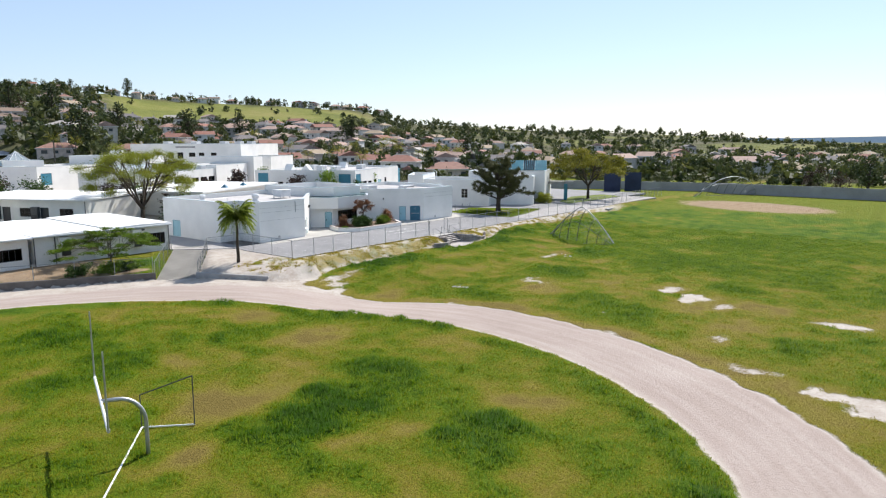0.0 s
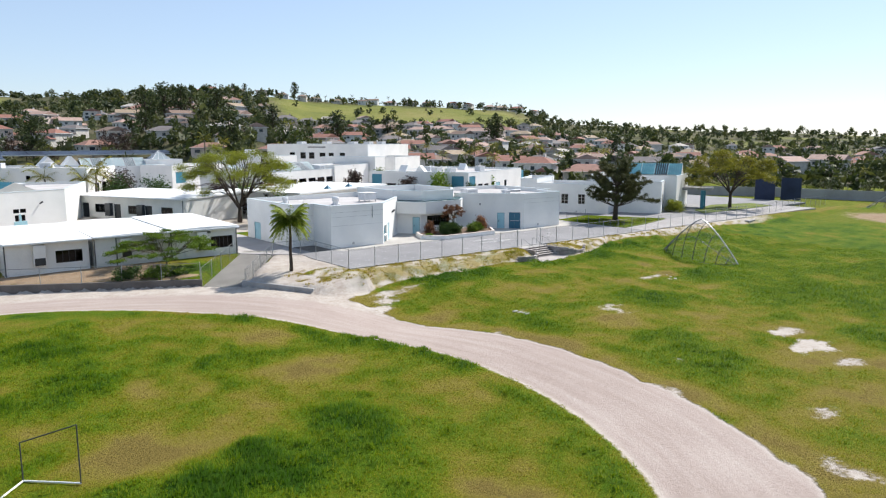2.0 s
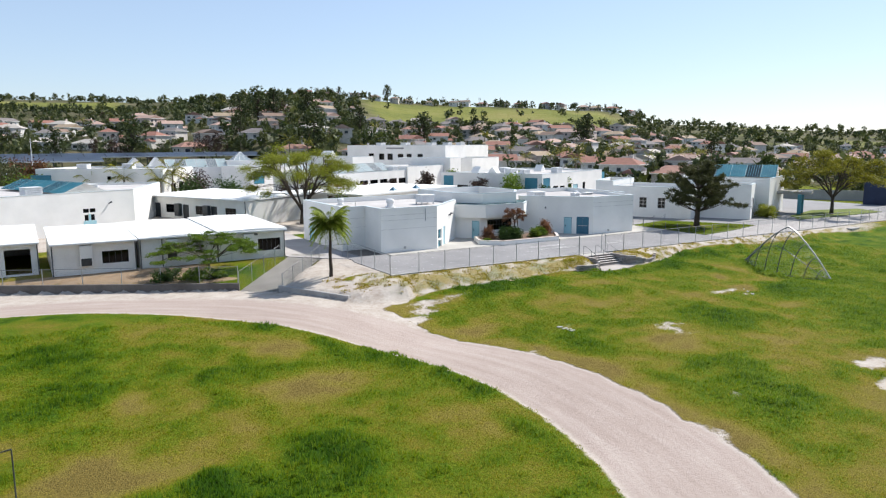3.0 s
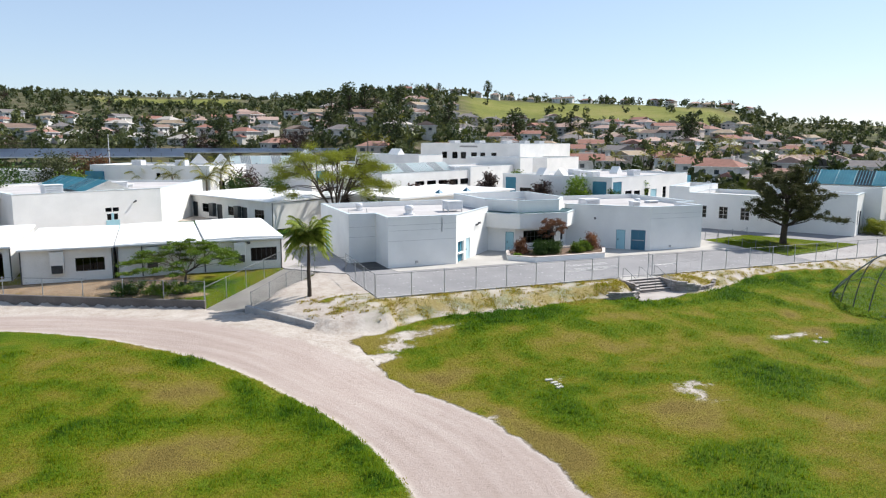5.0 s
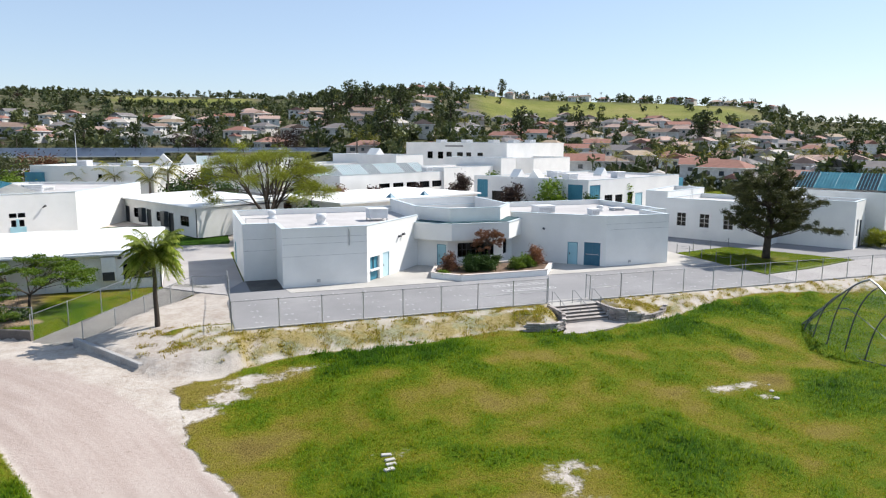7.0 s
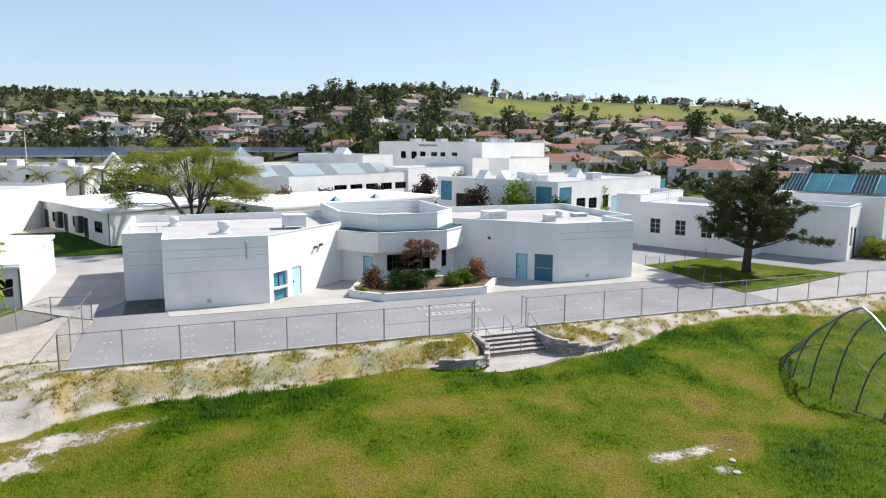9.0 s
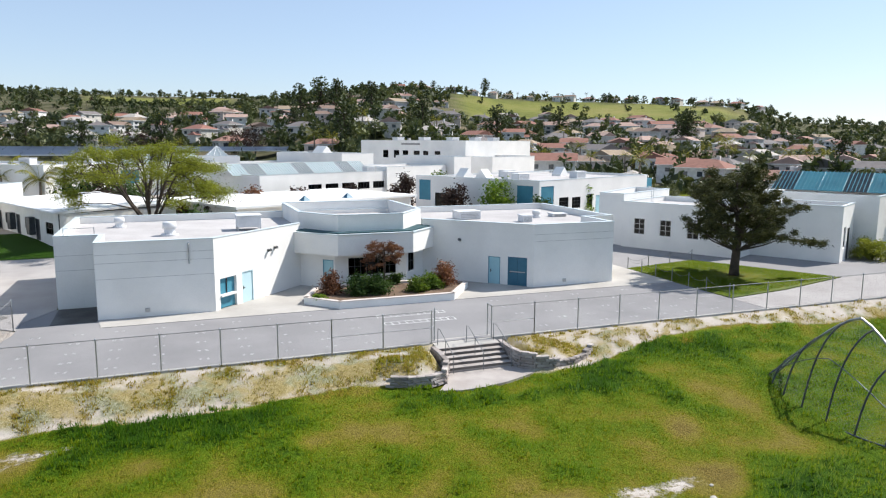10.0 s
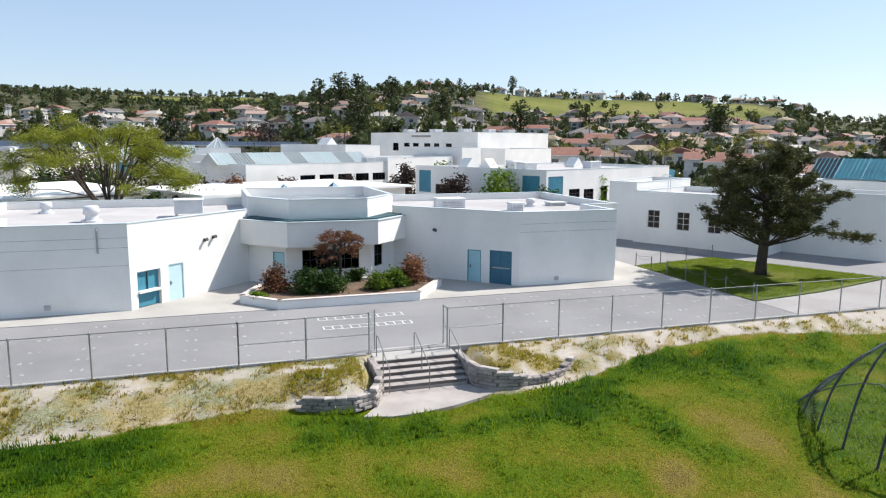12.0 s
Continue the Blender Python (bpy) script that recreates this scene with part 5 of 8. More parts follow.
def portable(c, turn, w, d, z0, h, label, ops, fall=0.25, units=1):
    """A portable classroom: boxed walls, a thin white roof with eaves, a window unit and a step."""
    g = pair(c, turn)
    poly = [g(0, 0), g(w, 0), g(w, d), g(0, d)]
    b, f = shell("portable_classroom", (*g(w / 2, d / 2), z0), poly, z0, z0 + h, label, ops, parapet=0.06, coping=False, th=0.2, wall_mat=CREAM, roof_mat=ROOF_WHITE)
    e = 0.45
    for u in range(units):
        bm = bmesh.new()
        a, c2, k0 = -0.1 + (w + 0.2) * u / units + 0.16 * (u > 0), -0.1 + (w + 0.2) * (u + 1) / units, 0.01 + 0.1 * u
        lo = [bm.verts.new((*g(s, t), z0 + h + k)) for s, t, k in ((a, -e, k0), (c2, -e, k0), (c2, d + e, k0 + fall), (a, d + e, k0 + fall))]
        hi = [bm.verts.new(v.co + Vector((0, 0, 0.2))) for v in lo]
        crest = [bm.verts.new((*g((a + c2) / 2, t), z0 + h + k)) for t, k in ((-e, k0 + 0.2 + 0.1 * (units > 1)), (d + e, k0 + fall + 0.2 + 0.1 * (units > 1)))]
        bm.faces.new((hi[0], crest[0], crest[1], hi[3]))
        bm.faces.new((crest[0], hi[1], hi[2], crest[1]))
        bm.faces.new(lo[::-1])
        bm.faces.new((lo[0], lo[1], hi[1], crest[0], hi[0]))
        bm.faces.new((lo[1], lo[2], hi[2], hi[1]))
        bm.faces.new((lo[2], lo[3], hi[3], crest[1], hi[2]))
        bm.faces.new((lo[3], lo[0], hi[0], hi[3]))
        part("roof_deck", bm, ROOF_WHITE, b, "white coated roof with narrow eaves")
        if u:
            bm = bmesh.new()
            f[0].bar(bm, a - 0.06, a + 0.06, z0 + 0.1, z0 + h, 0.0, 0.03)
            part("wall_seam", bm, DARK_STEEL, b, "dark seam between two units")
    bm = bmesh.new()
    F = Face(g(-0.1, -e), g(w + 0.1, -e))
    F.bar(bm, 0, w + 0.2, z0 + h + 0.03, z0 + h + 0.19, 0.0, 0.12, 0.02)
    part("gutter", bm, WHITE_METAL, b)
    for s in (0.06, w - 0.06):
        bm = bmesh.new()
        tube(bm, [f[0].at(s, 0.06, z0), f[0].at(s, 0.06, z0 + h)], 0.05, 8)
        part("down_pipe", bm, DARK_STEEL, b)
    return b, f


def wall_unit(f, s, z, parent):
    bm = bmesh.new()
    f.bar(bm, s - 0.5, s + 0.5, z, z + 1.85, 0.0, 0.45, 0.03)
    u = part("air_conditioner", bm, CREAM, parent, "tall cream wall-hung air conditioner")
    bm = bmesh.new()
    f.bar(bm, s - 0.42, s + 0.42, z + 0.06, z + 0.72, 0.45, 0.48)
    part("grille", bm, DARK_FRAME, u)


def portables():
    b, f = portable((28.45, 69.3), 0, 13.7, 13.4, 0.85, 2.76, "white portable classroom with dark slatted windows and a white roof",
                    {0: [("window", 10.95, 13.25, 1.68, 2.9, 5, 1)]}, fall=0.12, units=2)
    wall_unit(f[0], 9.95, 1.65, b)
    wall_unit(f[0], 2.75, 1.65, b)
    for k, s in enumerate((1.95, 5.6, 8.3)):
        bm = bmesh.new()
        f[0].bar(bm, s - 0.05, s + 0.05, 0.95, 3.55, 0.0, 0.05, 0.01)
        part("conduit" if k else "pipe", bm, DARK_STEEL if not k else WHITE_METAL, b)
    for s in (7.4, 10.6):
        bm = bmesh.new()
        f[0].bar(bm, s, s + 0.3, 3.3, 3.48, 0.0, 0.22, 0.02)
        part("wall_lamp", bm, DARK_STEEL, b, "small dark wall lamp under the eaves")
    b, f = portable((21.3, 69.4), 0, 6.85, 12.2, 0.85, 2.7, "white portable classroom with a long dark window",
                    {0: [("window", 4.0, 6.2, 1.68, 2.8, 4, 1)]})
    wall_unit(f[0], 2.7, 1.6, b)
    b, f = portable((4.2, 71.5), 0, 16.2, 13.0, 0.85, 2.75, "white portable classroom at the end of the row", {0: [("window", 10.5, 12.8, 1.7, 2.8, 5, 1), ("hole", 13.6, 15.6, 1.0, 3.2)]})
    wall_unit(f[0], 8.0, 1.6, b)
    b, f = portable((36.1, 114.6), -64.5, 21.6, 11.5, 1.2, 3.35, "white portable classroom with a row of windows and a white roof",
                    {0: [("door", 1.6, 2.9, 1.4, 3.6, DARK_FRAME, "dark open doorway"), ("window", 4.2, 6.6, 2.3, 3.5, 3, 2), ("door", 8.2, 9.5, 1.4, 3.6, DARK_FRAME, "dark doorway"), ("window", 11.0, 13.2, 2.3, 3.5, 3, 2), ("door", 14.4, 15.7, 1.4, 3.6, DARK_FRAME, "dark doorway"), ("window", 17.4, 19.6, 2.3, 3.5, 3, 2)]})
    for s in (7.4, 13.8):
        bm = bmesh.new()
        f[0].bar(bm, s - 0.55, s + 0.55, 1.9, 3.7, 0.0, 0.55, 0.03)
        u = part("air_conditioner", bm, DARK_STEEL, b, "tall dark wall-hung air conditioner")
        bm = bmesh.new()
        f[0].bar(bm, s - 0.45, s + 0.45, 2.0, 2.7, 0.55, 0.58)
        part("grille", bm, DARK_FRAME, u)


portables()


# ---- plants ----
def limb(bm, p, d, length, r, level, rng, tips, bend=0.25, spread=0.7, up=0.2, kids=3):
    """A tapering, bending branch with its own branches; leaf places gather in tips."""
    pts, radii = [Vector(p)], [r]
    d = Vector(d).normalized()
    steps = 4
    for k in range(steps):
        d = (d + Vector((rng.uniform(-bend, bend), rng.uniform(-bend, bend), rng.uniform(-bend, bend) + up * 0.3))).normalized()
        pts.append(pts[-1] + d * length / steps)
        radii.append(r * (1 - 0.5 * (k + 1) / steps))
    tube(bm, pts, radii, 7 if level > 1 else 5, False)
    if level <= 0:
        tips.append(pts[-1])
        tips.append(pts[-2])
        return
    for k in range(kids):
        a = rng.uniform(0, 2 * math.pi)
        side = d.orthogonal().normalized()
        side = Matrix.Rotation(a, 3, d) @ side
        nd = (d * (1 - spread * 0.5) + side * spread + Vector((0, 0, up))).normalized()
        limb(bm, pts[-1 if k else -2], nd, length * rng.uniform(0.6, 0.85), radii[-1] * 0.85, level - 1, rng, tips, bend, spread, up, kids)


def leaves(name, places, count, size, mat, rng, reach=0.8, flat=1.0, long=2.0):
    """One mesh of many single leaves scattered round the given places."""
    P = np.array([tuple(p) for p in places])
    g = np.random.RandomState(rng.randint(0, 10**6))
    c = P[g.randint(0, len(P), count)] + g.normal(0, 1, (count, 3)) * np.array([reach, reach, reach * flat]) * 0.6
    a = g.normal(0, 1, (count, 3))
    a[:, 2] *= 0.6
    a /= np.linalg.norm(a, axis=1)[:, None] + 1e-9
    b = np.cross(a, g.normal(0, 1, (count, 3)))
    b /= np.linalg.norm(b, axis=1)[:, None] + 1e-9
    s = size * g.uniform(0.6, 1.4, (count, 1))
    v = np.stack([c - a * s * long * 0.5, c + b * s * 0.5, c + a * s * long * 0.5, c - b * s * 0.5], 1).reshape(-1, 3)
    me = bpy.data.meshes.new(name)
    me.from_pydata(v.tolist(), [], np.arange(4 * count).reshape(-1, 4).tolist())
    me.materials.append(mat)
    return me


def crown_part(name, me, parent, label=""):
    ob = new(name, me)
    ob.parent = parent
    return tagged(ob, label)


def move_mesh(me, vec):
    me.transform(Matrix.Translation(vec))
    return me


def umbrella_tree(at, height, width, label, seed, mat, count=9000, stems=3, bole=0.22, fine=0.1, loose=0.042, droop=0.42, name="tree", flat=0.75):
    """A broad, airy tree: short trunk, limbs that arch up and out, twigs and a layered, gappy crown like an umbrella."""
    rng = random.Random(seed)
    th = thing(name, at, label, "tree")
    base = Vector(at)
    bm = bmesh.new()
    fork = base + Vector((0.1, 0, height * bole))
    tube(bm, [base - Vector((0, 0, 0.2)), base + Vector((0.05, 0, height * bole * 0.5)), fork], [height * 0.032, height * 0.026, height * 0.023], 9)
    R, n, spots = width * 0.5, stems + 3, []
    for k in range(n):
        a = 2 * math.pi * (k + rng.uniform(-0.3, 0.3)) / n
        out = R * rng.uniform(0.42, 0.62)
        lean = Vector((math.cos(a), math.sin(a), 0))
        elbow = fork + lean * out * 0.45 + Vector((0, 0, height * (0.62 - bole) * rng.uniform(0.42, 0.6)))
        end = fork + lean * out + Vector((0, 0, height * (rng.uniform(0.72, 0.84) - bole)))
        line = [fork + (elbow - fork) * s * 2 if s < 0.5 else elbow + (end - elbow) * (s * 2 - 1) for s in (0, 0.25, 0.5, 0.75, 1.0)]
        line = [p + Vector((rng.uniform(-1, 1), rng.uniform(-1, 1), rng.uniform(-1, 1))) * height * 0.012 for p in line]
        tube(bm, line, [height * 0.0155, height * 0.0135, height * 0.011, height * 0.008, height * 0.005], 7, False)
        for j in range(9):
            b = a + rng.uniform(-1, 1) * 3.3 / n
            q = R * math.sqrt(rng.uniform(0.06, 1.0)) * rng.uniform(0.85, 1.04)
            lift = -0.26 * rng.random() ** 1.4
            tip = Vector((base.x + math.cos(b) * q, base.y + math.sin(b) * q, base.z + height * (0.97 - droop * (q / R) ** 2 + lift * (0.55 + q / R) + rng.uniform(-0.04, 0.03))))
            s = rng.uniform(0.3, 0.95)
            i = min(3, int(s * 4))
            p = line[i] + (line[i + 1] - line[i]) * (s * 4 - i)
            m = (p + tip) / 2 + Vector((rng.uniform(-0.3, 0.3), rng.uniform(-0.3, 0.3), height * 0.03))
            tube(bm, [p, m, tip], [height * 0.0065, height * 0.0045, height * 0.002], 5, False)
            for f in range(4):
                c = b + rng.uniform(-1.3, 1.3)
                w = tip + Vector((math.cos(c), math.sin(c), rng.uniform(-0.22, 0.12))) * width * rng.uniform(0.04, 0.085)
                tube(bm, [m + (tip - m) * rng.uniform(0.3, 1.0), w], [height * 0.003, height * 0.0012], 4, False)
                spots += [w, w, (w + tip) / 2, tip]
    part("trunk", bm, BARK, th, "", True)
    me = leaves("crown", spots, count, fine, mat, rng, width * loose, flat, 3.0)
    crown_part("crown", move_mesh(me, -base), th)
    return th


def pine_tree(at, height, label, seed):
    """A broad old pine: a stout bole, level limbs in tiers and flat pads of needles."""
    rng = random.Random(seed)
    th = thing("pine_tree", at, label, "tree")
    base = Vector(at)
    bm = bmesh.new()
    spine = [base + Vector((0.2 * math.sin(k * 0.7), 0.12 * math.sin(k * 1.1), height * 0.95 * k / 8 - 0.15)) for k in range(9)]
    tube(bm, spine, [0.44, 0.36, 0.33, 0.30, 0.26, 0.2, 0.15, 0.1, 0.05], 10)
    pads = []
    for k in range(66):
        t = 0.34 + 0.62 * (k + rng.uniform(-0.3, 0.3)) / 66
        wide = 4.6 * math.sqrt(max(0.12, 1 - abs((t - 0.54) / 0.47) ** 3.4))
        a = k * 2.399 + rng.uniform(-0.5, 0.5)
        reach = max(0.6, wide * rng.uniform(0.5, 1.05))
        p = spine[min(8, int(t * 7))]
        q = Vector((p.x + math.cos(a) * reach, p.y + math.sin(a) * reach, base.z + height * t + rng.uniform(-0.3, 0.5)))
        tube(bm, [p, p + (q - p) * 0.5 + Vector((0, 0, -0.15)), q], [0.09, 0.055, 0.018], 5, False)
        side = Vector((-math.sin(a), math.cos(a), 0))
        for s in range(5):
            f = 0.55 + 0.48 * s / 4
            pads.append(p + (q - p) * f + side * rng.uniform(-0.6, 0.6) * (1.2 - f * 0.5) + Vector((0, 0, rng.uniform(-0.1, 0.4))))
    p, q = base + Vector((0, 0, 3.3)), base + Vector((5.6, -2.9, 2.6))
    tube(bm, [p, (p + q) / 2 + Vector((0, 0, 0.25)), q], [0.12, 0.08, 0.03], 5, False)
    pads += [p + (q - p) * s + Vector((rng.uniform(-0.5, 0.5), rng.uniform(-0.5, 0.5), 0.15)) for s in (0.72, 0.8, 0.86, 0.92, 0.97, 1.0, 1.04)]
    part("trunk", bm, BARK, th, "", True)
    me = leaves("crown", pads, 66000, 0.052, LEAF_PINE, rng, 0.3, 0.8, 5.0)
    crown_part("crown", move_mesh(me, -base), th, "dense dark needle tufts")


def frond(bm, base, yaw, reach, lift, droop, rng, width=0.55, bits=16):
    """A feather frond: an arching rib with leaflets that hang to both sides."""
    d = Vector((math.cos(yaw), math.sin(yaw), 0))
    side = Vector((-d.y, d.x, 0))
    pts = [base + d * reach * s + Vector((0, 0, lift * s - droop * s * s)) for s in (k / 8 for k in range(9))]
    tube(bm, pts, [0.035 * (1 - 0.09 * k) for k in range(9)], 4, False)
    for k in range(bits):
        s = 0.12 + 0.88 * k / bits
        i = min(7, int(s * 8))
        p = pts[i] + (pts[i + 1] - pts[i]) * (s * 8 - i)
        w = width * math.sin(math.pi * min(1.0, 0.15 + 0.85 * (1 - abs(2 * s - 0.9) * 0.8)) * 0.5)
        for sg in (-1, 1):
            tip = p + side * sg * w + d * 0.18 + Vector((0, 0, -w * rng.uniform(0.3, 0.9)))
            v = [bm.verts.new(q) for q in (p - d * 0.03, p + d * 0.09, tip)]
            bm.faces.new(v)


def palm(at, height, label, seed, fronds=16, reach=2.0, trunk_r=0.16, name="palm_tree", mat=None, bits=16):
    rng = random.Random(seed)
    th = thing(name, at, label, "palm tree")
    base = Vector(at)
    bm = bmesh.new()
    pts = [base + Vector((0.02 * math.sin(k), 0.02 * math.cos(k * 1.3), height * k / 10 - 0.1 * (k == 0))) for k in range(11)]
    tube(bm, pts, [trunk_r * (1.25 - 0.06 * k + 0.08 * (k % 2)) for k in range(11)], 10)
    part("trunk", bm, BARK if trunk_r < 0.15 else PALM_BARK, th, "", True)
    for k in range(fronds):
        bm = bmesh.new()
        t = k / fronds
        frond(bm, pts[-1] + Vector((0, 0, 0.1)), k * 2.399 + rng.uniform(-0.2, 0.2), reach * rng.uniform(0.85, 1.1), reach * (2.0 - 1.85 * t), reach * (1.05 + 0.2 * t), rng, reach * 0.27, bits)
        part("frond", bm, mat or LEAF_PALM, th)
    return th


def shrub(at, size, label, seed, mat, count=1600, leaf_size=0.085, name="shrub", category="shrub"):
    rng = random.Random(seed)
    th = thing(name, at, label, category)
    base = Vector(at)
    bm = bmesh.new()
    spots = []
    for k in range(9):
        a = rng.uniform(0, 2 * math.pi)
        q = base + Vector((math.cos(a) * size[0] * 0.42 * rng.random(), math.sin(a) * size[1] * 0.42 * rng.random(), size[2] * rng.uniform(0.45, 0.95)))
        tube(bm, [base + Vector((0, 0, -0.05)), (base + q) / 2 + Vector((0.05, 0, 0.05)), q], [0.035, 0.025, 0.01], 5, False)
        for s in (0.45, 0.7, 0.9, 1.0):
            spots.append(base + (q - base) * s)
    for k in range(34):
        u, w, h = rng.uniform(-1, 1), rng.uniform(-1, 1), rng.random()
        if u * u + w * w < 1:
            spots.append(base + Vector((u * size[0] * 0.45, w * size[1] * 0.45, size[2] * (0.12 + 0.78 * h * math.sqrt(1 - u * u - w * w)))))
    part("stem", bm, BARK, th)
    me = leaves("foliage", spots, count, leaf_size, mat, rng, min(size) * 0.2 + 0.05, 0.8, 2.0)
    crown_part("foliage", move_mesh(me, -base), th)
    return th


# trees and shrubs of the school grounds
umbrella_tree((53.2, 95.0, 1.3), 10.6, 14.8, "broad feathery light-green tree over the school roofs", 4, LEAF_LIGHT, 52000, 4, fine=0.062, loose=0.043, droop=0.26, bole=0.16)
umbrella_tree((127.3, 62.9, 1.0), 10.0, 14.5, "broad yellow-green tree with open branches on a lawn", 9, LEAF_YELLOW, 20000, bole=0.26, droop=0.3)
pine_tree((97.6, 63.9, 0.98), 8.8, "dark spreading pine tree on a small lawn", 3)
palm((42.1, 56.9, 0.55), 4.6, "young palm tree with a slim trunk on the sandy slope", 5, 64, 1.75, 0.135, bits=30)
umbrella_tree((33.6, 65.2, 0.85), 3.6, 9.0, "low spreading bright-green tree by the portable classroom", 12, LEAF_LOW, 17000, bole=0.25, fine=0.06, loose=0.034, flat=0.3)
umbrella_tree((69.0, 66.6, 1.35), 3.5, 2.6, "slender small tree with red-brown leaves in the planter", 21, LEAF_RED, 3600, stems=2, bole=0.54, fine=0.055, loose=0.07, droop=0.2)
for x, y, s, lab, mat, n in ((65.2, 66.3, (1.4, 1.3, 1.5), "red-tipped bushy shrub in the planter", LEAF_RED, 2200), (67.0, 65.6, (2.0, 1.7, 1.35), "dense dark-green rounded shrub in the planter", LEAF_SHRUB, 3400), (68.4, 65.4, (2.0, 1.7, 1.3), "dense dark-green rounded shrub in the planter", LEAF_SHRUB, 3400),
                             (71.0, 65.2, (1.7, 1.3, 0.95), "loose green shrub in the planter", LEAF_LOW, 1800), (72.2, 65.7, (1.5, 1.3, 1.1), "loose green shrub in the planter", LEAF_LOW, 1800), (73.4, 66.3, (1.7, 1.5, 1.65), "reddish shrub at the planter end", LEAF_RED, 2400), (70.2, 68.0, (1.6, 0.7, 0.8), "low green shrub under the window", LEAF_SHRUB, 1200),
                             (64.2, 65.0, (1.1, 1.0, 0.3), "low light-green ground cover in the planter corner", LEAF_LOW, 900)):
    shrub((x, y, 1.3), s, lab, int(x * 10), mat, n)
for k, (x, y, s) in enumerate(((29.6, 62.7, (2.8, 1.3, 1.1)), (31.9, 61.9, (2.6, 1.3, 1.0)), (33.4, 62.0, (2.2, 1.6, 0.8)))):
    shrub((x, y, land(x, y) - 0.02), s, "low clipped green hedge plant by the retaining wall", 300 + k, LEAF_LOW if k % 2 else LEAF_SHRUB, 2000, name="hedge_plant", category="hedge")
shrub((115.2, 65.6, 0.97), (3.6, 3.0, 2.0), "rounded yellow-green bush by the hall door", 410, LEAF_LIGHT, 9000, 0.075)
for k, (x, y, s, mat) in enumerate(((56.5, 103.5, (5, 4, 3.4), LEAF_PURPLE), (60.5, 98.5, (4.2, 3.0, 3.6), LEAF_PURPLE), (59.0, 107.5, (5, 4, 4.0), LEAF_SHRUB), (71.5, 113.5, (4.2, 2.2, 3.9), LEAF_PURPLE), (80.0, 119.5, (4, 2.4, 4.0), LEAF_PURPLE), (88.0, 121.5, (4.0, 3.0, 5.2), LEAF_PURPLE),
                                      (93.6, 100.6, (5.0, 4.4, 5.4), LEAF_LOW), (89.6, 104.6, (4.2, 3.6, 4.4), LEAF_PURPLE), (97.8, 96.4, (2.4, 2.2, 4.0), LEAF_SHRUB), (44.0, 121.0, (6.0, 5.0, 5.6), LEAF_SHRUB), (50.0, 122.0, (6.0, 5.0, 5.0), LEAF_SHRUB), (36.2, 116.5, (3.4, 2.0, 1.4), LEAF_LOW), (57.5, 92.0, (5.4, 4.0, 4.0), LEAF_SHRUB), (55.5, 109.5, (5.5, 4.0, 4.6), LEAF_PURPLE), (60.0, 111.5, (5.0, 4.0, 4.2), LEAF_PURPLE), (64.0, 110.0, (4.6, 3.6, 4.2), LEAF_RED), (46.0, 130.0, (6.0, 5.0, 6.4), LEAF_PURPLE),
                                      (12.0, 128.0, (9.0, 6.0, 7.2), LEAF_SHRUB), (20.0, 130.0, (7.0, 6.0, 6.2), LEAF_LOW), (107.5, 102.4, (2.4, 2.0, 4.8), LEAF_LOW), (93.0, 118.0, (3.6, 3.0, 5.4), LEAF_LOW))):
    lab = {id(LEAF_PURPLE): "dark reddish shrub between school blocks", id(LEAF_SHRUB): "dense dark-green shrub between school blocks", id(LEAF_LOW): "leafy bright-green shrub by a school block", id(LEAF_RED): "red-brown leafy shrub between school blocks"}[id(mat)]
    shrub((x, y, land(x, y)), s, lab, 500 + k, mat, 2600, 0.2)
for k, (x, y, w, h, mat) in enumerate(((9.5, 116.0, 8.0, 9.5, LEAF_SHRUB), (4.0, 120.0, 9.0, 8.5, LEAF_LOW), (16.5, 146.0, 9.0, 8.6, LEAF_OLIVE), (20.5, 149.0, 7.0, 8.0, LEAF_RED))):
    shrub((x, y, land(x, y)), (w, w * 0.8, h), "large leafy tree beside the white school blocks", 560 + k, mat, 5200, 0.2, "bushy_tree", "tree")
for k, (x, y, h) in enumerate(((39.5, 124.5, 4.6), (42.0, 127.5, 5.6), (34.5, 128.0, 5.0), (30.0, 132.0, 4.2))):
    palm((x, y, land(x, y)), h, "leafy yellow-green palm between school blocks", 40 + k, 14, 3.0, 0.2, mat=LEAF_YELLOW)


# ---- things of the yard and field ----
def link_panel(width, height):
    """Chain-link mesh: crossing slanted wires as one sheet of real wires."""
    bm = bmesh.new()
    pitch, r = 0.12, 0.0013
    n = int((width + height) / pitch)
    for k in range(n):
        o = -height + k * pitch
        for sg in (1, -1):
            a, b = max(0.0, -o), min(height, width - o)
            if b - a > 0.02:
                xa, xb = o + a, o + b
                if sg < 0:
                    xa, xb = width - xa, width - xb
                vs = []
                for x, z in ((xa, a), (xb, b)):
                    vs.append([bm.verts.new((x + dx, dy, z)) for dx, dy in ((-r, -r), (r, -r), (0.0, r))])
                for i in range(3):
                    j = (i + 1) % 3
                    bm.faces.new((vs[0][i], vs[0][j], vs[1][j], vs[1][i]))
    me = bpy.data.meshes.new("mesh_panel")
    bm.to_mesh(me)
    bm.free()
    me.materials.append(WIRE)
    return me


LINK = {}


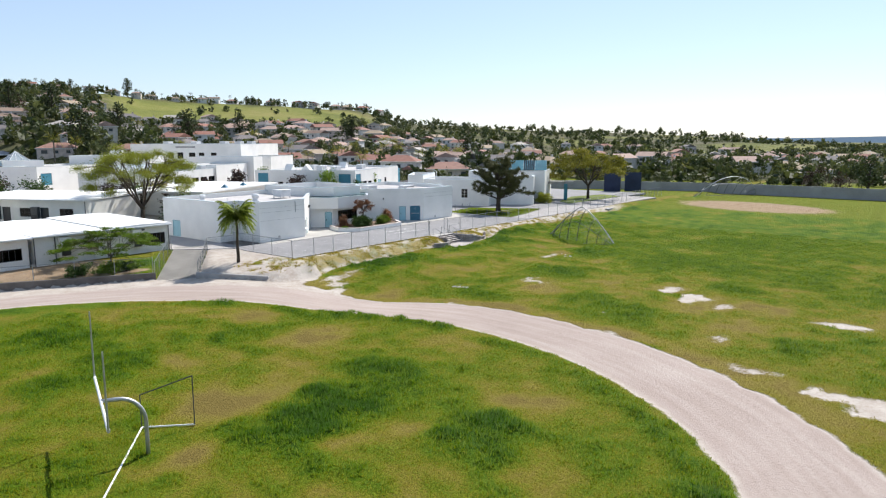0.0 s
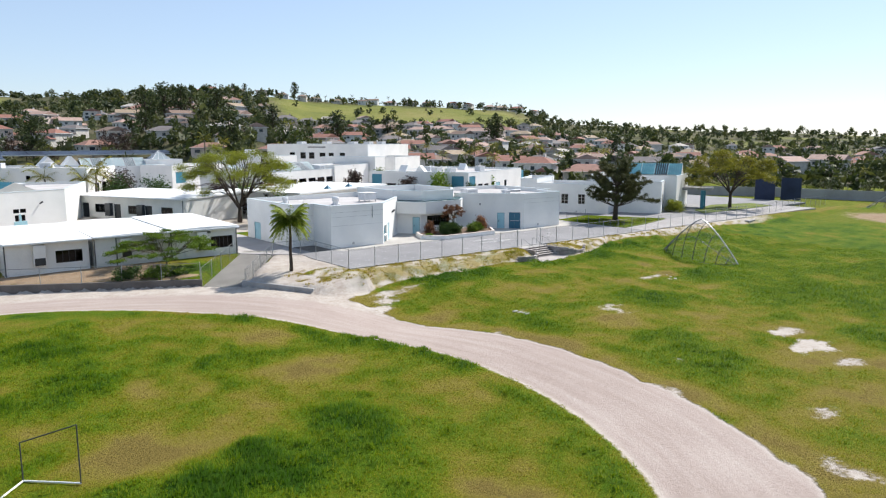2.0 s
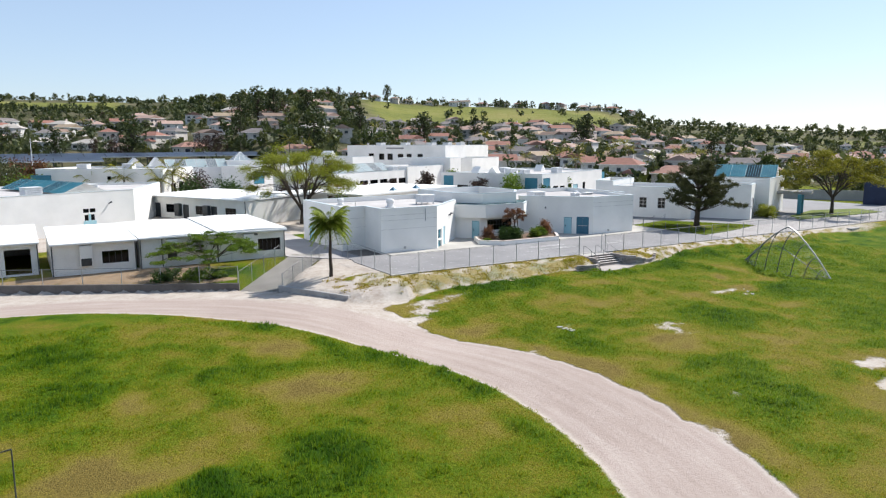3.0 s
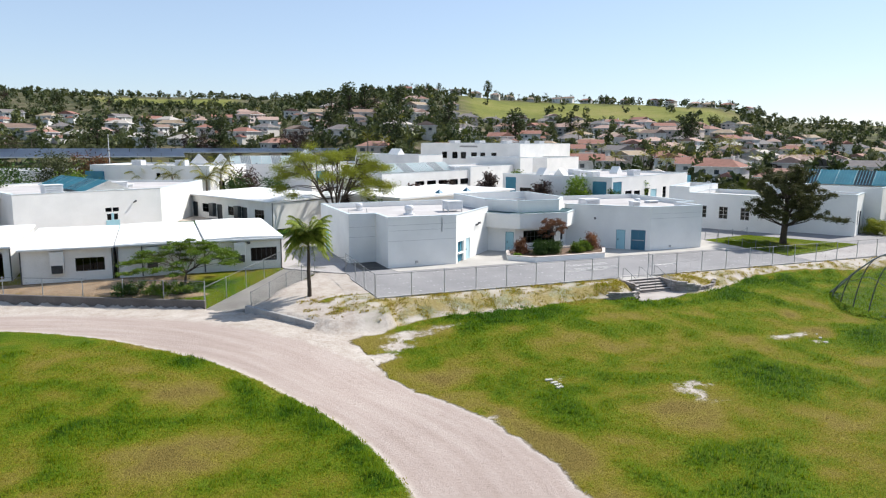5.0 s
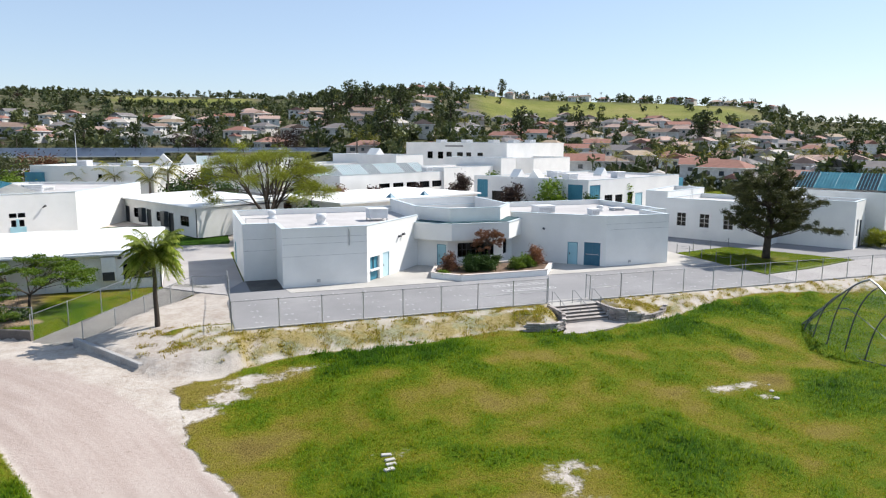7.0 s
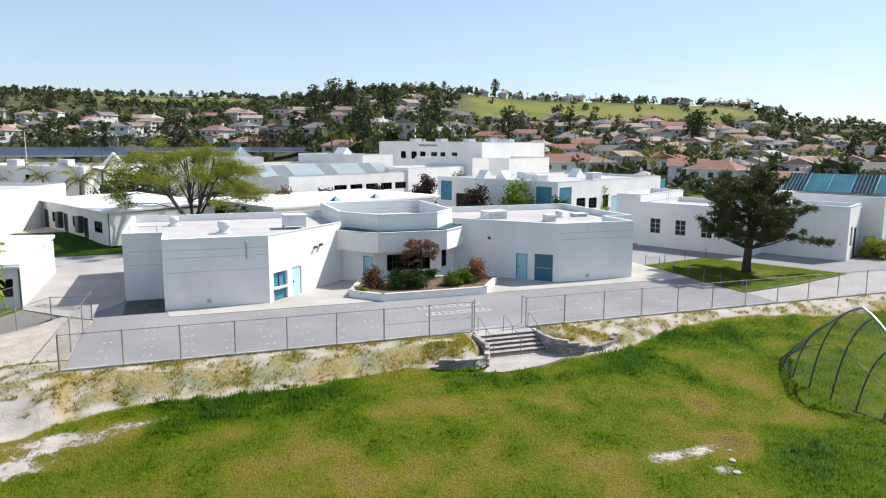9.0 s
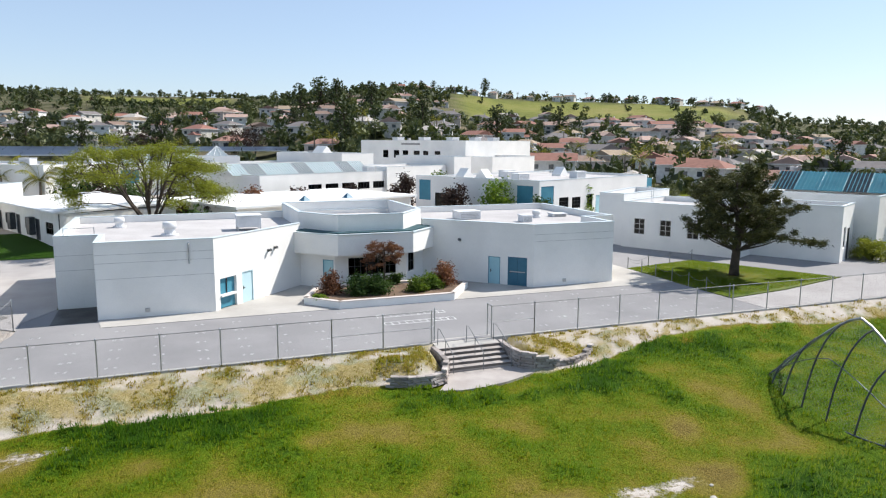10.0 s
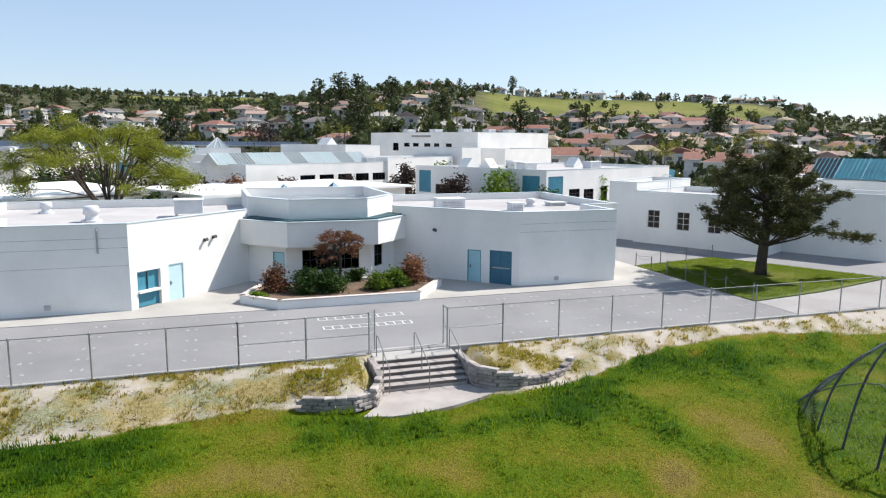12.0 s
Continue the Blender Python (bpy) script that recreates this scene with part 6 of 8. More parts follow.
def fence(pts, label, height=1.8, foot=None, mid=False, category="fence"):
    """A chain-link fence along the posts: posts, caps, top rails and a wire panel in each bay."""
    zs = [land(*p) if foot is None else foot for p in pts]
    th = thing("chain_link_fence", (*pts[0], zs[0]), label, category)
    o = Vector((*pts[0], zs[0]))
    bm = bmesh.new()
    tube(bm, [(0, 0, -0.15), (0, 0, height + 0.04)], 0.034, 8)
    tube(bm, [(0, 0, height + 0.03), (0, 0, height + 0.075)], [0.045, 0.02], 8)
    post = bpy.data.meshes.new("post")
    bm.to_mesh(post)
    bm.free()
    post.materials.append(STEEL)
    for p, z in zip(pts, zs):
        ob = new("post", post)
        ob.parent = th
        ob.location = Vector((*p, z)) - o
    for (p, z), (q, y) in zip(zip(pts, zs), zip(pts[1:], zs[1:])):
        d = Vector(q) - Vector(p)
        bm = bmesh.new()
        tube(bm, [(*p, z + height), (*q, y + height)], 0.022, 6)
        part("top_rail", bm, WIRE, th)
        if mid:
            bm = bmesh.new()
            tube(bm, [(*p, z + height * 0.5), (*q, y + height * 0.5)], 0.02, 6)
            part("mid_rail", bm, STEEL, th)
        w = round(d.length, 1)
        if (w, height) not in LINK:
            LINK[w, height] = link_panel(w, height - 0.08)
        ob = new("mesh_panel", LINK[w, height])
        ob.parent = th
        k = d.length / w
        dx = d.normalized()
        rise = (y - z) / w
        ob.matrix_local = Matrix(((dx.x * k, -dx.y, 0, p[0] - o.x), (dx.y * k, dx.x, 0, p[1] - o.y), (rise, 0, 1, z + 0.05 - o.z), (0, 0, 0, 1)))
    return th


def fences():
    y, z = 54.0, 0.9
    west = [(46.4, y)] + [(49.25 + 2.68 * k, y) for k in range(8)]
    fence(west[:7], "galvanised chain-link fence along the sandy bank", foot=z)
    fence([west[6], west[7]], "galvanised chain-link fence bay with a mid rail by the steps", foot=z, mid=True)
    fence([(65.35, y + 0.03), (68.0, y + 0.03), (68.35, y + 0.5)], "chain-link gate panel beside the steps", foot=z, mid=True)
    fence([(71.5, y + 0.55), (71.5, y), (74.15, y)], "chain-link gate panel beside the steps, with a mid rail", foot=z, mid=True)
    fence([(74.15 + 2.82 * k, y) for k in range(16)], "galvanised chain-link fence along the sandy bank", foot=z)
    fence([(46.4, 54.0), (46.5, 57.3), (46.7, 60.7), (46.8, 64.2)], "chain-link fence corner beside the ramp", foot=0.92)
    d = (RAMP_HI - RAMP_LO).normalized()
    n = Vector((-d.y, d.x))
    pts = [tuple(RAMP_LO + d * s - n * (RAMP_HALF + 0.12)) for s in (0.6, 3.3, 6.0, 8.7, 11.2)]
    fence([*pts, (46.8, 64.2)], "sloping chain-link fence along the ramp", 1.5)
    pts = [tuple(RAMP_LO + d * s + n * (RAMP_HALF + 0.12)) for s in (0.3, 3.2, 6.1, 9.0, 11.9)]
    fence(pts, "sloping chain-link fence on the garden side of the ramp", 1.7)
    a, b = Vector(WALL_A[2]), Vector(WALL_A[1])
    e = (b - a).normalized()
    nn = Vector((-e.y, e.x)) * -0.55
    fence([tuple(a + e * s + nn) for s in (0.2, 3.4, 6.6, 9.8, 13.0, 16.2, 19.4, 22.6)], "chain-link fence above the retaining wall", 1.3, 0.68)


fences()


def bank_kerb():
    bm = bmesh.new()
    for x0, x1 in ((46.5, 67.9), (71.6, 118.0)):
        n = int((x1 - x0) / 3)
        for k in range(n):
            a, b = x0 + (x1 - x0) * k / n, x0 + (x1 - x0) * (k + 1) / n - 0.02
            box(bm, ((a + b) / 2, 54.02, 0.86), (b - a, 0.22, 0.24), 0, 0.02)
    structure("kerb", bm, CONCRETE, "pale concrete edging under the fence")


bank_kerb()


STEP_CONCRETE = surface("pinkish_step_concrete", (0.30, 0.265, 0.245), (0.42, 0.385, 0.36), 0.8, 20.0, 0.92, 0.3, 0.006)


def steps():
    th = thing("stairs", (69.8, 52.5, 0.0), "five pale concrete steps from the yard to the field", "stairs")
    x0, x1, run, rise = 68.1, 71.65, 0.37, 0.15
    for k in range(5):
        bm = bmesh.new()
        top = 0.15 + rise * k
        y0 = 51.75 + run * k
        box(bm, ((x0 + x1) / 2, (y0 + 54.0) / 2, top / 2 + rise / 2 - 0.05), (x1 - x0, 54.0 - y0, top + rise + 0.1 - 0.1), 0, 0.015)
        step = part("step", bm, STEP_CONCRETE, th)
        # Thin dark plate: the riser's shade, along with grime, put into colour.
        bm = bmesh.new()
        box(bm, ((x0 + x1) / 2, y0 - 0.004, top + rise - 0.125), (x1 - x0 - 0.01, 0.012, 0.12))
        part("riser", bm, DARK_CONCRETE, step, "riser face darkened for shade and grime")
    bm = bmesh.new()
    prism(bm, [(66.8, 49.55), (67.8, 49.25), (69.0, 49.3), (70.3, 49.6), (71.6, 50.1), (72.9, 50.75), (72.3, 51.0), (71.75, 51.74), (67.95, 51.74), (67.6, 50.6)], -0.35, 0.0)
    structure("pavement_landing", bm, STEP_CONCRETE, "pale concrete landing at the foot of the steps")
    bm = bmesh.new()
    wedge = [bm.verts.new(v) for v in ((68.1, 53.3, 0.856), (71.65, 53.3, 0.856), (71.65, 54.6, 0.962), (68.1, 54.6, 0.962))]
    bm.faces.new(wedge)
    for v in bmesh.ops.extrude_face_region(bm, geom=bm.faces[:])["geom"]:
        if isinstance(v, bmesh.types.BMVert):
            v.co.z -= 0.3
    bmesh.ops.recalc_face_normals(bm, faces=bm.faces[:])
    structure("pavement_landing_top", bm, CONCRETE, "pale concrete landing at the head of the steps")
    for x in (68.25, 69.9, 71.5):
        r = thing("handrail", (x, 52.6, 0.1), "bent steel tube handrail on the steps", "handrail", "stair handrails")
        bm = bmesh.new()
        tube(bm, [(x, 51.45, 0.05), (x, 51.45, 0.98), (x, 51.6, 1.06), (x, 53.4, 1.83), (x, 53.7, 1.83), (x, 53.72, 0.9)], 0.021, 8)
        part("rail", bm, WIRE, r)
        bm = bmesh.new()
        tube(bm, [(x, 52.55, 0.5), (x, 52.55, 1.47)], 0.022, 8)
        part("upright", bm, WIRE, r)


steps()


def stone_walls():
    """Curved dry walls of split blocks on both sides of the steps: each block is a piece."""
    rng = random.Random(8)
    shapes = []
    for k in range(4):
        bm = bmesh.new()
        box(bm, (0, 0, 0), (0.40, 0.26, 0.145), 0, 0.02)
        for v in bm.verts:
            v.co += Vector((rng.uniform(-0.02, 0.02), rng.uniform(-0.02, 0.02), rng.uniform(-0.006, 0.006)))
        me = bpy.data.meshes.new("block")
        bm.to_mesh(me)
        bm.free()
        me.materials.append(BLOCK)
        shapes.append(me)
    for arc, label in (([(67.95, 53.7), (67.95, 52.6), (67.85, 51.4), (67.4, 50.5), (66.6, 50.15), (65.6, 50.3), (64.6, 50.75)], "curved low wall of grey split blocks beside the steps"),
                       ([(71.85, 53.7), (71.8, 52.2), (71.95, 51.3), (72.5, 50.75), (73.4, 50.5), (74.6, 50.65), (75.7, 51.2), (76.5, 51.8)], "long curved low wall of grey split blocks")):
        pts = [Vector(p) for p in arc]
        th = thing("block_wall", (*arc[2], 0.0), label, "wall")
        marks = [0.0]
        for p, q in zip(pts, pts[1:]):
            marks.append(marks[-1] + (q - p).length)
        total = marks[-1]
        for row in range(6):
            top = 0.15 * row
            s = 0.2 if row % 2 else 0.0
            while s < total:
                i = max(j for j in range(len(marks) - 1) if marks[j] <= s)
                d = (pts[i + 1] - pts[i]).normalized()
                c = pts[i] + d * (s - marks[i])
                s += 0.41
                inner = bank_height(c.x + (-1.1 if c.x < 69.8 else 1.1), c.y + 0.8)
                if top > max(0.46 if c.x < 69.8 else 0.16, inner + 0.02):
                    continue
                ob = new("block", shapes[rng.randrange(4)])
                ob.parent = th
                ob.location = Vector((c.x, c.y, top + 0.07)) - th.location + Vector((rng.uniform(-0.02, 0.02), rng.uniform(-0.02, 0.02), 0))
                ob.rotation_euler = (0, 0, math.atan2(d.y, d.x) + rng.uniform(-0.06, 0.06))


stone_walls()


def planter():
    poly = [(63.2, 65.3), (65.1, 63.2), (73.0, 63.2), (75.4, 66.6), (74.2, 68.4), (64.6, 68.4)]
    th = thing("planter", (69, 66, 0.95), "low white concrete planter in front of the windows", "planter")
    core = inset(poly, 0.25)
    for i in range(len(poly)):
        j = (i + 1) % len(poly)
        part("side", wall_mesh(poly[i], poly[j], 0.9, 1.42, 0.25, (), (core[i], core[j])), STUCCO, th)
    bm = bmesh.new()
    for p, q in zip(poly, poly[1:] + poly[:1]):
        Face(p, q).bar(bm, -0.02, (Vector(q) - Vector(p)).length + 0.02, 1.421, 1.47, -0.29, 0.03)
    part("cap", bm, CAP_BRICK, th, "pale pinkish cap")
    bm = bmesh.new()
    prism(bm, inset(poly, 0.2), 1.0, 1.32)
    part("soil", bm, SOIL, th, "dark planting soil")


planter()


def painted_marks():
    th = thing("hopscotch", (69, 59.6, 0.95), "two white painted ladder grids on asphalt", "marking")
    for y in (60.2, 58.4):
        bm = bmesh.new()
        for k in range(11):
            box(bm, (66.8 + 0.44 * k, y + 0.3, 0.954), (0.06, 0.62, 0.004))
        for e in (0.0, 0.6):
            box(bm, (69.0, y + e, 0.9585), (4.46, 0.06, 0.004))
        part("ladder", bm, LINE_PAINT, th)
    rng = random.Random(5)
    th = thing("number_marks", (58, 58, 0.95), "rows of worn white painted marks on asphalt", "marking")
    for x in (48.2, 50.3, 52.4, 54.5, 56.6, 58.7, 60.8, 62.9, 65.0, 75.5, 77.6, 79.7, 81.8, 83.9, 86.0, 88.1, 90.0):
        for y in (55.3, 56.8, 58.4, 60.3, 62.2):
            bm = bmesh.new()
            for k in (-0.22, 0.16):
                for i in range(3):
                    box(bm, (x + k + rng.uniform(-0.03, 0.03), y - 0.09 + 0.09 * i, 0.953 + 0.001 * i), (rng.uniform(0.06, 0.2), 0.04, 0.004), rng.uniform(-8, 8))
            part("mark", bm, WORN_MARK, th)


painted_marks()


def backstop(at, turn, span, depth, height, bulge, label, ribs=11, peak=1.35):
    """A domed wire backstop: ribs rise from a shallow ground arc and lean over to a thick front arch."""
    th = thing("backstop", at, label, "backstop", "field backstops")
    m = Matrix.Translation(at) @ Matrix.Rotation(radians(turn), 4, "Z")

    def arch(t):
        a = math.pi * t
        return Vector((depth * math.sin(a) ** 0.8, -math.cos(a) * span / 2, height * (1 - abs(math.cos(a)) ** peak)))

    def foot(t):
        return Vector((-bulge * math.sin(math.pi * t), -math.cos(math.pi * t) * span / 2, 0.0))

    def shell_at(t, s):
        p, q = foot(t), arch(t)
        lift = math.sin(math.pi * 0.5 * s)
        return p + (q - p) * s + Vector((-0.08 * height * math.sin(math.pi * s) * math.sin(math.pi * t), 0, (lift - s) * q.z * 0.8))

    bm = bmesh.new()
    tube(bm, [m @ arch(k / 28) for k in range(29)], 0.06, 8)
    part("front_arch", bm, STEEL, th, "thick pale steel arch")
    bm = bmesh.new()
    tube(bm, [m @ (foot(k / 20) + Vector((0, 0, 0.05))) for k in range(21)], 0.035, 6)
    part("ground_rail", bm, BLUE_STEEL, th)
    for k in range(1, ribs):
        t = k / ribs
        bm = bmesh.new()
        tube(bm, [m @ shell_at(t, s / 8) for s in range(9)], 0.042, 6)
        part("rib", bm, RIB_STEEL, th)
    for s in (0.45,):
        bm = bmesh.new()
        tube(bm, [m @ shell_at(0.02 + 0.96 * k / 20, s) for k in range(21)], 0.022, 6)
        part("cross_rail", bm, BLUE_STEEL, th)
    bm = bmesh.new()
    nt, ns, r = 150, 60, 0.002
    for sg in (1, -1):
        for k in range(-ns, nt):
            if k % 2:
                continue
            last = None
            for i in range(0, ns + 1, 6):
                t = (k + i) / nt if sg > 0 else 1 - (k + i) / nt
                if not 0.03 < t < 0.97:
                    last = None
                    continue
                p = m @ shell_at(t, i / ns)
                v = [bm.verts.new(p + Vector(o)) for o in ((-r, -r, 0), (r, -r, 0), (0, r, r))]
                if last:
                    for a in range(3):
                        b = (a + 1) % 3
                        bm.faces.new((last[a], last[b], v[b], v[a]))
                last = v
    part("wire_mesh", bm, WIRE, th, "fine diamond wire mesh")


backstop((83.35, 41.45, -0.4), -5.0, 9.95, 0.2, 4.4, 2.0, "domed wire backstop with dark ribs on the grass")
backstop((163.5, 48.2, 0.0), 238.0, 17.0, 3.0, 4.5, 1.5, "large domed wire backstop behind the infield", 11, 2.2)


def goal_post():
    th = thing("football_goal", (15.4, 25.9, -0.45), "silver gooseneck football goal post with thin uprights", "goal post")
    post = Vector((15.4, 25.9, -0.45))
    mid = Vector((13.95, 26.65, 2.2))
    d = Vector((2.6, 6.5, 0)).normalized()
    pts = [post + Vector((0, 0, z)) for z in (-0.2, 0.7, 1.5)]
    for k in range(1, 9):
        a = math.pi / 2 * k / 8
        pts.append(Vector((post.x + (mid.x - post.x) * 0.62 * (1 - math.cos(a)), post.y + (mid.y - post.y) * 0.62 * (1 - math.cos(a)), 1.1 + 1.1 * math.sin(a))))
    pts.append(mid)
    bm = bmesh.new()
    tube(bm, pts, 0.085, 12)
    part("gooseneck", bm, STEEL, th, "thick bent silver pipe", True)
    a, b = mid + d * 3.45, mid - d * 3.45
    bm = bmesh.new()
    tube(bm, [a, b], 0.06, 10)
    part("crossbar", bm, WHITE_METAL, th)
    for p in (a, b):
        bm = bmesh.new()
        tube(bm, [p - Vector((0, 0, 0.05)), p + Vector((0, 0, 3.0))], [0.045, 0.03], 8)
        part("upright", bm, STEEL, th)


goal_post()


def soccer_goal():
    th = thing("soccer_goal", (16.7, 28.8, -0.42), "small soccer goal frame with white ground bars and dark tubes", "soccer goal")
    A, B, C = Vector((18.4, 27.2, -0.38)), Vector((16.7, 28.8, -0.38)), Vector((11.5, 22.6, -0.38))
    for p, q in ((A, B), (B, C)):
        bm = bmesh.new()
        tube(bm, [p, q], 0.04, 8)
        part("ground_bar", bm, WHITE_PAINT, th, "peeling white ground bar")
    for p, h in ((A, 2.35), (B, 1.55)):
        bm = bmesh.new()
        tube(bm, [p, p + Vector((0, 0, h))], 0.026, 8)
        part("upright", bm, DARK_STEEL, th, "thin dark upright")
    bm = bmesh.new()
    tube(bm, [A + Vector((0, 0, 2.35)), B + Vector((0, 0, 1.55))], 0.026, 8)
    part("top_bar", bm, DARK_STEEL, th, "thin dark top bar")


soccer_goal()


def lawn_posts():
    pts = [(91.25, 57.5), (91.25, 59.8), (91.25, 61.7), (91.25, 63.6), (91.25, 65.6), (91.25, 67.4), (91.25, 69.3), (93.7, 69.8), (96.4, 70.35), (99.3, 70.95)]
    for p in pts:
        th = thing("bollard", (*p, 0.95), "thin grey post with a sagging chain round the lawn", "post", "lawn posts")
        bm = bmesh.new()
        tube(bm, [(*p, 0.9), (*p, 1.95), (*p, 1.99)], [0.035, 0.035, 0.02], 10)
        part("post", bm, WIRE, th)
    for p, q in zip(pts, pts[1:]):
        bm = bmesh.new()
        a, b = Vector((*p, 1.86)), Vector((*q, 1.86))
        tube(bm, [a + (b - a) * (k / 8) - Vector((0, 0, 0.28 * (1 - (k / 4 - 1) ** 2))) for k in range(9)], 0.011, 5)
        single("chain", bm, WIRE, "sagging grey chain between two lawn posts", "chain", "lawn chains")


lawn_posts()


def side_yard():
    # covered walk and screens by the far lawn
    th = thing("shade_canopy", (124.6, 68.5, 1.0), "flat-roofed walkway canopy on grey posts", "canopy")
    bm = bmesh.new()
    box(bm, (124.8, 68.8, 4.25), (4.6, 7.0, 0.4), 28, 0.03)
    part("roof", bm, WALL_CONCRETE, th)
    for x, y in ((123.1, 65.6), (125.6, 66.8), (124.2, 71.4), (126.6, 72.4)):
        bm = bmesh.new()
        box(bm, (x, y, 2.5), (0.55, 0.55, 3.2), 28, 0.03)
        part("pillar", bm, TEAL, th, "dark teal pillar")
    bm = bmesh.new()
    prism(bm, [(116.5, 61.2), (127.5, 60.8), (138.0, 60.9), (140.0, 66.0), (131.0, 68.5), (120.0, 65.0)], 0.7, 1.03)
    structure("lawn_ground_east", bm, LAWN_SOIL, "small green lawn round the yellow-green tree")
    for x, y in ((150.0, 68.5), (155.5, 66.0)):
        th = thing("screen_panel", (x, y, 0.6), "tall dark blue wind screen on the court fence", "screen")
        bm = bmesh.new()
        box(bm, (x, y, 2.9), (0.08, 3.6, 4.4), 20)
        part("panel", bm, SOLAR, th)
        for o in (-1.8, 1.8):
            bm = bmesh.new()
            tube(bm, [(x - o * 0.34, y + o * 0.94, 0.4), (x - o * 0.34, y + o * 0.94, 5.2)], 0.05, 8)
            part("post", bm, DARK_STEEL, th)
    fence([(119.3 + 2.8 * k, 54.0 + 0.35 * k) for k in range(13)], "long chain-link fence towards the far courts", 1.8)
    th = thing("stairs", (118.0, 53.2, 0.0), "short pale concrete steps with low side walls", "stairs")
    for k in range(3):
        bm = bmesh.new()
        box(bm, (118.2, 53.0 + 0.25 * k, 0.15 + 0.15 * k), (4.2, 1.2, 0.3 + 0.02 * k), 8, 0.02)
        part("step", bm, CONCRETE, th)
    for x, y in ((115.0, 52.6), (121.4, 53.5)):
        bm = bmesh.new()
        box(bm, (x, y, 0.35), (2.4, 0.7, 0.8), 8, 0.03)
        part("side_wall", bm, WALL_CONCRETE, th)
    # block wall round the far end of the field
    line = [(168.0, -140.0), (168.5, -60.0), (169.0, 0.0), (171.5, 48.0), (166.0, 74.0), (150.0, 104.0), (128.0, 128.0)]
    th = thing("boundary_wall", (171, 40, 0), "long grey concrete block wall round the field", "wall")
    for p, q in zip(line, line[1:]):
        z = min(land(*p), land(*q)) - 0.3
        part("wall", wall_mesh(p, q, z, 2.4, 0.25, ()), BLOCK_WALL, th)
        f = Face(p, q)
        L = (f.q - f.p).length
        for k in range(int(L / 6)):
            bm = bmesh.new()
            f.bar(bm, 6 * k, 6 * k + 0.4, z, 2.5, -0.3, 0.06)
            part("pier", bm, BLOCK_WALL, th)


side_yard()


def carports():
    for x0, x1, y, z in ((-90.0, 92.0, 245.0, 3.9), (-80.0, 40.0, 218.0, 5.6)):
        g = land((x0 + x1) / 2, y)
        th = thing("solar_carport", ((x0 + x1) / 2, y, g), "long dark-blue solar panel carport on steel posts", "carport", "solar carports")
        n = int((x1 - x0) / 6)
        for k in range(n):
            a = x0 + (x1 - x0) * k / n
            bm = bmesh.new()
            vs = [bm.verts.new(v) for v in ((a + 0.06, y - 4, g + z - 0.6), (a + (x1 - x0) / n - 0.06, y - 4, g + z - 0.6), (a + (x1 - x0) / n - 0.06, y + 4, g + z + 0.5), (a + 0.06, y + 4, g + z + 0.5))]
            bm.faces.new(vs)
            bmesh.ops.solidify(bm, geom=bm.faces[:], thickness=0.22)
            part("solar_panel", bm, SOLAR_FAR, th)
            bm = bmesh.new()
            box(bm, (a + (x1 - x0) / n / 2, y - 4.05, g + z - 0.68), ((x1 - x0) / n, 0.1, 0.3))
            part("front_beam", bm, WHITE_METAL, th)
            if k % 2 == 0:
                bm = bmesh.new()
                box(bm, (a, y, g + z / 2 - 0.1), (0.25, 0.25, z), 0)
                part("post", bm, DARK_STEEL, th)


carports()


def flagpole():
    th = thing("flagpole", (22.5, 186.0, land(22.5, 186.0)), "slim white flagpole without a flag behind the school", "flagpole")
    z = th.location.z
    bm = bmesh.new()
    tube(bm, [(22.5, 186.0, z), (22.5, 186.0, z + 6.0), (22.5, 186.0, z + 11.8)], [0.13, 0.1, 0.06], 8)
    part("pole", bm, WHITE_METAL, th)
    bm = bmesh.new()
    bmesh.ops.create_uvsphere(bm, u_segments=8, v_segments=6, radius=0.13, matrix=Matrix.Translation((22.5, 186.0, z + 11.9)))
    part("finial", bm, STEEL, th)


flagpole()


def stones():
    rng = random.Random(14)
    for x, y, r in ((72.3, 37.5, 0.14), (71.7, 36.6, 0.16), (72.9, 38.3, 0.08)):
        bm = bmesh.new()
        bmesh.ops.create_icosphere(bm, subdivisions=2, radius=r)
        for v in bm.verts:
            v.co *= 1 + 0.3 * noise.noise(v.co * 6 + Vector((x, y, 0)))
            v.co.z *= 0.4
        bmesh.ops.translate(bm, verts=bm.verts, vec=(x, y, land(x, y) + r * 0.3))
        single("stone", bm, CONCRETE, "small flat pale stone lying in the grass", "stone", "loose stones")
    for k, (x, y) in enumerate(((51.5, 37.5), (51.5, 36.95), (51.4, 36.4), (51.15, 35.8))):
        bm = bmesh.new()
        z = land(x, y) + relief(x, y, cover(x, y)[1]) + 0.07
        box(bm, (x, y, z - 0.03), (0.44, 0.2, 0.09), rng.uniform(-14, 14), 0.02)
        single("paving_slab", bm, CONCRETE, "flat pale concrete slab lying in the grass", "slab", "slabs in the grass")


stones()


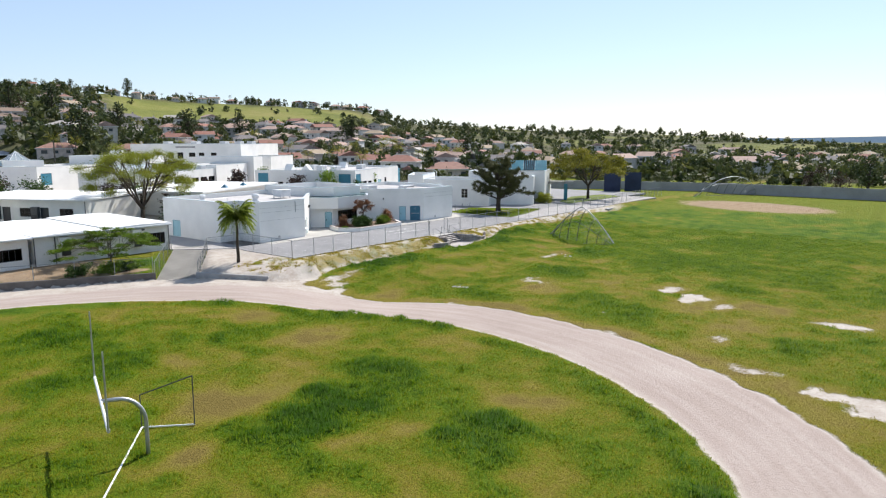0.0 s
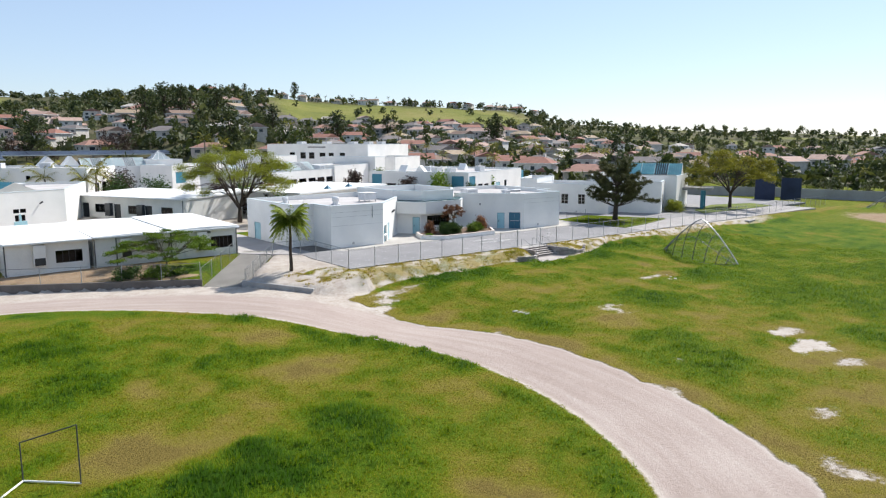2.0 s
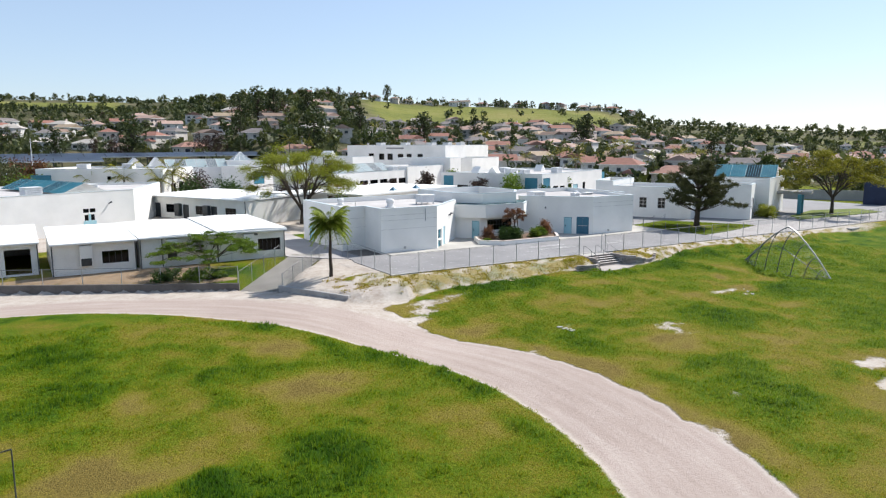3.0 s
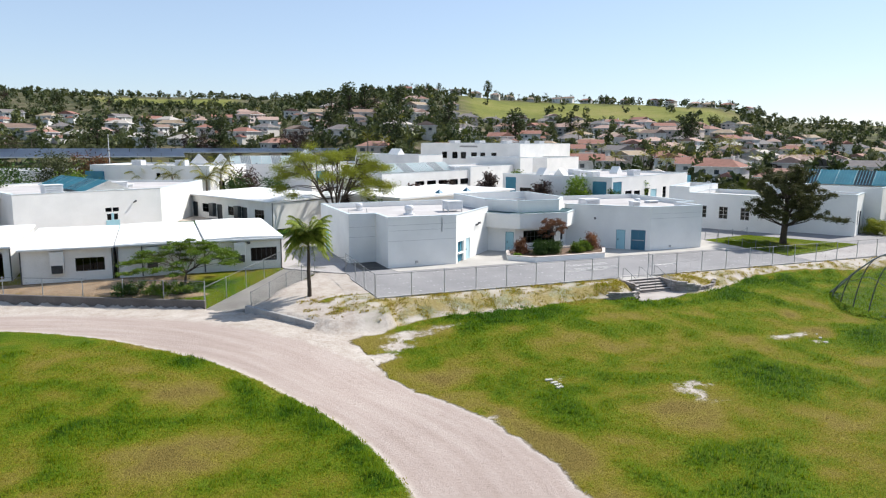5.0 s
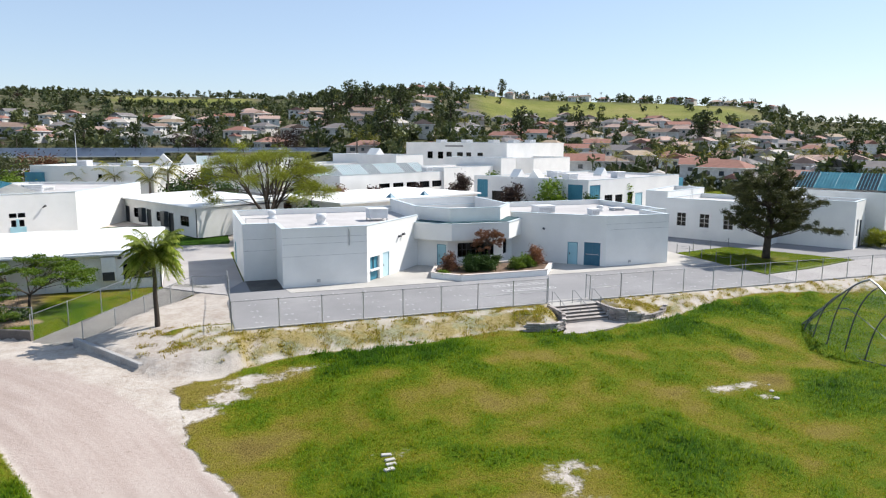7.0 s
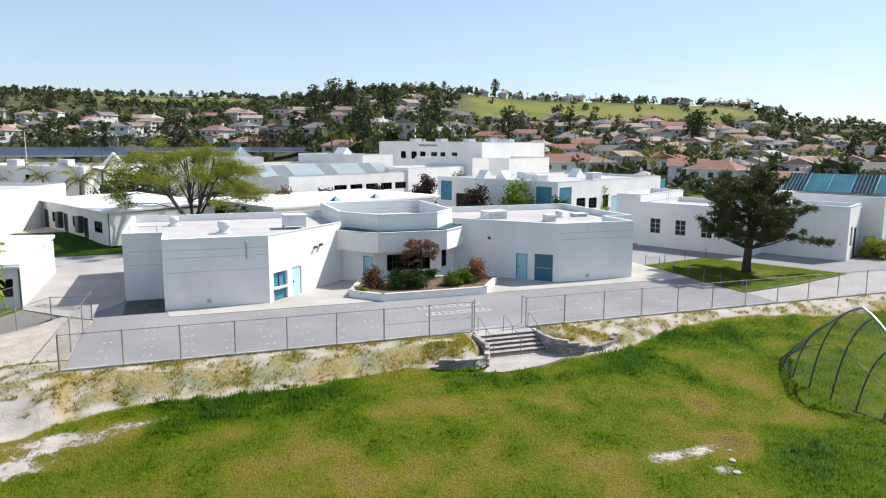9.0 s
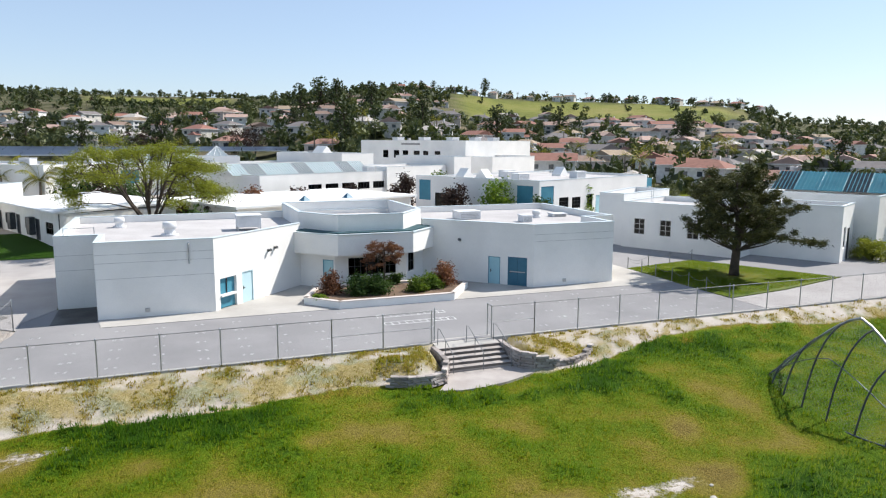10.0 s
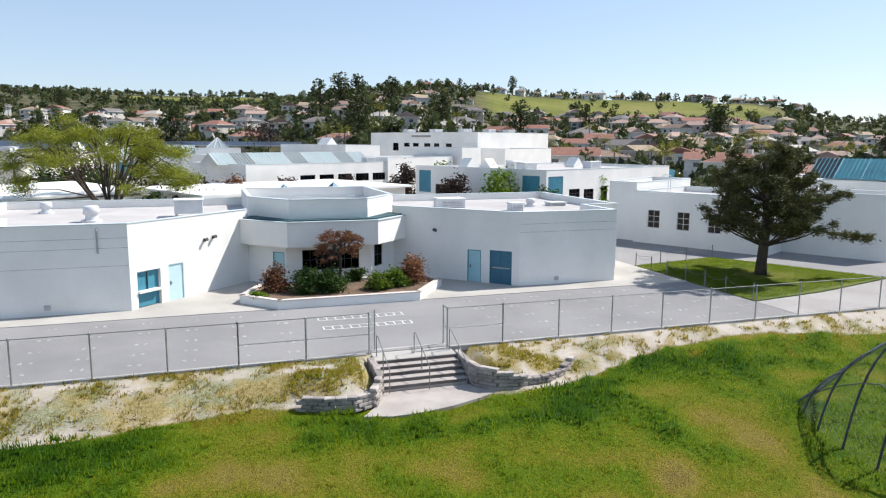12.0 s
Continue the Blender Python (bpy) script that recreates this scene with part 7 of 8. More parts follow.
# ---- the town on the hills ----
def house(name, kind):
    """A house with walls, a tiled hip or gable roof, windows, a garage door and sometimes a chimney, at the origin facing -y."""
    w, d, h = ((13.0, 10.0, 5.6), (15.0, 11.0, 3.1), (11.0, 12.0, 5.4), (14.0, 9.0, 5.2))[kind]
    th = thing(name, (0, 0, 0), "", "house")
    bm = bmesh.new()
    box(bm, (0, 0, h / 2 - 1.5), (w, d, h + 3.0))
    if kind in (0, 2):
        box(bm, (w * 0.32, -d * 0.5 - 1.6, 1.3 - 1.5), (w * 0.42, 3.6, 2.8 + 3.0))
    part("wall", bm, STREET_WALL, th)
    e, top = 0.6, h + (2.2 if kind != 1 else 2.4)
    bm = bmesh.new()
    X, Y = w / 2 + e, d / 2 + e
    lo = [bm.verts.new(v) for v in ((-X, -Y, h), (X, -Y, h), (X, Y, h), (-X, Y, h))]
    r = X - 0.02 if kind == 3 else X - Y * 0.8
    if kind == 2:
        ri = [bm.verts.new((0, -Y, top)), bm.verts.new((0, Y, top))]
        bm.faces.new((lo[0], lo[1], ri[0]))
        bm.faces.new((lo[1], lo[2], ri[1], ri[0]))
        bm.faces.new((lo[2], lo[3], ri[1]))
        bm.faces.new((lo[3], lo[0], ri[0], ri[1]))
    else:
        ri = [bm.verts.new((-r, 0, top)), bm.verts.new((r, 0, top))]
        bm.faces.new((lo[0], lo[1], ri[1], ri[0]))
        bm.faces.new((lo[1], lo[2], ri[1]))
        bm.faces.new((lo[2], lo[3], ri[0], ri[1]))
        bm.faces.new((lo[3], lo[0], ri[0]))
    bm.faces.new(lo[::-1])
    if kind in (0, 2):
        a, b, y0, y1 = w * 0.32 - w * 0.25, w * 0.32 + w * 0.25, -d * 0.5 - 3.9, -d * 0.5
        v = [bm.verts.new(q) for q in ((a, y0, 2.8), (b, y0, 2.8), (b, y1, 2.8), (a, y1, 2.8), ((a + b) / 2, y0 + 1.2, 4.2), ((a + b) / 2, y1, 4.2))]
        bm.faces.new((v[0], v[1], v[4]))
        bm.faces.new((v[1], v[2], v[5], v[4]))
        bm.faces.new((v[3], v[0], v[4], v[5]))
        bm.faces.new((v[3], v[2], v[1], v[0]))
    roof = part("roof", bm, STREET_ROOF, th)
    bm = bmesh.new()
    for x, y, ww, dd in ((0, -Y, 2 * X, 0.14), (0, Y, 2 * X, 0.14), (-X, 0, 0.14, 2 * Y), (X, 0, 0.14, 2 * Y)):
        box(bm, (x, y, h - 0.06), (ww, dd, 0.24))
    part("fascia", bm, WHITE_PAINT, roof)
    for x, z, ww, hh, s in ((-w * 0.3, h - 1.6, 1.8, 1.3, -1), (w * 0.02, h - 1.6, 1.4, 1.3, -1), (w * 0.33, h - 1.6, 1.6, 1.3, -1), (-w * 0.3, 1.5, 2.4, 1.5, -1)):
        if kind == 1 and z > 2 or kind >= 2 and x > w * 0.3:
            continue
        bm = bmesh.new()
        box(bm, (x, s * (d / 2 + 0.02), z), (ww, 0.12, hh))
        part("window", bm, DARK_GLASS, th)
    for y in (-d * 0.2, d * 0.22):
        bm = bmesh.new()
        box(bm, (-w / 2 - 0.02, y, h - 1.5), (0.12, 1.5, 1.2))
        part("window", bm, DARK_GLASS, th)
    if kind < 2:
        bm = bmesh.new()
        box(bm, (w * 0.2, d * 0.1, top - 0.2), (0.9, 0.9, 2.2))
        part("chimney", bm, STREET_WALL, th)
    return th


def town_tree(kind, mat, rng):
    """One far tree at the origin: trunk, limbs and a ragged crown of several lobes. Kinds: round, tall, low, cypress, spreading."""
    h, w, lobes = ((8.0, 7.0, 7), (12.0, 7.4, 12), (5.0, 6.4, 6), (10.0, 2.6, 6), (11.0, 11.0, 10))[kind]
    th = thing("tree", (0, 0, 0), "", "tree")
    bm = bmesh.new()
    tube(bm, [(0, 0, -1.0), (0.1, 0, h * 0.2), (0, 0.1, h * 0.45)], [h * 0.03, h * 0.024, h * 0.018], 6)
    spots = []
    for k in range(lobes):
        a, t = k * 2.4 + rng.uniform(-0.4, 0.4), (k + 0.5) / lobes
        z = h * (0.24 + 0.66 * t)
        wide = w * 0.5 * (0.35 if kind == 3 else math.sqrt(max(0.05, 1 - abs(2 * t - 0.75) ** 2 * 0.8)) * 0.68) * rng.uniform(0.55, 1.05) * (1.1 - 0.9 * t if kind == 3 else 1)
        q = Vector((math.cos(a) * wide, math.sin(a) * wide, z))
        tube(bm, [(0, 0, min(h * 0.42, z * 0.6)), q * 0.6 + Vector((0, 0, z * 0.25)), q], [h * 0.013, h * 0.009, h * 0.004], 4, False)
        size = w * rng.uniform(0.19, 0.29) * (0.8 if kind == 3 else 1)
        for j in range(16):
            u = Vector((rng.gauss(0, 1), rng.gauss(0, 1), rng.gauss(0, 1))).normalized()
            spots.append(q + Vector((u.x, u.y, u.z * (0.8 if kind != 3 else 1.6))) * size * rng.uniform(0.6, 1.0))
    part("trunk", bm, BARK, th)
    me = leaves("crown", spots, 1300, 0.027 * h + 0.06, mat, rng, w * 0.06, 0.9, 1.5)
    crown_part("crown", me, th)
    return th


def town():
    rng = random.Random(77)
    homes = [house("house", k) for k in (0, 1, 2, 3)]
    trees = [town_tree(k, mat, rng) for k, mat in ((0, LEAF_TOWN), (0, LEAF_OLIVE), (1, LEAF_TOWN), (1, LEAF_TOWN), (2, LEAF_OLIVE), (3, LEAF_TOWN), (4, LEAF_TOWN), (4, LEAF_OLIVE), (0, LEAF_PURPLE), (4, LEAF_PURPLE))]
    fan = palm((0, 0, 0), 8.5, "", 90, 18, 2.4, 0.2, mat=LEAF_TOWN, bits=9)
    feather = palm((0, 0, 0), 6.5, "", 91, 16, 2.8, 0.22, mat=LEAF_YELLOW, bits=9)
    placed = []

    def free(x, y, gap):
        return all((x - a) ** 2 + (y - b) ** 2 > (gap + g) ** 2 for a, b, g in placed)

    def spot(a, r):
        return HUB.x + r * math.cos(radians(a)), HUB.y + r * math.sin(radians(a))

    house_labels = ("two-storey stucco house with a tiled hip roof", "low stucco bungalow with a tiled roof", "gabled stucco house with a tiled roof", "long two-storey stucco house with a gabled tiled roof")
    used = set()

    def put(ob, x, y, turn, scale, label, group):
        z = land(x, y)
        m = Matrix.Translation((x, y, z)) @ Matrix.Rotation(turn, 4, "Z") @ Matrix.Diagonal((scale, scale, scale, 1))
        c = copy_thing(ob, m) if ob in used else ob
        if ob not in used:
            ob.matrix_basis = m
            used.add(ob)
        tagged(c, label, "", group)
        return c

    # rows of houses that follow the slope, closest together on the flat below the pasture
    r, count = 192.0, 0
    while r < 1000 and count < 262:
        a = -2.0 + rng.uniform(0, 3)
        while a < 104:
            el, dist = along(RIDGE, a)
            x, y = spot(a, r + rng.uniform(-5, 5))
            share = 0.92 if 34 < a < 66 else 0.6 if a <= 34 else 0.8
            ok = r < dist * 0.93 and pasture(x, y) < 0.4 and rng.random() < share and r < (470 if 34 < a < 66 else 620)
            if (y < 268 and x < 96) or (x < 146 and y < 200) or x < 185 and y < 110:
                ok = False
            if ok and not (a < 28 and r < 222) and free(x, y, 6.2):
                placed.append((x, y, 6.2))
                count += 1
                k = rng.choice((0, 0, 1, 1, 1, 2, 2, 3))
                face = math.atan2(y - HUB.y, x - HUB.x) - math.pi / 2 + rng.choice((0, 0.35, -0.35, 0.8, 1.57, -0.8))
                put(homes[k], x, y, face, rng.uniform(0.74, 0.92), house_labels[k], "hillside houses")
            a += math.degrees((14.0 + rng.uniform(0, 5) + (0.0 if 34 < a < 66 else r * 0.02)) / r)
        r += 15.5 + (r - 190) * 0.045
    # houses along the crest of the hill
    for k in range(30):
        a = 45.5 + 32.0 * (k + rng.uniform(-0.4, 0.4)) / 30
        el, dist = along(RIDGE, a)
        x, y = spot(a, dist * rng.uniform(0.975, 1.02))
        if free(x, y, 6.0):
            placed.append((x, y, 6.0))
            k = rng.choice((0, 1, 1, 2, 3))
            put(homes[k], x, y, math.atan2(y - HUB.y, x - HUB.x) - math.pi / 2 + rng.uniform(-0.5, 0.5), rng.uniform(0.62, 0.85), house_labels[k], "hilltop houses")
    tree_labels = ("rounded dark-green tree among hillside houses",) * 2 + ("tall dark-green tree among hillside houses",) * 2 + ("low bushy green tree among hillside houses", "slim dark cypress among hillside houses", "broad dark tree among hillside houses", "broad olive-green tree among hillside houses", "dark reddish tree among hillside houses", "broad dark reddish tree among hillside houses")
    n = 0
    while n < 105:
        a, q = rng.uniform(-3, 104), rng.random()
        r = 180 + 470 * q ** 1.2
        el, dist = along(RIDGE, a)
        x, y = spot(a, r)
        if r > dist * 0.98 or (pasture(x, y) > 0.2 and rng.random() < 0.93) or (y < 255 and x < 96) or (x < 140 and y < 192) or (x < 176 and y < 120) or not free(x, y, -2.0):
            n += 0.2
            continue
        k = rng.choice((0, 0, 1, 1, 2, 3, 4, 4, 5, 6, 7, 8, 9))
        put(trees[k], x, y, rng.uniform(0, 6.28), rng.uniform(0.45, 0.95) * (1.25 if a > 66 else 0.85), tree_labels[k], "hillside trees")
        n += 1
    n = 0
    while n < 70:
        a, r = rng.uniform(5, 100), rng.uniform(190, 640)
        el, dist = along(RIDGE, a)
        x, y = spot(a, r)
        if r < dist and (y > 255 or x > 96) and (x > 140 or y > 190) and free(x, y, -2.5) and pasture(x, y) < 0.3:
            ob, lab = (fan, "tall slim palm among hillside houses") if n % 2 else (feather, "leafy yellow-green palm among hillside houses")
            put(ob, x, y, rng.uniform(0, 6.28), rng.uniform(0.6, 0.95), lab, "hillside palms")
        n += 1
    # the dark row of trees along the far wall, and the tall trees that stand out
    for k, (x, y, kind, s) in enumerate(((174, 66, 0, 1.2), (178, 60, 6, 0.95), (183, 54, 6, 0.9), (179, 70, 1, 0.8), (185, 46, 4, 1.0), (183, 33, 0, 1.3), (180, 28, 9, 1.0), (184, 35, 8, 1.3), (184, 23, 2, 0.9), (179, 17, 0, 1.2), (182, 10, 4, 1.2), (180, 3, 0, 1.2), (178, -4, 0, 1.1), (176, -11, 4, 1.4), (184, 0, 1, 1.3), (175, -18, 0, 1.2), (176, -26, 0, 1.2), (168, 84, 4, 1.2), (160, 95, 0, 1.0), (152, 108, 4, 1.3), (146, 112, 4, 1.4), (141, 116, 4, 1.3), (136, 120, 4, 1.4), (131, 124, 0, 0.8))):
        put(trees[kind], x, y, k * 1.7, s * 0.72, "dense dark-green tree behind the block wall", "trees behind the wall")
    for a, r, kind, s in ((49.2, 330, 2, 1.15), (49.6, 333, 3, 1.05), (61.8, 330, 6, 1.3), (63.4, 325, 6, 1.35), (62.6, 318, 3, 1.15), (59.6, 345, 6, 1.15), (60.6, 330, 7, 1.1), (58.2, 350, 2, 0.9), (57.4, 352, 6, 1.0), (74.6, 330, 2, 1.15), (75.8, 335, 3, 1.25), (77.2, 330, 2, 1.2), (78.6, 325, 0, 1.45), (81.0, 262, 9, 1.15), (79.6, 258, 9, 1.2), (80.4, 266, 8, 1.3), (87.0, 262, 9, 1.1), (88.3, 266, 8, 1.2), (85.2, 300, 6, 1.0), (90.5, 275, 6, 0.9), (92.5, 280, 7, 0.9), (68.0, 300, 2, 0.9), (71.6, 290, 6, 0.9), (45.4, 560, 0, 1.5), (43.6, 600, 0, 1.4), (55.8, 640, 0, 1.3), (49.6, 620, 0, 1.2), (68.5, 578, 2, 0.6), (71.0, 584, 0, 1.2), (72.4, 590, 6, 0.9), (70.2, 582, 7, 0.8), (64.6, 600, 3, 1.0), (39.6, 300, 3, 1.0), (40.4, 300, 6, 0.8)):
        x, y = spot(a, r)
        put(trees[kind], x, y, a, s, "tall dense dark tree standing above the houses", "tall hillside trees")
    for k in range(24):
        a = 8 + 92 * rng.random()
        el, dist = along(RIDGE, a)
        x, y = spot(a, dist * rng.uniform(0.96, 1.01))
        kind = rng.choice((0, 1, 2, 4, 6, 7))
        put(trees[kind], x, y, a, rng.uniform(0.35, 0.8) * max(0.8, dist / 800), "dark tree on the skyline of the hill", "skyline trees")
    for k in range(24):
        a = 44 + 46 * rng.random()
        el, dist = along(RIDGE, a)
        x, y = spot(a, dist * rng.uniform(0.97, 1.0))
        put(fan, x, y, a, rng.uniform(0.7, 1.05), "tall slim palm on the skyline of the hill", "skyline palms")
    for k in range(26):
        x, y, kind = -20 + 130 * (k + rng.uniform(-0.4, 0.4)) / 26, rng.uniform(190, 200) + (8 if k % 3 else 0), rng.choice((0, 1, 4, 4, 8))
        put(trees[kind], x, y, k, rng.uniform(0.55, 0.8), "leafy tree behind the school blocks", "trees behind the school")
    for k in range(32):
        x, y, kind = -70 + 180 * (k + rng.uniform(-0.5, 0.5)) / 44, rng.uniform(254, 285), rng.choice((0, 1, 2, 4, 6, 6, 7, 8, 9))
        put(trees[kind], x, y, k, rng.uniform(0.55, 1.0), "dense tree behind the solar carport", "trees behind the carport")
    for k in range(60):
        a, r = rng.uniform(40, 76), rng.uniform(175, 330)
        x, y = spot(a, r)
        if x < 142 and y < 192 or not free(x, y, -3.0):
            continue
        if k % 3 == 0:
            put(feather, x, y, k, rng.uniform(0.8, 1.3), "leafy yellow-green palm behind the school", "palms behind the school")
        else:
            kind = rng.choice((1, 4, 4, 7, 0))
            put(trees[kind], x, y, k, rng.uniform(0.4, 0.7), "leafy garden tree behind the school", "garden trees")
    for k in range(26):
        a, r = 42 + 24 * (k + rng.uniform(-0.5, 0.5)) / 26, rng.uniform(196, 262)
        x, y = spot(a, r)
        if (x > 146 or y > 196) and free(x, y, -2.0):
            put(feather, x, y, k * 2.0, rng.uniform(0.75, 1.15), "leafy yellow-green palm behind the school", "palms behind the school")
    # woods and bushes too far off to count
    places = []
    for n in range(9500):
        a, q = rng.uniform(-8, 106), rng.random()
        r = 178 + 1320 * q ** 1.35
        el, dist = along(RIDGE, a)
        x, y = spot(a, r)
        campus = (x < 146 and y < 192) or (x < 176 and y < 118) or (x < 96 and 205 < y < 224) or (x < 96 and 238 < y < 252)
        if r < dist * 1.02 and not campus and not (pasture(x, y) > 0.3 and rng.random() < 0.93) and free(x, y, -1.0 if r < 480 else -4.0) and not ((a > 78 or a < 38) and rng.random() < 0.4):
            places.append((x, y, land(x, y), rng.uniform(0.7, 2.3) * (1 + r / 900)))
    # scrub that hides the crest
    for n in range(900):
        a = rng.uniform(-8, 106)
        el, dist = along(RIDGE, a)
        x, y = spot(a, dist * rng.uniform(0.975, 1.01))
        places.append((x, y, land(x, y), rng.uniform(0.6, 1.5) * dist / 600))
    rng.shuffle(places)
    g = np.random.RandomState(5)
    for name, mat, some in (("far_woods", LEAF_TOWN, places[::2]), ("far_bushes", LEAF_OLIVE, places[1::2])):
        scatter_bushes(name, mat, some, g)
    # trees in gardens and along streets, past counting
    crowns = []
    for n in range(1500):
        a, q = rng.uniform(-4, 104), rng.random()
        r = 190 + 620 * q ** 1.3
        el, dist = along(RIDGE, a)
        x, y = spot(a, r)
        if r < dist * 1.0 and not ((x < 146 and y < 195) or (x < 178 and y < 120) or (x < 96 and y < 254)) and pasture(x, y) < 0.15 and free(x, y, -0.5) and not (a > 76 and rng.random() < 0.45):
            crowns.append((x, y, land(x, y), rng.uniform(3.2, 8.0) * (1.2 if a > 66 else 1.0), rng.uniform(0.7, 1.3)))
    for k in range(170):
        a = rng.uniform(2, 104)
        el, dist = along(RIDGE, a)
        x, y = spot(a, dist * rng.uniform(0.975, 1.005))
        crowns.append((x, y, land(x, y), rng.uniform(2.5, 6.0) * dist / 620, rng.uniform(0.6, 1.3)))
    scatter_trees("garden_trees", LEAF_TOWN, crowns[::2], g)
    scatter_trees("street_trees", LEAF_OLIVE, crowns[1::2], g)


def scatter_trees(name, mat, places, g):
    """Small trees past counting, as one mesh: a thin bole and a crown of several uneven lobes of leaves."""
    V = []
    for x, y, z, h, wide in places:
        lobes = g.randint(3, 7)
        w = h * 0.42 * wide
        for k in range(lobes):
            t = (k + 0.5) / lobes
            c = np.array([x, y, z + h * (0.35 + 0.5 * t)]) + np.append(g.normal(0, 0.42 * w * (1.15 - 0.7 * t), 2), 0.0)
            s = w * g.uniform(0.4, 0.62)
            u = g.normal(0, 1, (30, 3))
            u /= np.linalg.norm(u, axis=1)[:, None]
            o = c + u * s * g.uniform(0.5, 1.05, (30, 1))
            p, q = g.normal(0, 1, (30, 3)) * s * 0.21, g.normal(0, 1, (30, 3)) * s * 0.21
            V.append(np.stack([o - p, o + q, o + p, o - q], 1).reshape(-1, 3))
        b = 0.03 * h
        V.append(np.array([[x - b, y, z - 0.5], [x + b, y, z - 0.5], [x + b * 0.5, y, z + h * 0.6], [x - b * 0.5, y, z + h * 0.6], [x, y - b, z - 0.5], [x, y + b, z - 0.5], [x, y + b * 0.5, z + h * 0.6], [x, y - b * 0.5, z + h * 0.6]]))
    V = np.concatenate(V)
    me = mesh_from(name, V.tolist(), np.arange(len(V)).reshape(-1, 4).tolist(), mat)
    tagged(new(name, me), "leafy green trees scattered among the hillside houses", "trees", "", "stuff")


def scatter_bushes(name, mat, places, g):
    """Ragged clumps of leaves too far off to be told apart, as one mesh."""
    V, per = [], 27
    for x, y, z, s in places:
        u = g.normal(0, 1, (per, 3))
        u /= np.linalg.norm(u, axis=1)[:, None]
        c = np.array([x, y, z + s * 0.8]) + u * np.array([s * 0.9, s * 0.9, s * 0.8]) * g.uniform(0.5, 1.0, (per, 1))
        p, q = g.normal(0, 1, (per, 3)) * s * 0.23, g.normal(0, 1, (per, 3)) * s * 0.23
        V.append(np.stack([c - p, c + q, c + p, c - q], 1).reshape(-1, 3))
    V = np.concatenate(V)
    me = mesh_from(name, V.tolist(), np.arange(len(V)).reshape(-1, 4).tolist(), mat)
    tagged(new(name, me), "distant green bushes and woods on the hills", "woods", "", "stuff")


town()


def far_ridge():
    """The last pale line of hills, miles away; haze is put into its colour."""
    verts, faces = [], []
    for k in range(81):
        a = -30 + 1.6 * k
        el = 0.02 + 0.12 * noise.noise((a * 0.12, 0.0, 2.0)) + 0.05 * noise.noise((a * 0.6, 0.0, 4.0)) + 0.12 * (1 - smooth01(a, 4, 16))
        for z in (-90.0, 12.5 + 4000 * math.tan(radians(el))):
            verts.append((HUB.x + 4000 * math.cos(radians(a)), HUB.y + 4000 * math.sin(radians(a)), z))
        if k:
            faces.append((2 * k - 2, 2 * k, 2 * k + 1, 2 * k - 1))
    me = mesh_from("backdrop", verts, faces, HAZE_BLUE)
    tagged(new("backdrop", me), "line of hills on the horizon with pale blue haze in its colour", "backdrop", "", "structure")


far_ridge()


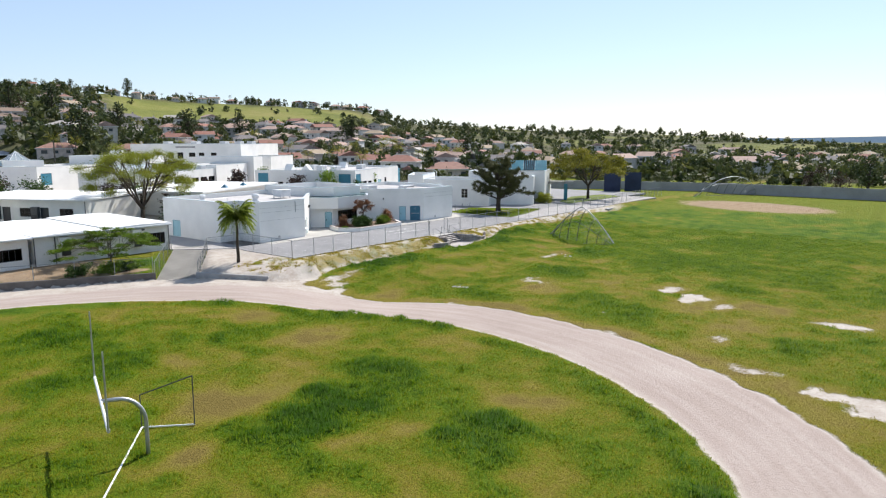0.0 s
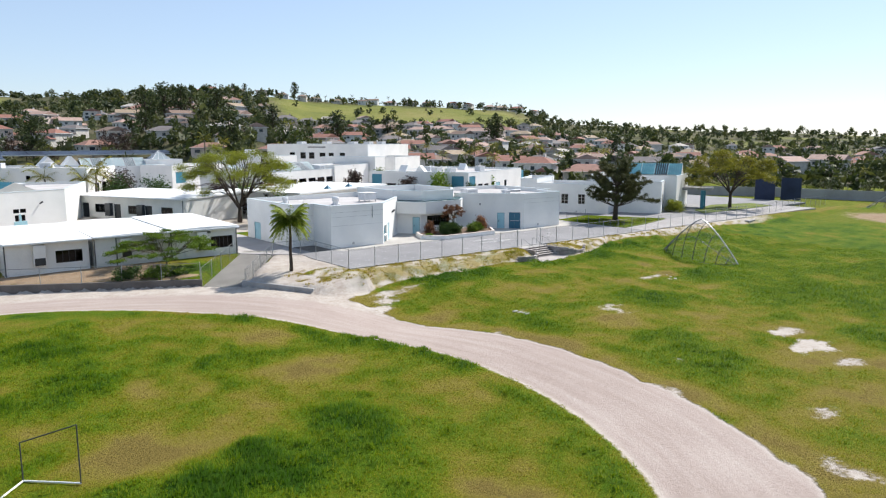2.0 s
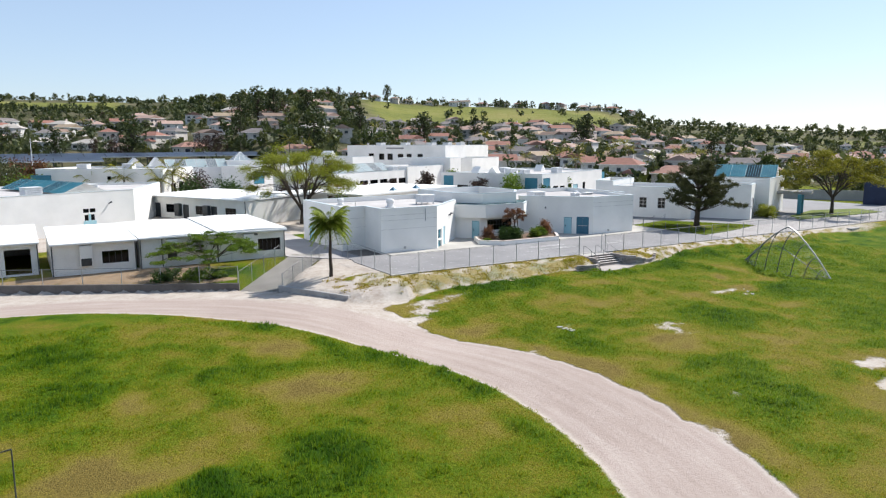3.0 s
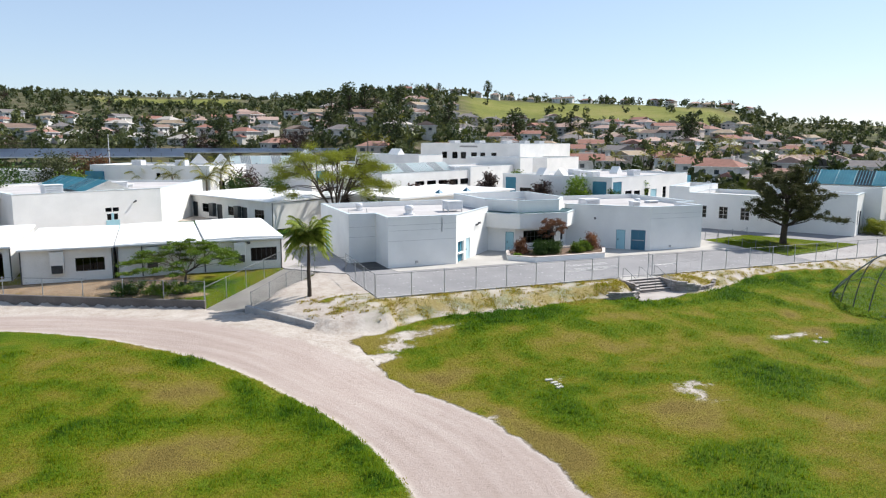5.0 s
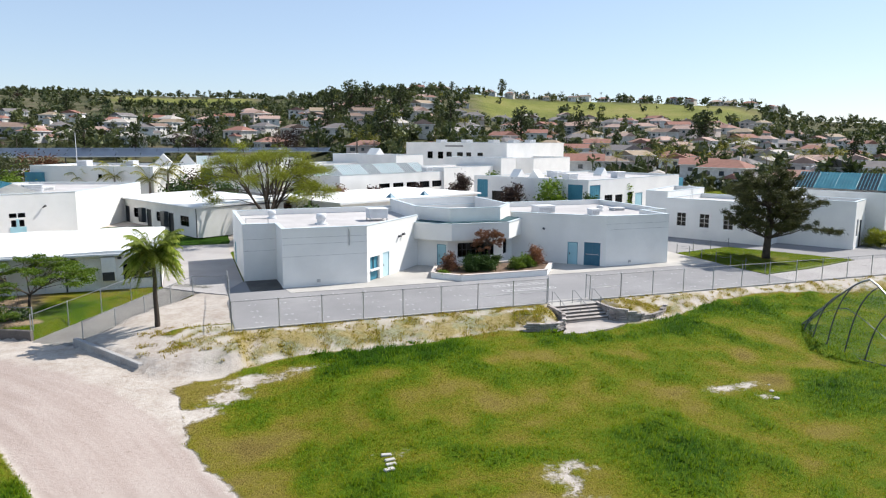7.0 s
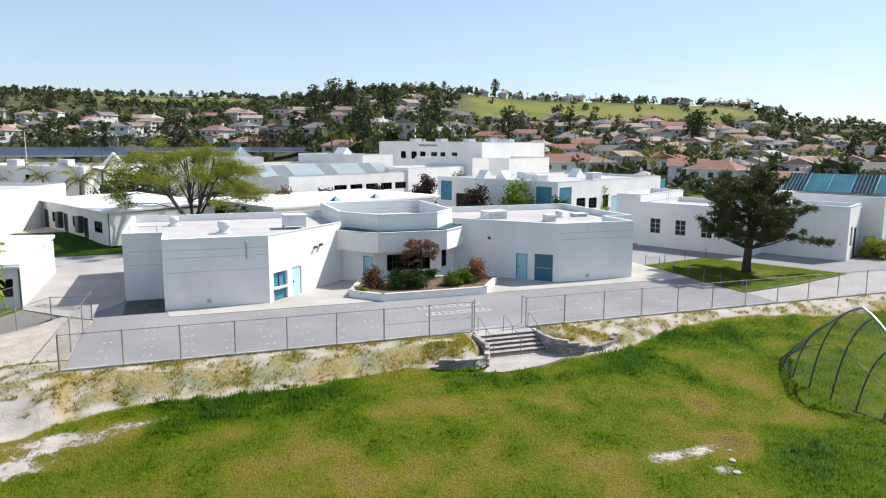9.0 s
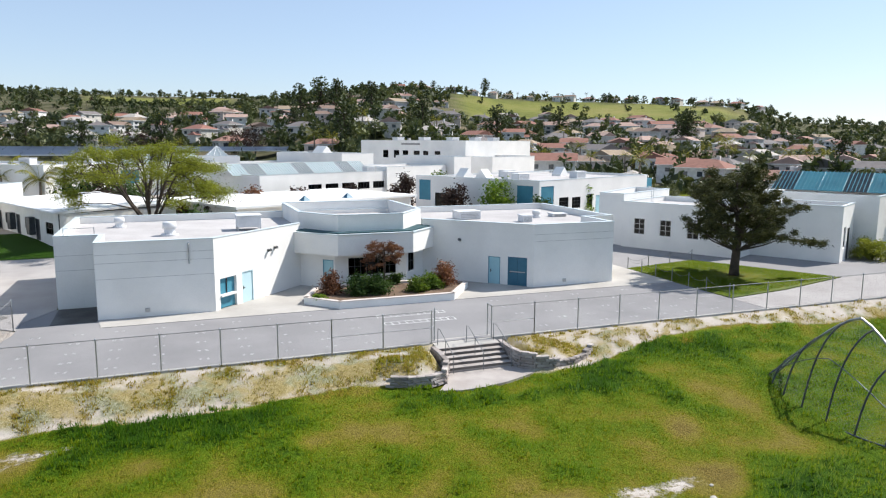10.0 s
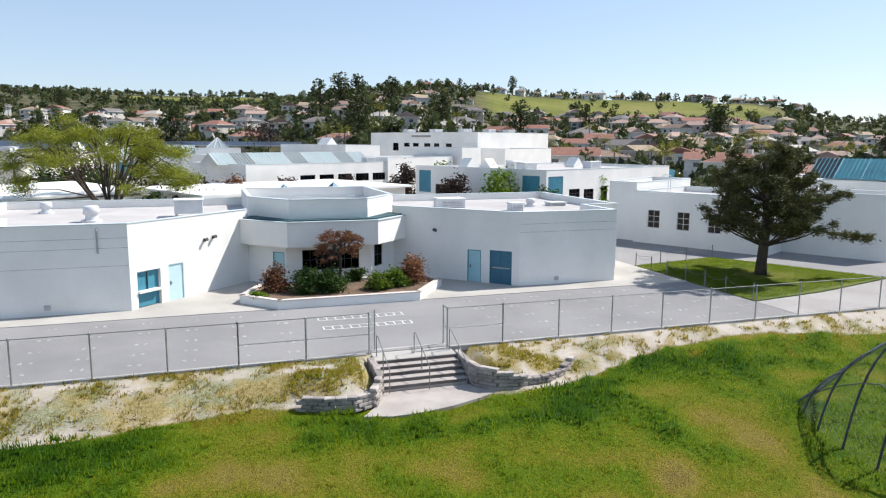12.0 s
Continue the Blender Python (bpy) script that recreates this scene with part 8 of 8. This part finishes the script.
# ---- grass ----
def tufts(name, spots, mat, label, tall):
    """Blades of grass, three or four to a tuft, as one mesh."""
    g = np.random.RandomState(11)
    P = np.array([s[:3] for s in spots])
    lush = np.array([s[3] for s in spots])
    n = len(P)
    V, A = [], []
    for k in range(5):
        a = g.uniform(0, 2 * np.pi, n)
        lean = g.uniform(0.1, 0.9, n)
        h = tall * g.uniform(0.5, 1.25, n) * (0.5 + 0.9 * np.clip(lush, 0, 1.2))
        w = 0.024 * g.uniform(0.7, 1.4, n)
        o = g.normal(0, 0.07, (n, 2))
        bx, by = P[:, 0] + o[:, 0], P[:, 1] + o[:, 1]
        dx, dy = np.cos(a), np.sin(a)
        one = np.stack([bx - dy * w, by + dx * w, P[:, 2] - 0.02], 1)
        two = np.stack([bx + dy * w, by - dx * w, P[:, 2] - 0.02], 1)
        tip = np.stack([bx + dx * lean * h, by + dy * lean * h, P[:, 2] + h], 1)
        V.append(np.stack([one, two, tip], 1).reshape(-1, 3))
        A.append(np.repeat(lush, 3))
    V, A = np.concatenate(V), np.concatenate(A)
    me = mesh_from(name, V.tolist(), np.arange(len(V)).reshape(-1, 3).tolist(), mat)
    nrm = np.concatenate([np.random.RandomState(3).normal(0, 0.28, (len(V), 2)), np.ones((len(V), 1))], 1)
    me.normals_split_custom_set_from_vertices((nrm / np.linalg.norm(nrm, axis=1)[:, None]).tolist())
    at = me.attributes.new("lush", "FLOAT", "POINT")
    at.data.foreach_set("value", A.tolist())
    return tagged(new(name, me), label, "grass", "", "stuff")


def grow():
    rng = random.Random(31)
    spots = []
    for _ in range(230000):
        x, y = 3 + 101 * rng.random(), 1 + 51 * rng.random()
        far = math.hypot(x - 35, y + 5)
        if rng.random() > min(1.0, 34.0 / far + 0.12):
            continue
        bare, lush, bank = cover(x, y)[:3]
        if bare > -0.15 + 0.3 * rng.random() or bank > 0.5 or rng.random() > 0.38 + 0.62 * lush:
            continue
        if 66.7 < x < 72.9 and y > 49.35 + 0.35 * max(0.0, x - 69.5) or 64.2 < x < 67.6 and y > 49.9 or 72 < x < 77 and y > 50.2:
            continue
        lush = min(lush, 0.1 - 2.0 * bare)
        spots.append((x, y, land(x, y) + relief(x, y, lush), lush))
    tufts("grass", spots, BLADES, "uneven green and dry yellow field grass", 0.15)
    spots = []
    for _ in range(40000):
        x, y = 41 + 65 * rng.random(), 50.3 + 6.2 * rng.random()
        if y > 53.9 and x > 46.2 or x < 42.5 and y < 52:
            continue
        w = weeds_at(x, y)
        if rng.random() < 0.12 + 1.2 * w and not 67.3 < x < 72.6:
            spots.append((x, y, land(x, y), -1.0 + 0.5 * w + 0.6 * rng.random()))
    tufts("bank_weeds", spots, BLADES, "dry yellowish weeds on the sandy bank", 0.26)
    spots = []
    while len(spots) < 11000:
        x, y = 91.3 + 13.6 * rng.random(), 57.4 + 13.4 * rng.random()
        if beside((91.25, 57.3), (105.1, 60.4), x, y)[0] > 0.1 and beside((105.1, 60.4), (99.35, 71.0), x, y)[0] > 0.1 and beside((99.35, 71.0), (91.25, 69.4), x, y)[0] > 0.1:
            spots.append((x, y, 0.99, 0.25 + 0.35 * rng.random() + 0.3 * noise.noise((x * 0.5, y * 0.5, 3.0)) - 0.9 * math.exp(-((x - 97.6) ** 2 + (y - 63.9) ** 2) / 2.5)))
    tufts("lawn_grass", spots, BLADES, "mown bright-green lawn grass", 0.09)


grow()
